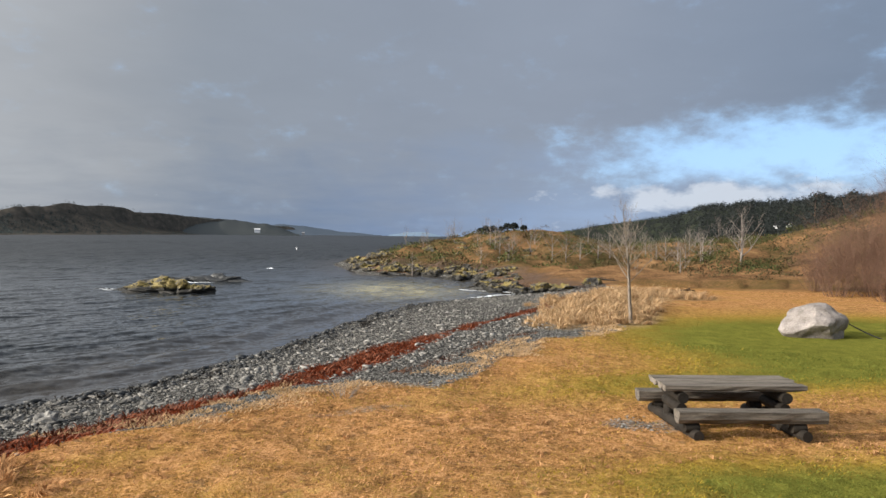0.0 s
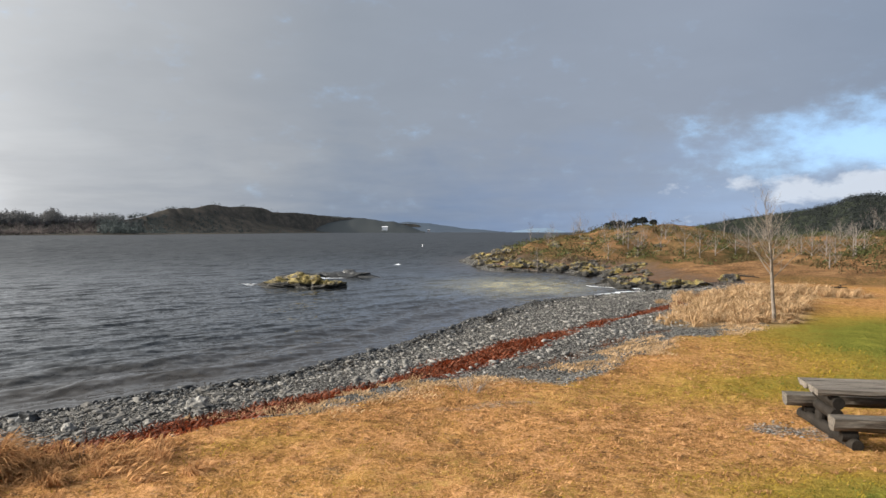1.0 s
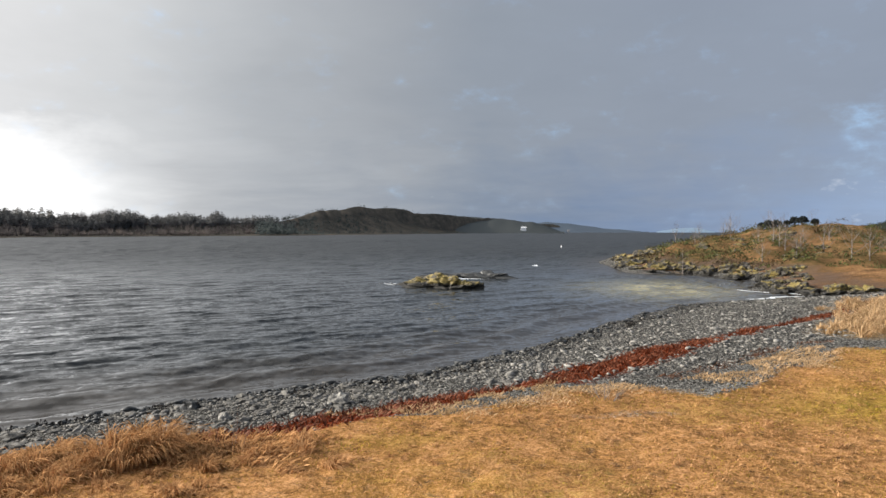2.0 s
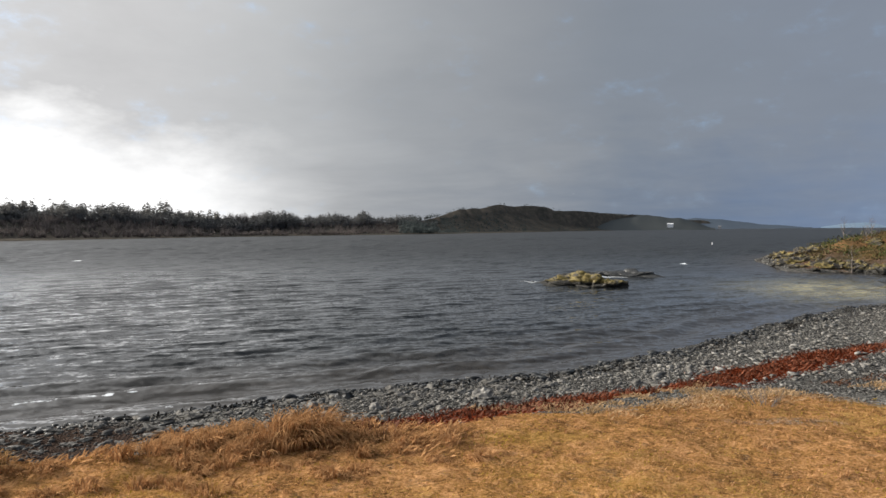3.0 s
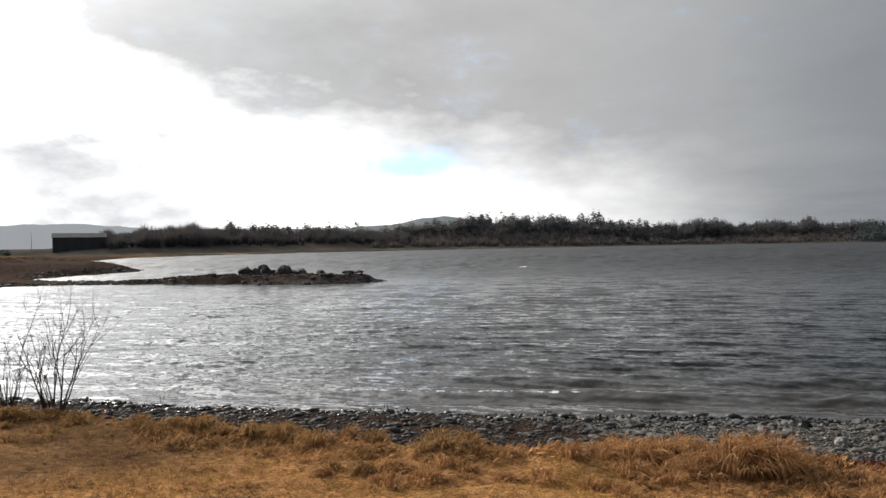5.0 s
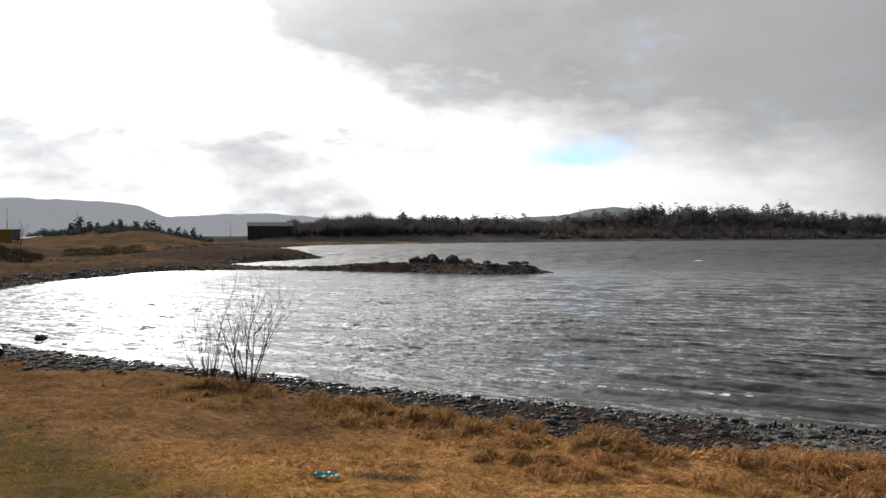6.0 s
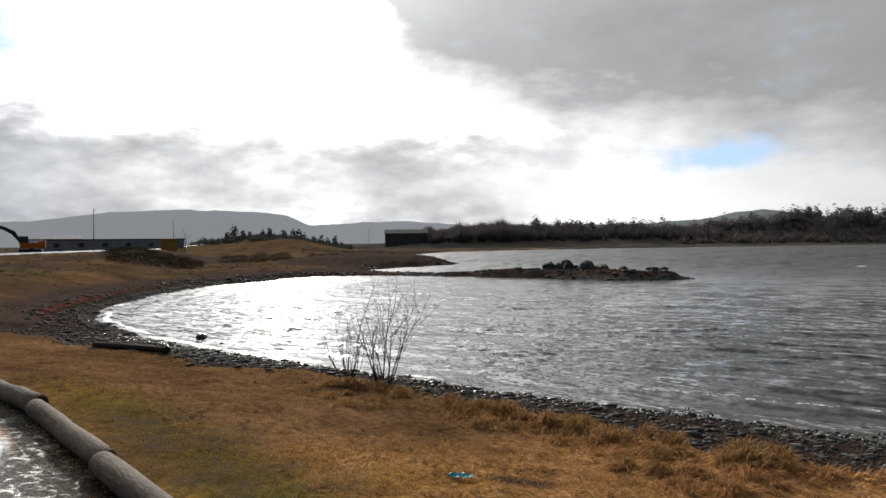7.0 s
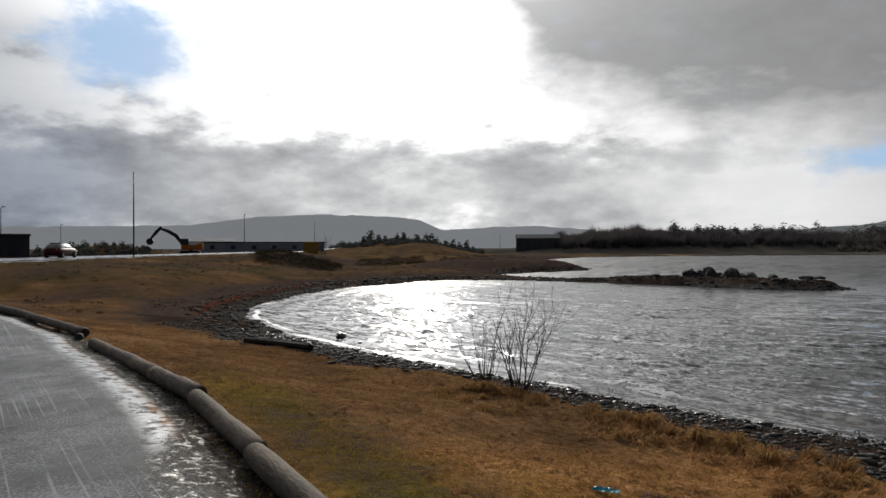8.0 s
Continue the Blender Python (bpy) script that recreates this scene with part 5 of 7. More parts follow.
# ---- picnic table ----
def half_log(bm, x0, x1, y0, y1, top, thick, r):
    """A split log lying along x, flat on top and round below, with uneven ends."""
    rings, w_ = [], (y1 - y0) / 2
    outline = [(-1, 0), (-0.96, 0.03), (-0.5, 0.035), (0, 0.03), (0.5, 0.035), (0.96, 0.03), (1, 0), (0.93, -0.55), (0.6, -0.9), (0, -1), (-0.6, -0.9), (-0.93, -0.55)]
    for k in range(9):
        f = k / 8
        x = x0 + (x1 - x0) * f
        wob = [(r.gauss(0, 0.012), r.gauss(0, 0.012)) for _ in outline]
        q = 0.96 if k in (0, 8) else 1.0
        rings.append([bm.verts.new((x + r.gauss(0, 0.006), (y0 + y1) / 2 + a * w_ * q + u, top + b * thick + (v * 0.5 if b < 0 else v * 0.06))) for (a, b), (u, v) in zip(outline, wob)])
    for a, b in zip(rings, rings[1:]):
        for k in range(12):
            bm.faces.new((a[k], a[(k + 1) % 12], b[(k + 1) % 12], b[k]))
    bm.faces.new(rings[0]), bm.faces.new(rings[-1][::-1])
    return bm


def short_log(a, b, radius, r):
    bm = bmesh.new()
    a, b = Vector(a), Vector(b)
    n = 6
    tube(bm, [a.lerp(b, k / n) for k in range(n + 1)], [radius * (0.94 if k in (0, n) else 1 + r.gauss(0, 0.02)) for k in range(n + 1)], 14, True, 0.02)
    return bm


def picnic_table(place, turn):
    r = random.Random(3)
    t = thing("picnic_table", place @ pose(0, 0, 0, 0, 0, turn), "weathered grey picnic table of split logs on the grass", "picnic table")
    for k in range(4):
        y = -0.43 + k * 0.2175
        part("tabletop_plank", half_log(bmesh.new(), -1.155 + r.gauss(0, 0.02), 1.15 + r.gauss(0, 0.02), y, y + 0.21, 0.75 + r.gauss(0, 0.004), 0.1, r), WOOD_LONG, t, smooth=False)
    for sign in (-1, 1):
        lo, hi = sorted((sign * 0.6, sign * 0.9))
        part("bench", half_log(bmesh.new(), -1.16 - 0.1 * sign + r.gauss(0, 0.02), 1.16 - 0.1 * sign, lo, hi, 0.43, 0.2, r), WOOD_BENCH, t, "thick dark split-log bench")
    for x in (-0.86, 0.84):
        part("sleeper", short_log((x + 0.06, -0.94, 0.07), (x - 0.06, 0.96, 0.07), 0.09, r), WOOD_DARK, t, "log sleeper lying on the ground", False)
        part("crossbeam", short_log((x, -0.42, 0.545), (x, 0.42, 0.545), 0.095, r), WOOD_DARK, t, "dark round crossbeam", False)
        part("crossbeam", short_log((x, -0.36, 0.36), (x, 0.36, 0.36), 0.095, r), WOOD_DARK, t, "dark round crossbeam", False)
        for y in (-0.75, 0.75):
            part("foot", short_log((x - 0.1, y, 0.165), (x + 0.12, y, 0.165), 0.085, r), WOOD_DARK, t, "short dark log under the bench", False)
        for y in (-0.26, 0.26):
            part("leg", short_log((x, y, 0.0), (x, y, 0.3), 0.085, r), WOOD_DARK, t, "stout dark log leg", False)
    return t


TABLE_AT = (4.76, 11.79)
picnic_table(Matrix.Translation((*TABLE_AT, height(*TABLE_AT) - 0.01)), 1.5)

# ---- boulder with its rope on the lawn ----
spot = at(-27.75, 26.3)
bm = bmesh.new()
rock(bm, (0, 0, 0.33), (1.14, 0.85, 0.74), 24, 4, 0.22, 0.5)
bolder = part("boulder", bm, STONE_PALE)
bolder.matrix_world = Matrix.Translation(spot)
tagged(bolder, "large pale grey granite boulder on the green lawn", "boulder")
bm = bmesh.new()
a, b = spot + Vector((0.75, -0.2, 0.62)), spot + Vector((4.2, -1.2, 0.25))
tube(bm, [a.lerp(b, k / 12) - Vector((0, 0, 0.55 * math.sin(math.pi * k / 12))) for k in range(13)], 0.022, 6)
tagged(part("rope", bm, METAL_DARK, smooth=True), "slack dark rope from the boulder over the lawn", "rope")

# ---- young tree in the tall grass ----
tree_at = at(-15.0, 25.5)
bare_tree("young_tree", tree_at, 4.2, 0.062, 5, BARK_PALE, "slender leafless young birch in pale tall grass", limbs=26, first=0.33, depth=2, lean=(-0.3, 0.05), reach=0.29, kids=5)

# ---- trees, bushes on the headland and hillside ----
for k, (az, d, tall, girth) in enumerate(((-22.9, 62, 4.4, 0.10), (-20.2, 66, 2.6, 0.06), (-18.4, 70, 2.6, 0.06), (-17.5, 71, 2.9, 0.06), (-18.6, 58, 2.2, 0.05), (-11.0, 67, 2.2, 0.05),
                                          (-12.4, 68, 2.4, 0.05), (-13.3, 70, 2.6, 0.06), (-4.6, 73, 2.4, 0.05), (-5.6, 76, 2.2, 0.05), (-2.8, 80, 2.0, 0.05), (1.6, 82, 1.9, 0.05), (-0.4, 90, 1.8, 0.05), (-7.4, 82, 2.1, 0.05),
                                          (-16.0, 76, 2.5, 0.06), (-14.8, 79, 2.4, 0.06))):
    bare_tree("bare_tree", at(az, d), tall, girth, 40 + k, BARK_GREY, "leafless grey scrub tree in the heather", group="scrub trees on the headland", limbs=16, first=0.12, depth=2, reach=0.55, kids=3)
for k in range(34):
    az, d = rng.uniform(-23, 3), rng.uniform(62, 120)
    bare_tree("bare_tree", at(az, d), rng.uniform(1.6, 3.2), 0.05, 140 + k, BARK_GREY, "leafless grey scrub tree in the heather", group="scrub trees on the headland", limbs=12, first=0.12, depth=2, reach=0.55, kids=3)
for k, (az, d, wide, tall) in enumerate(((-29.2, 46, 3.4, 3.4), (-31.5, 47, 3.8, 4.6), (-33.5, 46, 4.2, 5.8), (-30.6, 50, 3.4, 4.4), (-28.0, 49, 2.6, 2.4), (-35.8, 47, 4.4, 6.4), (-32.4, 43, 2.4, 2.2))):
    bush("alder_thicket", at(az, d), wide, tall, 70 + k, BARK_BROWN, "dense leafless reddish-brown thicket at the foot of the hill", stems=50, depth=2, kids=7, group="thickets by the lawn", thick=0.015, spread=1.1)
def crest(az, d0=60, d1=190):
    """The place that stands highest against the sky along a heading."""
    d = np.arange(d0, d1, 1.0)
    z = survey(-d * math.sin(radians(az)), d * math.cos(radians(az)))[0]
    return at(az, float(d[np.argmax((z - 3.6) / d)]))


for k, (az, s_) in enumerate(((-3.5, 0.95), (-4.0, 0.8), (-5.2, 0.72), (-5.7, 0.62), (-6.5, 0.5), (-3.0, 0.55), (-4.7, 0.4))):
    verts, faces = [], []
    flecks(verts, faces, (0, 0, 0.3), s_ * 0.95, s_ * 0.95, 420, 0.24, rng)
    p_ = thing("pine", Matrix.Translation(crest(az)), "low dark round-crowned pine on the headland crest", "tree", "pines on the crest")
    mesh_object("crown", verts, faces, HILL_GREEN, p_)
    bm = bmesh.new()
    tube(bm, [(0, 0, -0.3), (0, 0, s_ * 0.7)], [0.12, 0.06], 7)
    part("trunk", bm, BARK_DARK, p_)


def clumps(name, count, fn, mat, label, seed, size, n=46, leaf=0.16):
    """Low bushes scattered over a stretch, in one mesh."""
    r = random.Random(seed)
    verts, faces, spots = [], [], []
    while len(spots) < count:
        spots.append(fn(r))
    x, y = np.array([p[0] for p in spots]), np.array([p[1] for p in spots])
    z, s, _, _ = survey(x, y)
    for px, py, pz, ps in zip(x, y, z, s):
        if ps > 2.5:
            k = r.uniform(*size)
            flecks(verts, faces, (px, py, pz - 0.1 * k), k, k * r.uniform(0.5, 0.8), int(n * (0.6 + k * 0.5)), leaf * (0.6 + 0.4 * k), r)
    return tagged(mesh_object(name, verts, faces, mat), label, "bushes", kind="stuff")


def polar_spot(a0, a1, d0, d1):
    def pick(r):
        a, d = radians(r.uniform(a0, a1)), math.sqrt(r.uniform(d0 * d0, d1 * d1))
        return -d * math.sin(a), d * math.cos(a)
    return pick


clumps("heather_bushes", 1100, polar_spot(-22, 6, 62, 170), HEATHER, "brown heather and low scrub on the headland", 81, (0.4, 1.3))
clumps("juniper_bushes", 520, polar_spot(-24, 5, 60, 140), JUNIPER, "olive-green juniper scrub on the headland", 82, (0.5, 1.5))
clumps("hillside_bushes", 420, polar_spot(-40, -20, 56, 110), JUNIPER, "yellow-green gorse on the hillside", 83, (0.5, 1.6))
clumps("hillside_heather", 300, polar_spot(-40, -18, 52, 110), HEATHER, "brown heather on the hillside", 84, (0.5, 1.4))
clumps("cove_scrub", 420, polar_spot(109.6, 116, 84, 114), HEATHER, "dark scrub on the mound beyond the cove", 85, (0.4, 1.1), 90, 0.1)
clumps("cove_heather", 200, polar_spot(102.8, 108, 108, 142), HEATHER, "dark heather on the bank beyond the cove", 86, (0.4, 0.9), 80, 0.1)
clumps("bank_heather", 620, polar_spot(97, 132, 34, 125), HEATHER, "low dark heather on the brown bank", 87, (0.15, 0.55), 50, 0.08)
clumps("point_heather", 220, polar_spot(90.5, 102, 118, 185), HEATHER, "dark heather on the low point", 88, (0.3, 0.7), 60, 0.1)

# ---- rocks of the shore ----
def rocky(name, label, pieces, mat, group, seed, detail=3):
    """A ledge of several rough rocks that lie together."""
    t = thing(name, Matrix.Translation((pieces[0][0], pieces[0][1], 0)), label, "rock", group)
    for k, (x, y, z, rx, ry, rz) in enumerate(pieces):
        bm = bmesh.new()
        rock(bm, (x - pieces[0][0], y - pieces[0][1], z), (rx, ry, rz), seed + k, detail + 1, 0.95, 0.6)
        part("rock", bm, mat, t)
    return t


rocky("rock_islet", "low dark islet with yellow weed in the sea", [(-17.4, 43.4, 0.0, 1.5, 1.1, 0.8), (-16.0, 43.0, 0.0, 1.3, 1.0, 0.62), (-18.6, 43.7, -0.05, 1.1, 0.8, 0.42), (-14.8, 42.6, -0.05, 0.9, 0.7, 0.5), (-19.7, 44.0, -0.1, 1.0, 0.5, 0.28), (-17.2, 42.6, -0.1, 2.2, 0.8, 0.42), (-20.9, 44.3, -0.12, 0.8, 0.35, 0.2), (-16.6, 43.5, 0.35, 0.8, 0.6, 0.4)], ISLET, "", 120, 4)
rocky("rock_skerry", "flat black skerry awash behind the islet", [(-16.6, 52.8, 0.0, 1.9, 0.9, 0.5), (-18.6, 53.2, 0.0, 1.7, 0.8, 0.42), (-20.6, 53.0, 0.0, 1.5, 0.8, 0.36)], STONE_WET, "", 130, 3)
r = random.Random(31)
for k, (x, y, n_, reach, big) in enumerate(((4.2, 45.6, 6, 2.2, 0.9), (6.6, 46.2, 5, 1.8, 0.7), (2.6, 48.6, 4, 1.2, 0.7), (-4.6, 65.2, 7, 2.2, 1.0), (-7.4, 71.5, 8, 1.9, 1.05), (-2.6, 66.0, 5, 2.0, 0.8),
                                            (0.6, 64.2, 5, 2.0, 1.0), (3.4, 57, 6, 2.4, 0.8), (2.2, 60, 5, 2.0, 0.9), (-7.6, 80, 6, 2.6, 1.1), (4.5, 52, 4, 1.4, 0.5))):
    pieces = []
    for _ in range(2 * n_):
        px, py = x + r.gauss(0, reach * 0.65), y + r.gauss(0, reach * 0.65)
        b_ = big * r.uniform(0.25, 0.85)
        if inside(np.array([px]), np.array([py]), WATER_RING)[0] and r.random() < 0.6:
            continue
        pieces.append((px, py, max(height(px, py), 0) + 0.02, b_ * 1.15, b_ * 0.85, b_ * r.uniform(0.45, 0.75)))
    if pieces:
        rocky("rock_ledge", "dark shore rocks with yellow lichen by the cove", pieces, LEDGE, "ledges round the cove", 200 + 10 * k)
# outcrops on the headland
for k in range(14):
    p_ = at(r.uniform(-8, 3), r.uniform(66, 88))
    rocky("rock_outcrop", "grey rock outcrop in the heather", [(p_.x, p_.y, p_.z - 0.1, r.uniform(0.5, 1.1), r.uniform(0.4, 0.9), r.uniform(0.3, 0.55))], LEDGE, "outcrops on the headland", 400 + k)

# ---- spit with its heap of boulders ----
for k, (f, side, s_, h_) in enumerate(((0.30, 0, 1.2, 0.8), (0.36, 0.6, 0.9, 0.7), (0.42, -0.3, 0.95, 1.15), (0.47, 0.5, 0.9, 0.75), (0.52, 0, 1.2, 1.25), (0.58, 0.6, 0.9, 0.75), (0.63, -0.2, 0.8, 0.65), (0.74, 0.3, 0.7, 0.45), (0.9, 0, 0.9, 0.4), (0.96, 0, 0.8, 0.35))):
    a, b = Vector((-75.0, 5.6, 0)), Vector((-66.2, 20.6, 0))
    p_ = a.lerp(b, f) + Vector((-0.7, 0.4, 0)) * side
    bm = bmesh.new()
    rock(bm, (0, 0, 0), (s_ * 0.8, s_ * 0.72, h_ * 0.66), 320 + k, 3, 0.6, 0.4)
    o = part("spit_boulder", bm, STONE_DARK)
    o.location = (p_.x, p_.y, max(height(p_.x, p_.y), 0.1) + 0.22)
    tagged(o, "dark boulder heaped on the stone spit", "boulder", "boulders on the spit")

# ---- logs along the parking place ----
def barrier_log(a, b, radius, seed, label="round log lying along the parking place"):
    r = random.Random(seed)
    a, b = Vector(a), Vector(b)
    mid = (a + b) / 2
    t = thing("barrier_log", Matrix.Translation(mid), label, "log", "logs round the parking place")
    n = 10
    bm = bmesh.new()
    pts = [a.lerp(b, (0, 0.012, 0.1, 0.22, 0.36, 0.5, 0.64, 0.78, 0.9, 0.988, 1)[k]) - mid + Vector((r.gauss(0, 0.006), r.gauss(0, 0.006), r.gauss(0, 0.004))) for k in range(n + 1)]
    tube(bm, pts, [radius * (0.86 if k in (0, n) else 1.0 + r.gauss(0, 0.02)) for k in range(n + 1)], 20, False, 0.014)
    part("log_body", bm, LOG_SKIN, t, smooth=True)
    for p, q in ((pts[0], pts[1]), (pts[-1], pts[-2])):
        bm = bmesh.new()
        way = (p - q).normalized()
        tube(bm, [p - way * 0.012, p + way * 0.004, p + way * 0.01], [radius * 0.86, radius * 0.84, radius * 0.76], 20, True)
        part("sawn_end", bm, LOG_END, t, "dark sawn end")
    return t


def on_logs(f):
    """A place along the row of logs."""
    q = np.array(LOG_LINE)
    i = min(int(f), len(q) - 2)
    p = q[i] + (q[i + 1] - q[i]) * (f - i)
    return p


joints = [(-0.25, 0.985), (1.0, 1.985), (2.0, 2.655), (2.675, 3.96), (4.96, 6.42), (6.44, 7.9)]
for k, (f0, f1) in enumerate(joints):
    (x0, y0), (x1, y1) = on_logs(f0), on_logs(f1)
    low = 0.125 - 0.02 * (k % 2)
    way = Vector((x1 - x0, y1 - y0)).normalized()
    askew = Vector((way.y, -way.x)) * -0.035
    barrier_log((x0 - askew.x, y0 - askew.y, height(x0, y0) + low), (x1 + askew.x, y1 + askew.y, height(x1, y1) + low), (0.132, 0.124, 0.136)[k % 3], 500 + k)
x0, y0 = -15.95, -12.2
bm = bmesh.new()
tube(bm, [(0, 0, 0), (0.18, 0.12, 0)], [0.1, 0.1], 14)
o = part("log_stub", bm, WOOD_GREY, smooth=False)
o.location = (x0 + 0.1, y0 - 0.25, height(x0, y0) + 0.08)
tagged(o, "short pale log stub beside the barrier", "log")

# driftwood beam, litter, burnt patch
a, b = Vector((-20.5, -10.3, 0)), Vector((-18.9, -7.55, 0))
a.z, b.z = height(a.x, a.y) + 0.08, height(b.x, b.y) + 0.1
bm = bmesh.new()
tube(bm, [a.lerp(b, k / 5) for k in range(6)], [0.1, 0.115, 0.11, 0.115, 0.11, 0.1], 8, True, 0.06)
tagged(part("driftwood_beam", bm, WOOD_DARK), "dark driftwood beam at the top of the beach", "driftwood")
p_ = Vector((-7.85, 0.15, 0))
bm = bmesh.new()
bmesh.ops.create_grid(bm, x_segments=9, y_segments=5, size=1.0)
for v in bm.verts:
    v.co = Vector((v.co.x * 0.14 + 0.03 * noise.noise(v.co * 2), v.co.y * 0.06, 0.02 + 0.045 * abs(noise.noise(v.co * 3 + Vector((5, 0, 0))))))
bmesh.ops.solidify(bm, geom=bm.faces[:], thickness=0.004)
o = part("plastic_scrap", bm, TEAL)
o.location, o.rotation_euler = (p_.x, p_.y, height(p_.x, p_.y) + 0.02), (0, 0, 1.3)
tagged(o, "crumpled teal plastic scrap in the grass", "litter")
# dead branches on the grass behind the beach
for k, ((ax_, ay_), (bx_, by_)) in enumerate((((8.82, 38.01), (10.06, 39.45)), ((13.1, 40.51), (14.69, 40.85)), ((10.21, 49.16), (11.77, 47.11)))):
    r = random.Random(610 + k)
    a, b = Vector((ax_, ay_, height(ax_, ay_) + 0.05)), Vector((bx_, by_, height(bx_, by_) + 0.06))
    o = thing("dead_branch", Matrix.Translation(a), "dark dead branch lying on the dry grass", "branch", "dead branches on the grass")
    bm = bmesh.new()
    tube(bm, [(b - a) * f + Vector((r.gauss(0, 0.03), r.gauss(0, 0.03), 0.03 * math.sin(3.1 * f))) for f in (0, 0.25, 0.5, 0.75, 1)], [0.06, 0.055, 0.05, 0.04, 0.02], 7)
    part("limb", bm, WOOD_DARK, o)
    for f in (0.3, 0.55, 0.8):
        bm = bmesh.new()
        p_ = (b - a) * f
        tube(bm, [p_, p_ + Vector((r.gauss(0, 0.2), r.gauss(0, 0.2), 0.12)), p_ + Vector((r.gauss(0, 0.35), r.gauss(0, 0.35), 0.2))], [0.025, 0.018, 0.008], 5)
        part("twig", bm, WOOD_DARK, o)
# ---- bare shrubs by the water ----
bush("bare_shrub", at(95.2, 14.9), 0.75, 1.62, 21, BARK_DARK, "bare dark shrub with thin upright stems by the water", stems=12, depth=2, kids=4, thick=0.02)
bush("bare_shrub", at(98.0, 15.4), 0.75, 1.3, 22, BARK_DARK, "bare dark shrub with fine twigs by the water", stems=17, depth=1, kids=4, thick=0.012)
bush("bare_shrub", at(88.6, 13.3), 0.8, 0.55, 23, BARK_GREY, "small bare shrub at the edge of the beach", stems=12, depth=1, kids=4, thick=0.006)
bush("dead_stalks", at(37.5, 9.9), 0.8, 0.5, 24, BARK_BROWN, "thin dry weed stalks in the grass", stems=9, depth=1, kids=2, thick=0.005, category="weeds")
bush("dead_stalks", at(8.0, 12.9), 0.9, 0.4, 25, BARK_GREY, "tangle of grey dry stalks on the gravel", stems=24, depth=1, kids=4, thick=0.006, category="weeds")


# ---- road, lamps, buildings and machines beyond the cove ----
def road_strip():
    verts, faces = [], []
    line = rounded(ROAD_LINE, 12)
    for i, p in enumerate(line):
        d = line[min(i + 1, len(line) - 1)] - line[max(i - 1, 0)]
        d = d / np.hypot(*d)
        n_ = np.array([-d[1], d[0]])
        for off, up in ((-4.0, -0.2), (-4.0, 0.035), (-2, 0.06), (0, 0.08), (2, 0.06), (4.0, 0.035), (4.0, -0.2)):
            verts.append((*(p + n_ * off), ROAD_Z + up))
    for i in range(len(line) - 1):
        for k in range(6):
            faces.append((i * 7 + k, i * 7 + k + 1, i * 7 + k + 8, i * 7 + k + 7))
    m, n = material("wet_asphalt")
    f = n.noise(0.6, 5, 0.6, n.coords())
    finish(n, n.ramp(f, [(0.3, (0.04, 0.042, 0.045, 1)), (0.7, (0.075, 0.077, 0.08, 1))]), n.ramp(f, [(0.35, 0.16), (0.65, 0.32)]), n.bump(n.noise(40, 2, 0.5, n.coords()), 0.1, 0.01), 0.0, 0.6)
    return tagged(mesh_object("road", verts, faces, m), "wet asphalt road on a low bank", "road", kind="structure")


road_strip()


def lamp_post(place, tall, turn, label="tall grey street lamp beside the road", group="street lamps"):
    t = thing("street_lamp", Matrix.Translation(place) @ pose(0, 0, 0, 0, 0, turn), label, "street lamp", group)
    bm = bmesh.new()
    tube(bm, [(0, 0, -0.2), (0, 0, tall * 0.5), (0, 0, tall - 0.5), (0.15, 0, tall - 0.15), (0.6, 0, tall)], [0.11, 0.09, 0.07, 0.06, 0.05], 8)
    part("post", bm, METAL_GREY, t, smooth=True)
    bm = bmesh.new()
    box(bm, (0.5, -0.14, tall - 0.06), (1.25, 0.14, tall + 0.07), 0.03)
    part("lamp_head", bm, METAL_DARK, t)
    return t


for az, d, tall in ((116.9, 165, 8.6), (129.6, 190, 8.5), (133.2, 120, 8.6), (111.5, 230, 8.5), (107.2, 300, 8.5), (104.5, 380, 8.5), (96.6, 360, 8), (88.8, 420, 9)):
    p_ = at(az, d)
    lamp_post(p_, tall, 200)
t = thing("flagpole", Matrix.Translation(at(124.8, 92)), "tall thin dark pole beside the road", "pole")
bm = bmesh.new()
tube(bm, [(0, 0, -0.5), (0, 0, 4), (0, 0, 10.0)], [0.1, 0.085, 0.05], 8)
part("pole", bm, METAL_DARK, t, smooth=True)
bm = bmesh.new()
tube(bm, [(0, 0, 9.98), (0, 0, 10.06), (0, 0, 10.1)], [0.07, 0.075, 0.02], 8)
part("pole_cap", bm, METAL_GREY, t)


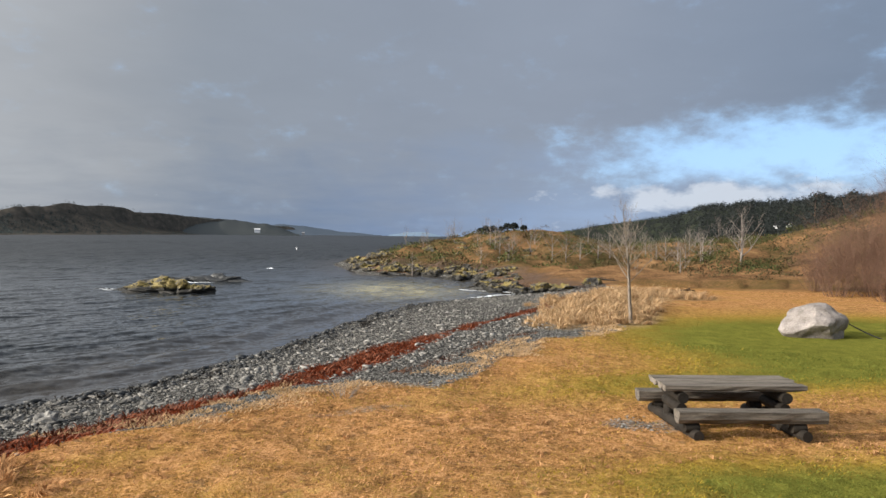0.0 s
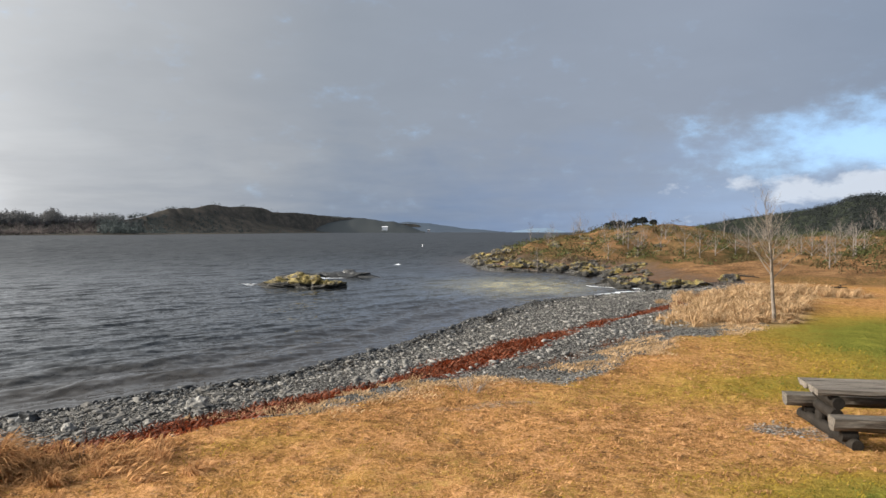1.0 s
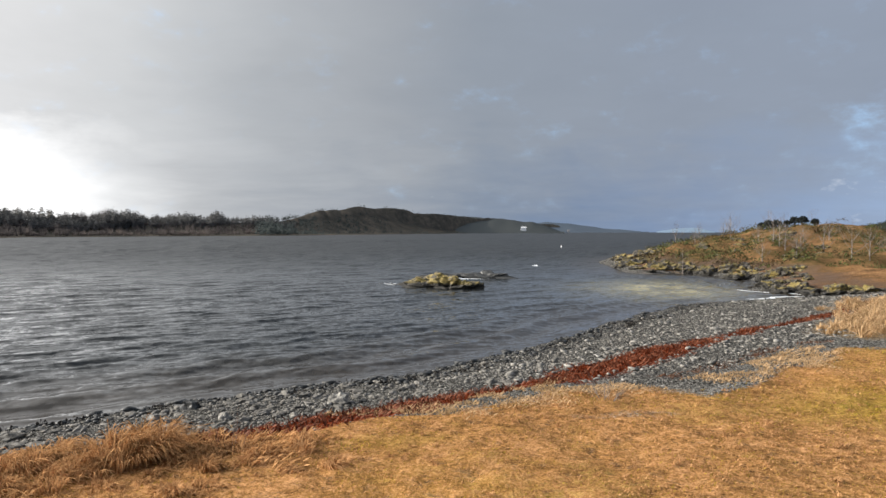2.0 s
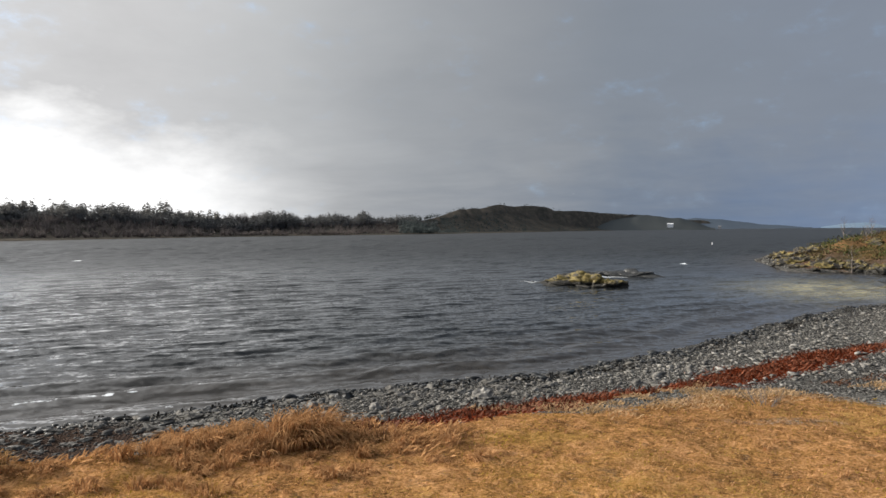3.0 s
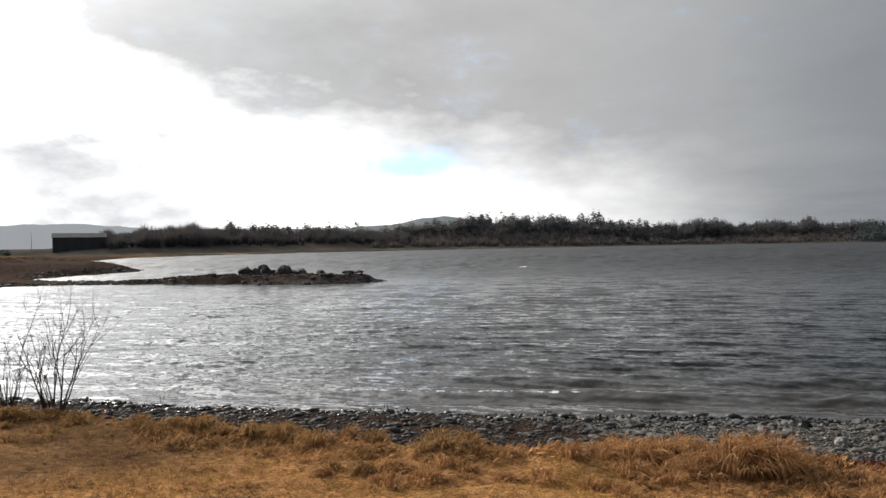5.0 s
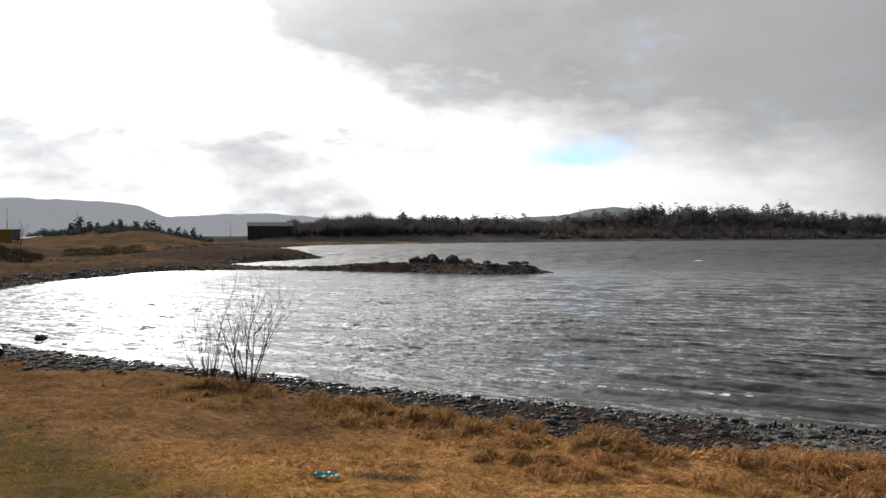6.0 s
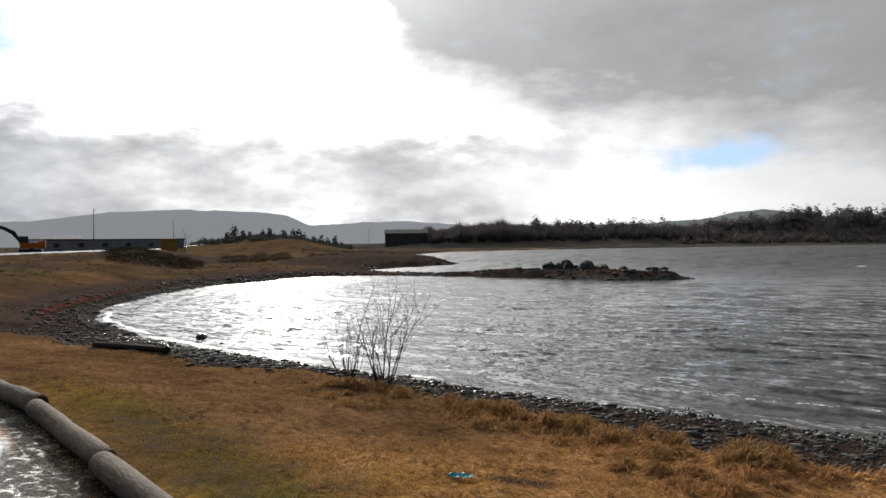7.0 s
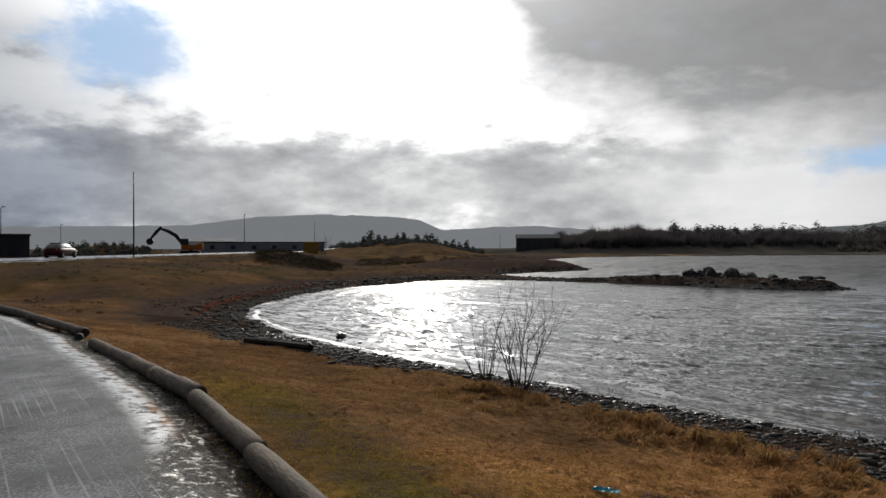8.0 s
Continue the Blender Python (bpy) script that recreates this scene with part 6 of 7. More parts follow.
def car(place, turn):
    """A small hatchback."""
    t = thing("car", Matrix.Translation(place) @ pose(0, 0, 0, 0, 0, turn), "dark red hatchback car on the wet road", "car")
    # body: half sections along its length, as height of sill, waist and roof, and half width
    rows = [(-2.05, 0.45, 0.62, 0.70, 0.62), (-1.95, 0.3, 0.74, 0.82, 0.74), (-1.4, 0.25, 0.86, 0.92, 0.8), (-0.95, 0.24, 0.93, 0.98, 0.82), (-0.2, 0.24, 0.95, 1.0, 0.83), (0.9, 0.24, 0.95, 1.0, 0.83), (1.6, 0.26, 0.95, 1.0, 0.81), (1.95, 0.32, 0.9, 0.97, 0.75), (2.03, 0.5, 0.78, 0.86, 0.68)]
    bm = bmesh.new()
    rings = []
    for x, lo, wst, top, hw in rows:
        rings.append([bm.verts.new(v) for v in ((x, -hw * 0.9, lo), (x, -hw, (lo + wst) / 2), (x, -hw * 0.97, wst), (x, -hw * 0.6, top), (x, hw * 0.6, top), (x, hw * 0.97, wst), (x, hw, (lo + wst) / 2), (x, hw * 0.9, lo))])
    for a, b in zip(rings, rings[1:]):
        for k in range(8):
            bm.faces.new((a[k], a[(k + 1) % 8], b[(k + 1) % 8], b[k]))
    bm.faces.new(rings[0]), bm.faces.new(rings[-1][::-1])
    body = part("body", bm, CAR_RED, t, smooth=True)
    bm = bmesh.new()
    rings = []
    for x, top, hw in ((-1.0, 0.97, 0.72), (-0.35, 1.38, 0.6), (0.2, 1.45, 0.6), (1.1, 1.43, 0.59), (1.55, 1.3, 0.58), (1.9, 0.98, 0.66)):
        rings.append([bm.verts.new(v) for v in ((x, -0.76 if top > 1 else -hw, 0.95), (x, -hw, top - 0.03), (x, -hw * 0.8, top), (x, hw * 0.8, top), (x, hw, top - 0.03), (x, 0.76 if top > 1 else hw, 0.95))])
    for a, b in zip(rings, rings[1:]):
        for k in range(5):
            bm.faces.new((a[k], a[k + 1], b[k + 1], b[k]))
    part("cabin_glass", bm, GLASS_DARK, t, "dark window glass", True)
    bm = bmesh.new()
    box(bm, (-0.3, -0.56, 1.43), (1.2, 0.56, 1.475), 0.015)
    part("roof", bm, CAR_RED, t)
    for x in (-1.32, 1.3):
        for y in (-0.74, 0.74):
            bm = bmesh.new()
            tube(bm, [(x, y - 0.1, 0.31), (x, y - 0.085, 0.31), (x, y + 0.085, 0.31), (x, y + 0.1, 0.31)], [0.27, 0.31, 0.31, 0.27], 18)
            wheel = part("tyre", bm, RUBBER, t)
            bm = bmesh.new()
            tube(bm, [(x, y - 0.106, 0.31), (x, y + 0.106, 0.31)], 0.19, 14)
            part("rim", bm, METAL_GREY, wheel, "grey wheel rim")
    for y in (-0.55, 0.55):
        bm = bmesh.new()
        box(bm, (-2.05, y - 0.16, 0.6), (-1.9, y + 0.16, 0.74), 0.03)
        part("headlight", bm, WALL_WHITE, t, "clear headlight")
        bm = bmesh.new()
        box(bm, (1.94, y - 0.1, 0.68), (2.05, y + 0.1, 0.9), 0.03)
        part("tail_light", bm, ORANGE, t, "red tail light")
    return t


car_at = Vector((-62.0, -51.2, ROAD_Z + 0.06))
car(car_at, 15)


def excavator(place, turn):
    t = thing("excavator", Matrix.Translation(place) @ pose(0, 0, 0, 0, 0, turn), "orange tracked excavator with its dark arm raised", "excavator")
    for y in (-1.1, 1.1):
        bm = bmesh.new()
        pts = [(-1.9, 0.45), (-1.6, 0.9), (1.6, 0.9), (1.9, 0.45), (1.6, 0.0), (-1.6, 0.0)]
        a = [bm.verts.new((x, y - 0.3, z)) for x, z in pts]
        b = [bm.verts.new((x, y + 0.3, z)) for x, z in pts]
        for k in range(6):
            bm.faces.new((a[k], a[(k + 1) % 6], b[(k + 1) % 6], b[k]))
        bm.faces.new(a), bm.faces.new(b[::-1])
        part("track", bm, RUBBER, t, "black crawler track")
    bm = bmesh.new()
    box(bm, (-2.4, -1.3, 1.0), (1.6, 1.3, 2.1), 0.12)
    box(bm, (-2.5, -1.2, 1.1), (-1.4, 1.2, 2.4), 0.15)
    part("upper_body", bm, ORANGE, t)
    bm = bmesh.new()
    box(bm, (0.2, 0.3, 2.0), (1.7, 1.3, 3.3), 0.1)
    part("cab", bm, GLASS_DARK, t, "dark glazed cab")
    for name, pts, rad in (("boom", [(1.2, -0.2, 1.9), (2.6, -0.2, 3.9), (4.0, -0.2, 4.7), (5.6, -0.2, 5.3)], [0.3, 0.44, 0.38, 0.26]), ("dipper", [(5.3, -0.2, 5.6), (6.3, -0.2, 4.5), (7.3, -0.2, 3.2)], [0.28, 0.36, 0.22])):
        bm = bmesh.new()
        tube(bm, pts, rad, 6)
        part(name, bm, METAL_DARK, t, "dark steel arm")
    bm = bmesh.new()
    tube(bm, [(7.4, -0.8, 2.7), (7.4, 0.4, 2.7)], [0.7, 0.7], 7)
    part("bucket", bm, METAL_DARK, t)
    return t


ex = at(120.9, 150)
excavator(Vector((ex.x, ex.y, ex.z)), -62)


def building(name, az, d, wide, deep, tall, label, wall, roof, windows=0, pitch=0.0, turn=None, base=None, category="building", group=""):
    """A far building with its roof and openings; it faces the viewer unless turned."""
    p = at(az, d)
    if base is not None:
        p.z = base
    t = thing(name, Matrix.Translation(p) @ pose(0, 0, 0, 0, 0, az + 180 if turn is None else turn), label, category, group)
    bm = bmesh.new()
    box(bm, (-wide / 2, -deep / 2, -4.0), (wide / 2, deep / 2, tall), 0.03)
    body = part("wall", bm, wall, t)
    bm = bmesh.new()
    if pitch:
        v = [bm.verts.new(q) for q in ((-wide / 2 - 0.3, -deep / 2 - 0.3, tall + 0.01), (wide / 2 + 0.3, -deep / 2 - 0.3, tall + 0.01), (wide / 2 + 0.3, deep / 2 + 0.3, tall + 0.01), (-wide / 2 - 0.3, deep / 2 + 0.3, tall + 0.01), (-wide / 2 - 0.3, 0, tall + pitch), (wide / 2 + 0.3, 0, tall + pitch))]
        for f in ((0, 1, 5, 4), (2, 3, 4, 5), (0, 4, 3), (1, 2, 5), (0, 3, 2, 1)):
            bm.faces.new([v[i] for i in f])
    else:
        box(bm, (-wide / 2 - 0.15, -deep / 2 - 0.15, tall + 0.01), (wide / 2 + 0.15, deep / 2 + 0.15, tall + 0.3), 0.04)
    part("roof", bm, roof, t)
    for k in range(windows):
        x = -wide / 2 + wide * (k + 0.5) / windows
        bm = bmesh.new()
        w_ = min(0.6, wide / windows * 0.3)
        box(bm, (x - w_, deep / 2 - 0.02, tall * 0.4), (x + w_, deep / 2 + 0.04, tall * 0.75), 0.01)
        part("window", bm, GLASS_DARK, t, "dark window")
    return t


building("dark_shed", 134.4, 112, 11, 8, 4.0, "long dark clad shed beside the road", WALL_DARK, ROOF_DARK)
building("warehouse", 115.4, 215, 34, 14, 3.0, "long low grey warehouse behind the road", WALL_GREY, ROOF_DARK, 6)
building("white_hall", 119.6, 250, 16, 10, 5.0, "pale hall behind the excavator", WALL_WHITE, WALL_GREY, 3, 1.2)
building("dark_barn", 93.6, 322, 19, 10, 3.6, "dark long barn at the head of the bay", WALL_BROWN, ROOF_DARK, 0, 1.8, base=4.2)
building("container", 111.8, 175, 3.6, 2.6, 2.6, "yellow steel container beside the road", YELLOW, YELLOW, category="container")
building("far_house", 14.75, 1690, 13, 8, 4, "small white house on the far shore", WALL_WHITE, WALL_WHITE, 0, 2, base=10, category="house", group="far houses")
building("far_house", 11.2, 2400, 9, 7, 3, "small grey house on the far shore", WALL_GREY, WALL_GREY, 0, 2, base=6, category="house", group="far houses")
for az, d in ((-25.3, 380), (-26.0, 390)):
    building("far_house", az, d, 3.4, 3.2, 1.7, "small pale house among the trees", WALL_WHITE, ROOF_DARK, 0, 1.1, category="house", group="far houses")
# trees on the knoll, each a thing of its own, over a dark thicket
r = random.Random(91)
for az in (109.3, 107.6, 107.1, 106.4, 105.9, 104.9, 104.4, 103.3, 102.6, 102.2, 101.8, 101.0, 100.4, 99.9, 99.3, 98.8):
    q = at(az, r.uniform(258, 272))
    verts, faces = [], []
    h = r.uniform(2.6, 4.6) * (1.25 if az in (107.1, 104.9, 102.2, 100.4) else 1.0)
    ragged_tree(verts, faces, 0, 0, 0, h, h * r.uniform(0.26, 0.42), r)
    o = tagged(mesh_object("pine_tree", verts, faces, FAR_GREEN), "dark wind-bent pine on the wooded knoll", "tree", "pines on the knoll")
    o.location = q - Vector((0, 0, 0.3))
for a0, a1, d0, d1, n_, tall, seed, lab in ((98, 110.2, 236, 275, 420, (0.8, 2.2), 92, "dark thicket on the knoll beyond the cove"), (123.6, 128.6, 158, 180, 150, (0.6, 1.4), 93, "dark scrub on the earth heap behind the road"),
                                            (128, 131.5, 150, 190, 90, (1.2, 2.6), 94, "dark bare copse beyond the road"), (118.5, 123.5, 150, 200, 90, (0.4, 1.1), 95, "low dark scrub behind the road")):
    verts, faces = [], []
    r = random.Random(seed)
    for _ in range(n_):
        q = at(r.uniform(a0, a1), r.uniform(d0, d1))
        h = r.uniform(*tall)
        ragged_tree(verts, faces, q.x, q.y, q.z - 0.3, h, h * r.uniform(0.4, 0.7), r)
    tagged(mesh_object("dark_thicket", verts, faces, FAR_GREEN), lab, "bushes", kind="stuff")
bush("tall_shrub", at(110.9, 150), 2.4, 4.2, 96, BARK_DARK, "tall thin bare shrub beside the container", stems=16, depth=1, kids=5, thick=0.03)
# floating buoy far out
bm = bmesh.new()
tube(bm, [(0, 0, -0.2), (0, 0, 0.3), (0, 0, 0.4), (0, 0, 0.85), (0, 0, 0.9)], [0.22, 0.25, 0.1, 0.08, 0.02], 12)
bmesh.ops.scale(bm, vec=(0.7, 0.7, 0.6), verts=bm.verts)
o = part("buoy", bm, WALL_WHITE, smooth=True)
o.location = at(11.7, 170, 0.0)
tagged(o, "white spar buoy floating in the fjord", "buoy")

# ---- seaweed, stones and grass ----
q = np.random.RandomState(12)


def strewn(n, x0, x1, y0, y1):
    return q.uniform(x0, x1, n), q.uniform(y0, y1, n)


def pebble_shape(seed, detail=1):
    bm = bmesh.new()
    rock(bm, (0, 0, 0), (1.1, 0.72, 0.4), seed, detail, 1.0, 0.55)
    bm.verts.ensure_lookup_table()
    v = np.array([w_.co[:] for w_ in bm.verts])
    f = np.array([[w_.index for w_ in g_.verts] for g_ in bm.faces])
    bm.free()
    return v, f


def stones(name, x, y, z, size, mat, label, detail=1):
    shapes = [pebble_shape(900 + k, detail) for k in range(8)]
    co, tr, base = [], [], 0
    pick, turn = q.randint(0, 8, len(x)), q.uniform(0, 6.28, len(x))
    for k, (v, f) in enumerate(shapes):
        i = np.where(pick == k)[0]
        if not len(i):
            continue
        c, s_ = np.cos(turn[i])[:, None], np.sin(turn[i])[:, None]
        a = np.stack([v[None, :, 0] * c - v[None, :, 1] * s_, v[None, :, 0] * s_ + v[None, :, 1] * c, np.repeat(v[None, :, 2], len(i), 0)], -1)
        a = a * size[i][:, None, None] + np.stack([x[i], y[i], z[i]], 1)[:, None, :]
        co.append(a.reshape(-1, 3))
        tr.append((f[None] + (base + np.arange(len(i)) * len(v))[:, None, None]).reshape(-1, 3))
        base += len(i) * len(v)
    return fast_mesh(name, np.concatenate(co), np.concatenate(tr), mat, label, "stones")


x, y = strewn(150000, -27, 11, -16, 46)
z, s, g, _ = survey(x, y)
top = np.where(y > 10, -1.7, np.where(y > 5, -0.3, 0.1))
keep = (s > -0.6) & (g < top + 0.3 * q.uniform(-1, 1, len(x))) & (q.uniform(0, 1, len(x)) < np.clip(18 / np.hypot(x, y), 0, 1) ** 1.2)
keep &= run_distance(x, y, WEED)[0] > 0.6 * weed_width(x, y)
x, y, z, s, g = x[keep], y[keep], z[keep], s[keep], g[keep]
size = np.minimum(np.exp(q.normal(-3.4, 0.56, len(x))), 0.15) * (1 + 0.15 * (s < 1.5))
wetness = s + q.normal(0, 0.5, len(s)) - 0.5 * value_noise(x * 0.5, y * 0.5, 79)
near_part = (wetness >= 0.9) & (size > 0.065) & (y > 5) & (y < 15) & (x < -3)
chosen = np.where(near_part)[0][:280]
rest = np.ones(len(x), bool)
rest[chosen] = False
dry_ = rest & (wetness >= 0.9)
wet_ = rest & (wetness < 0.9)
# stones seen against the sun get darker copies: backlight put into their tone
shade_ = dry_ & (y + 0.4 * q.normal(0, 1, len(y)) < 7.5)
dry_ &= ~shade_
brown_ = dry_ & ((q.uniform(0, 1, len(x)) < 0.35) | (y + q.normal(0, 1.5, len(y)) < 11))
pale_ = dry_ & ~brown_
stones("beach_stones", x[pale_], y[pale_], z[pale_] + size[pale_] * 0.2, size[pale_], STONE_GREY, "grey rounded beach stones")
stones("brown_beach_stones", x[brown_], y[brown_], z[brown_] + size[brown_] * 0.2, size[brown_], STONE_MID, "brown-grey angular beach stones")
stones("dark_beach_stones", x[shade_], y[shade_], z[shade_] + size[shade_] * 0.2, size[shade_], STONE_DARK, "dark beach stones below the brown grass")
stones("wet_stones", x[wet_], y[wet_], z[wet_] + size[wet_] * 0.25, size[wet_] * 1.1, STONE_WET, "dark wet stones along the waterline")
templates = []
for k in range(6):
    v, f = pebble_shape(950 + k, 2)
    me = bpy.data.meshes.new("stone")
    me.from_pydata(v.tolist(), [], f.tolist())
    me.materials.append(STONE_MID)
    templates.append(me)
for k, i in enumerate(chosen):
    o = new("stone", templates[k % 6])
    o.parent = ground
    o.location, o.rotation_euler, o.scale = (x[i], y[i], z[i] + size[i] * 0.25), (0, 0, q.uniform(0, 6.28)), (size[i] * 1.1,) * 3
# larger stones on the beach
for k, (t_, px, py, s_, mat, lab) in enumerate(((0, -6.6, 11.75, 0.19, STONE_GREY, "upright grey block of stone on the beach"), (0, -9.3, 10.9, 0.2, STONE_WET, "dark wet boulder at the waterline"), (0, -8.8, 9.4, 0.15, STONE_GREY, "grey stone behind the grass tussock"),
                                               (0, -7.9, 10.1, 0.13, STONE_GREY, "small grey boulder on the pebble beach"), (0, -27.45, -9.64, 0.3, STONE_WET, "dark stone standing in the shallow water"), (0, -26.0, -8.4, 0.13, STONE_WET, "dark stone in the shallows"))):
    bm = bmesh.new()
    rock(bm, (0, 0, 0), (s_, s_ * 0.8, s_ * (0.75 if py > 0 else 0.42)), 700 + k, 3, 0.7, 0.5)
    o = part("beach_boulder", bm, mat)
    o.location = (px, py, max(height(px, py), -0.05) + s_ * 0.2)
    tagged(o, lab, "boulder")
# cove and spit
x, y = strewn(48000, -80, -17, -26, 25)
z, s, g, _ = survey(x, y)
keep = (s > -0.5) & (s < 3.2) & ~((x > -27) & (g > -0.3)) & (q.uniform(0, 1, len(x)) < 0.55)
x, y, z = x[keep], y[keep], z[keep]
size = np.exp(q.normal(-2.45, 0.4, len(x))) * np.where(x < -58, 1.45, 1.0)
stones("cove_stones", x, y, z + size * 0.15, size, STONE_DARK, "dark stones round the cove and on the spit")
x, y = strewn(5500, -130, -76, -14, 4)
z, s, g, _ = survey(x, y)
keep = (s > -0.5) & (s < 3) & ~((x > -96) & (s > 0.8))
size = np.exp(q.normal(-1.7, 0.4, keep.sum()))
stones("point_stones", x[keep], y[keep], z[keep], size, STONE_DARK, "dark stones along the far point")

# seaweed thrown up in a line
x, y = strewn(110000, -12, 8, 5, 38)
wd, _ = run_distance(x, y, WEED)
wide = weed_width(x, y)
keep = wd < wide * q.uniform(0.2, 1.2, len(x))
old = run_distance(x, y, WEED_INNER)[0] < 0.4 * value_noise(x * 1.1, y * 1.1, 62) * q.uniform(0.2, 1.3, len(x))
sward("old_seaweed", x[old], y[old], survey(x[old], y[old])[0] + 0.01, 0.13, 0.9, 0.013, WEED_BROWN, "dark brown old seaweed high on the beach", 6, category="seaweed")
x, y = x[keep], y[keep]
z = survey(x, y)[0]
sward("seaweed", x, y, z + 0.01 + 0.14 * np.clip(value_noise(x * 1.6, y * 1.6, 63) - 0.35, 0, 1) * np.clip(1 - wd[keep] / (wide[keep] + 0.1), 0, 1), 0.15, 0.85, 0.014, WEED_RED, "rust-red dried seaweed along the tide line", 5, category="seaweed")
x, y = strewn(90000, -22, 9, -8, 42)
z, s, g, _ = survey(x, y)
keep = (np.abs(s - 1.2 - 0.8 * fbm(x, y, 0.3, 2, 77)) < 0.3 * q.uniform(0, 1, len(x))) & (value_noise(x * 0.6, y * 0.6, 78) > 0.4)
verts, faces, r = [], [], random.Random(66)
for px, py, pz in list(zip(x[keep], y[keep], z[keep]))[::4]:
    k = r.uniform(0.07, 0.24)
    flecks(verts, faces, (px, py, pz + 0.05), k, k * 0.45, 7, 0.06, r)
tagged(mesh_object("dark_seaweed", verts, faces, WOOD_DARK), "black seaweed in clumps among the stones", "seaweed", kind="stuff")

# fine gravel between the seaweed and the grass
x, y = strewn(34000, -7, 8, 8, 30)
z, s, g, zone = survey(x, y)
keep = (zone["gravel"] + 0.5 * (value_noise(x * 1.2, y * 1.2, 71) - 0.5) > 0.4) | ((g < 0) & (g > -2.0) & (y > 9.5) & (q.uniform(0, 1, len(x)) < 0.5))
keep &= run_distance(x, y, WEED)[0] > 0.3
straw = (value_noise(x * 0.55, y * 0.9, 72) + 0.35 * value_noise(x * 2.5, y * 2.5, 73) > 0.72) & (g < 0.2) & (g > -1.9) & (y > 9) & (run_distance(x, y, WEED_INNER)[0] > 0.35)
keep &= ~straw
stones("gravel", x[keep], y[keep], z[keep], np.exp(q.normal(-3.7, 0.35, keep.sum())), STONE_GREY, "fine grey gravel at the top of the beach")
x, y = np.repeat(x[straw], 5) + q.normal(0, 0.07, 5 * straw.sum()), np.repeat(y[straw], 5) + q.normal(0, 0.07, 5 * straw.sum())
sward("beach_straw", x, y, survey(x, y)[0], 0.12, 0.85, 0.007, STRAW_PALE, "pale dead straw in patches over the gravel", 10)
# burnt turf
x, y = strewn(12000, -9, -7, 0, 4.2)
keep = 0.75 * hump(x, y, -8.05, 0.85, 0.28, 0.4) > q.uniform(0.2, 0.9, len(x))
x, y = x[keep], y[keep]
sward("burnt_turf", x, y, survey(x, y)[0], 0.05, 0.9, 0.006, BARK_DARK, "blackened patches of bare turf", 9)

# turf
a, d = np.radians(q.uniform(-36, 138, 250000)), 4 + 18 * q.uniform(0, 1, 250000) ** 1.3
x, y = -d * np.sin(a), d * np.cos(a)
z, s, g, zone = survey(x, y)
keep = (g > -0.15) & (zone["asphalt"] < 0.2) & (zone["gravel"] + 0.5 * q.uniform(0, 1, len(x)) < 0.75)
x, y, z, d = x[keep], y[keep], z[keep], d[keep]
gr, br = zone["green"][keep] + q.normal(0, 0.15, len(x)), zone["brown"][keep] + q.normal(0, 0.15, len(x))
length = 0.034 + 0.022 * value_noise(x * 1.5, y * 1.5, 3)
for name, m_, mat, lab, sd in (("green_turf", gr > 0.5, GRASS_GREEN, "short green grass of the lawn", 1), ("brown_turf", ((gr <= 0.16) & (br > 0.5)) | ((gr <= 0.5) & (br > 0.6)), STRAW_BROWN, "short brown winter grass", 2), ("yellow_turf", (gr <= 0.5) & (gr > 0.16) & (br <= 0.6), GRASS_YELLOW, "yellowing short grass round the green lawn", 4), ("dry_turf", (gr <= 0.16) & (br <= 0.5), STRAW, "short dry straw-coloured grass", 3)):
    sward(name, x[m_], y[m_], z[m_], length[m_] * (1 + d[m_] / 25) * (0.65 if name == "brown_turf" else 1.0), 0.85 if name == "brown_turf" else 0.75, 0.003 + d[m_] * 0.00022, mat, lab, sd)
# long grass along the edge of the bank, and by the young tree
x, y = strewn(60000, -17, 1, -5, 12)
z, s, g, zone = survey(x, y)
lumps = value_noise(x * 1.1, y * 1.1, 88)
keep = (g > -0.25) & (g < 1.5) & (lumps + 0.25 * q.uniform(-1, 1, len(x)) > 0.52 + 0.12 * g) & (zone["brown"] < 0.75) & (y + 0.4 * x < 6.6)
sward("bank_grass", x[keep], y[keep], z[keep], 0.17, 0.75, 0.006, STRAW, "long wind-laid dry grass along the bank", 7, (0.3, 0.1))


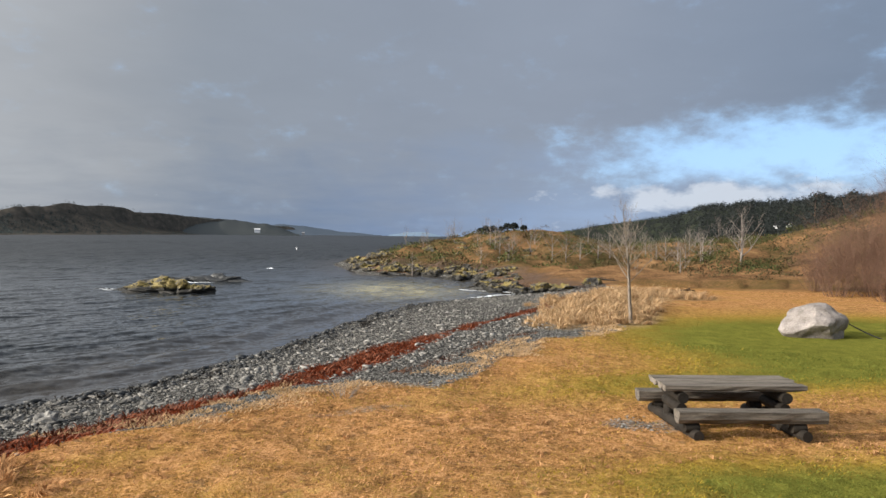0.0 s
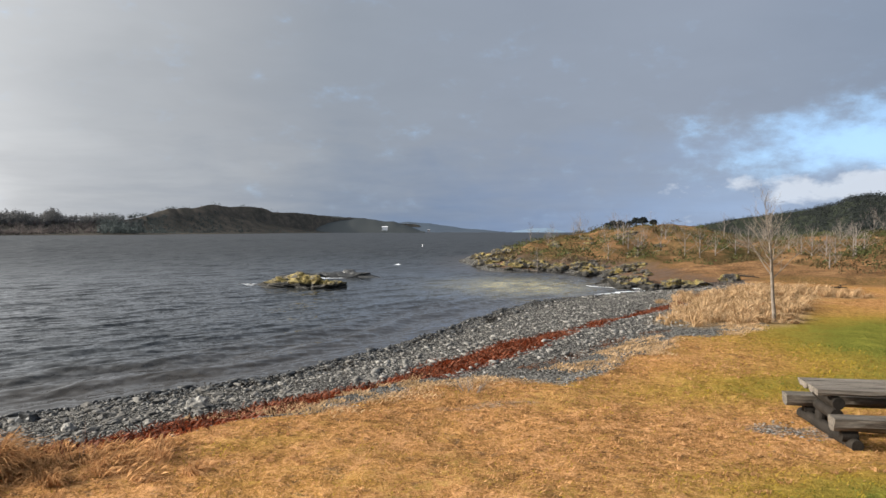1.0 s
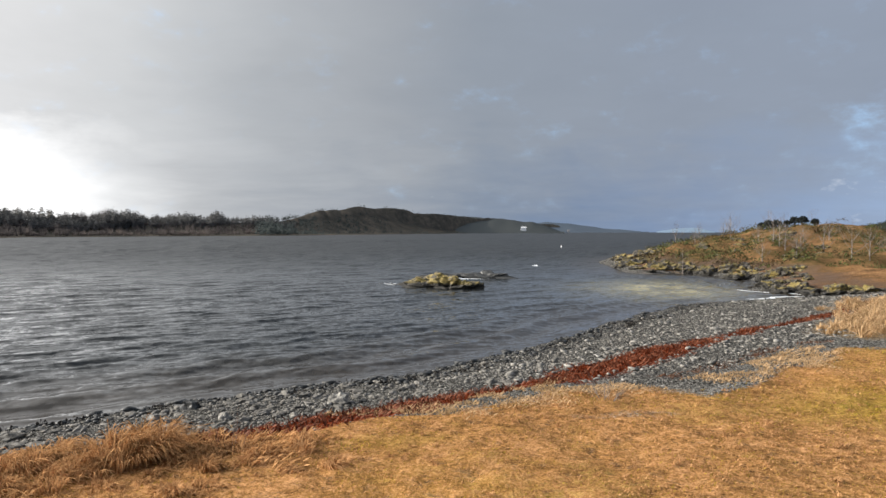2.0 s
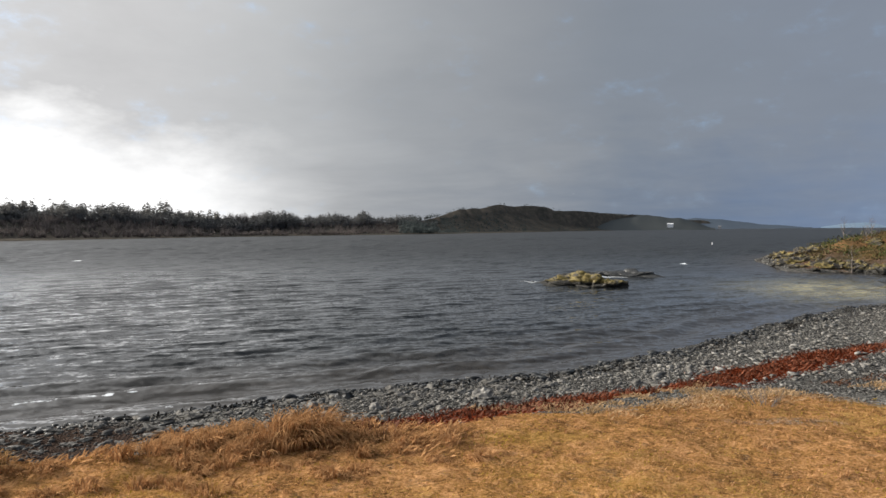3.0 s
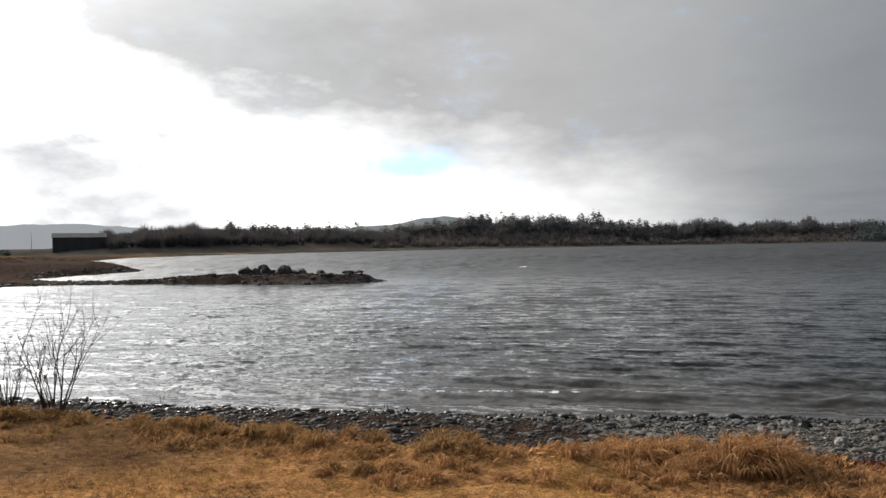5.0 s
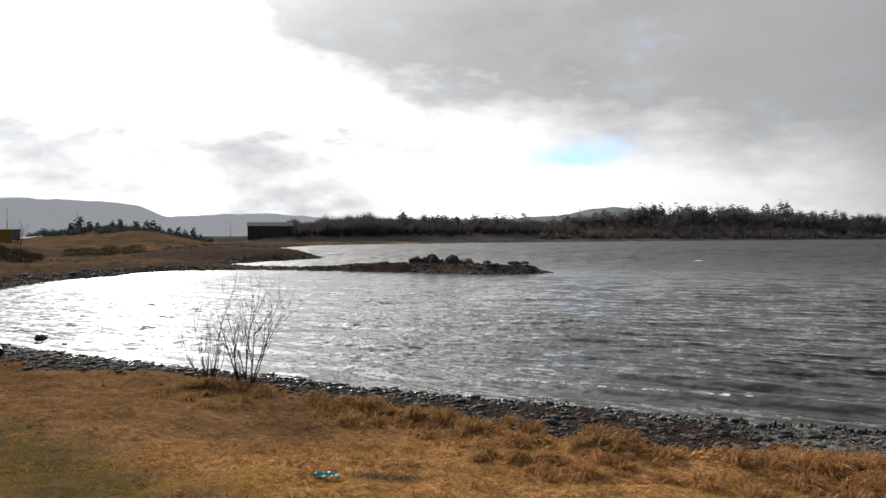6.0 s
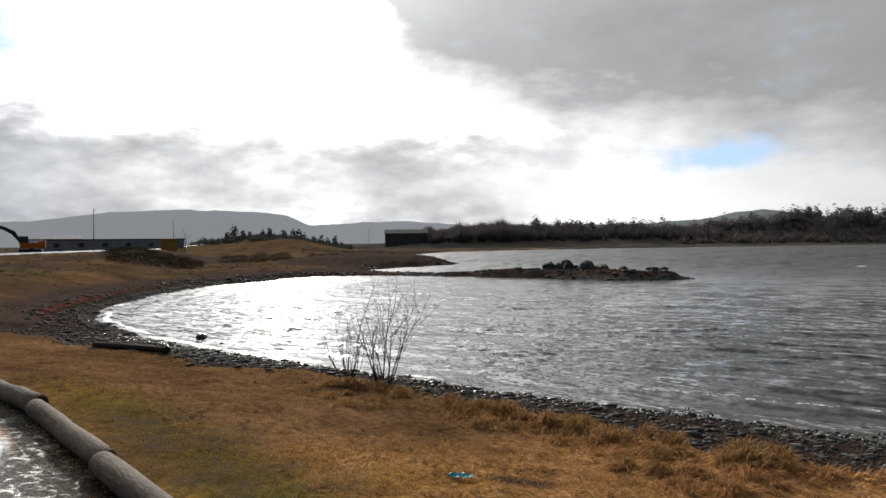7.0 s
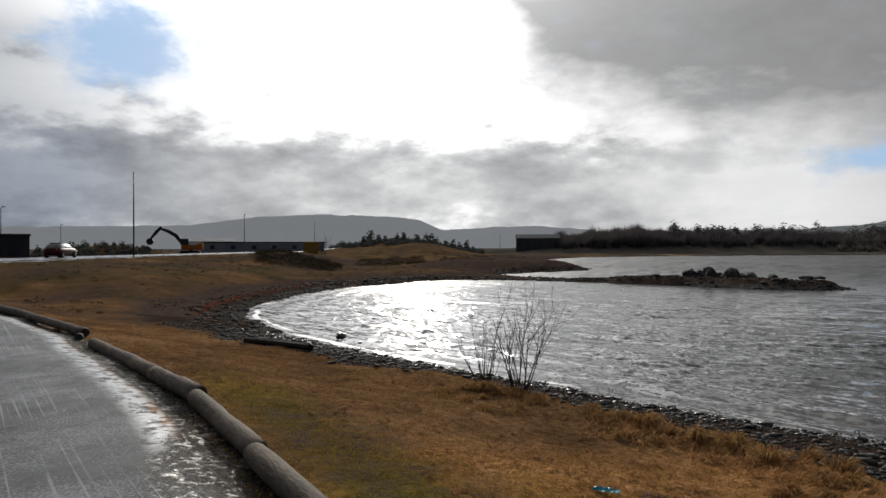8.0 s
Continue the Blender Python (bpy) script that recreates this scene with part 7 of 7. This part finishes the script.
def tussocks(name, spots, mat, label, seed, thick=0.008):
    """Grass tussocks: blades that rise from a root and arch outwards and downwind."""
    r = np.random.RandomState(seed)
    co, tr, base = [], [], 0
    lie = survey(np.array([p_[0] for p_ in spots]), np.array([p_[1] for p_ in spots]))[0]
    for (x, y, wide, tall, count), low in zip(spots, lie):
        a, f = r.uniform(0, 6.28, count), r.uniform(0, 1, count) ** 0.6
        ox, oy = np.cos(a), np.sin(a)
        root = np.stack([x + ox * f * wide * 0.6, y + oy * f * wide * 0.6, low + 0.12 * tall * (1 - f ** 2) - 0.02], 1)
        l = tall * r.uniform(0.6, 1.25, count)
        lean = r.normal(0, 0.4, 2)
        out = np.stack([ox * (0.15 + 0.55 * f) + 0.28 + lean[0] + r.normal(0, 0.3, count), oy * (0.15 + 0.55 * f) + 0.1 + lean[1] + r.normal(0, 0.3, count)], 1)
        side = np.stack([-oy, ox, 0 * ox], 1) * thick
        p1 = root + np.stack([out[:, 0] * l * 0.3, out[:, 1] * l * 0.3, l * 0.62], 1)
        p2 = root + np.stack([out[:, 0] * l * 0.8, out[:, 1] * l * 0.8, l * (0.95 - 0.35 * f)], 1)
        p3 = root + np.stack([out[:, 0] * l * 1.25, out[:, 1] * l * 1.25, l * (0.8 - 0.55 * f)], 1)
        v = np.stack([root - side, root + side, p1 - side * 0.9, p1 + side * 0.9, p2 - side * 0.6, p2 + side * 0.6, p3], 1)
        i = base + np.arange(count)[:, None] * 7
        co.append(v.reshape(-1, 3))
        tr.append(np.concatenate([i + [0, 1, 3], i + [0, 3, 2], i + [2, 3, 5], i + [2, 5, 4], i + [4, 5, 6]], 1).reshape(-1, 3))
        base += count * 7
    return fast_mesh(name, np.concatenate(co), np.concatenate(tr), mat, label, "grass tussock")


spots = [(-7.05 + rng.gauss(0, 0.2), 7.25 + rng.gauss(0, 0.2), rng.uniform(0.1, 0.25), rng.uniform(0.2, 0.44), 80) for _ in range(16)]
spots += [(-7.6 + rng.gauss(0, 0.6), 6.5 + rng.gauss(0, 0.45), rng.uniform(0.15, 0.35), rng.uniform(0.12, 0.26), 70) for _ in range(30)]
spots += [(-6.2 + rng.gauss(0, 0.7), 7.9 + rng.gauss(0, 0.45), rng.uniform(0.12, 0.3), rng.uniform(0.07, 0.17), 55) for _ in range(30)]
tussocks("grass_tussock", spots, STRAW, "tall straw-coloured tussock bent by the wind on the bank", 31)
spots = []
while len(spots) < 130:
    i = rng.randrange(10, 36)
    (ax_, ay_), (bx_, by_) = EDGE[i], EDGE[i + 1]
    f = rng.random()
    inl = rng.random() ** 1.6 * 2.0
    if ay_ > 8.6:
        continue
    spots.append((ax_ + (bx_ - ax_) * f + inl * 0.75, ay_ + (by_ - ay_) * f - inl * 0.6, rng.uniform(0.15, 0.4), rng.uniform(0.06, 0.17) * (1.3 if inl < 0.6 else 0.8), 110))
tussocks("brown_tussocks", [p_ for p_ in spots if p_[0] < -9.2], STRAW_MID, "low brown grass tussocks along the top of the beach", 33)
tussocks("bank_tussocks", [p_ for p_ in spots if p_[0] >= -9.2], STRAW, "low dry grass tussocks along the top of the beach", 32)
# pale tall grass in clumps by the young tree
x, y = strewn(2600, 1, 15, 19, 40)
tall_ = survey(x, y)[3]["tall"]
keep = tall_ + q.uniform(-0.3, 0.3, len(x)) > 0.5
spots = [(a_, b_, q.uniform(0.2, 0.5), q.uniform(0.2, 0.55) * (0.6 + 0.5 * c_), 42) for a_, b_, c_ in list(zip(x[keep], y[keep], tall_[keep]))[:330]]
tussocks("tall_grass", spots, STRAW_PALE, "pale tall dry grass round the young tree", 34, 0.016)
# low tufts that stand out of the turf
a, d = np.radians(q.uniform(-34, 128, 5200)), 4.5 + 13 * q.uniform(0, 1, 5200) ** 1.25
x, y = -d * np.sin(a), d * np.cos(a)
z, s, g, zone = survey(x, y)
keep = (g > 0.1) & (zone["asphalt"] < 0.05) & (zone["mud"] < 0.2) & (zone["green"] < 0.35) & (value_noise(x * 0.9, y * 0.9, 95) + q.uniform(-0.25, 0.25, len(x)) > 0.45) & (np.hypot(x - TABLE_AT[0], y - TABLE_AT[1]) > 1.8)
fade = zone["brown"] + q.normal(0, 0.15, len(x))
for name, on, mat, lab, seed in (("dry_tufts", keep & (fade < 0.5), STRAW, "low matted tufts of dry straw-coloured grass", 35), ("brown_tufts", keep & (fade >= 0.5), STRAW_BROWN, "low matted tufts of brown winter grass", 36)):
    tussocks(name, [(a_, b_, q.uniform(0.04, 0.13), q.uniform(0.03, 0.075), 15) for a_, b_ in zip(x[on], y[on])], mat, lab, seed, 0.006)
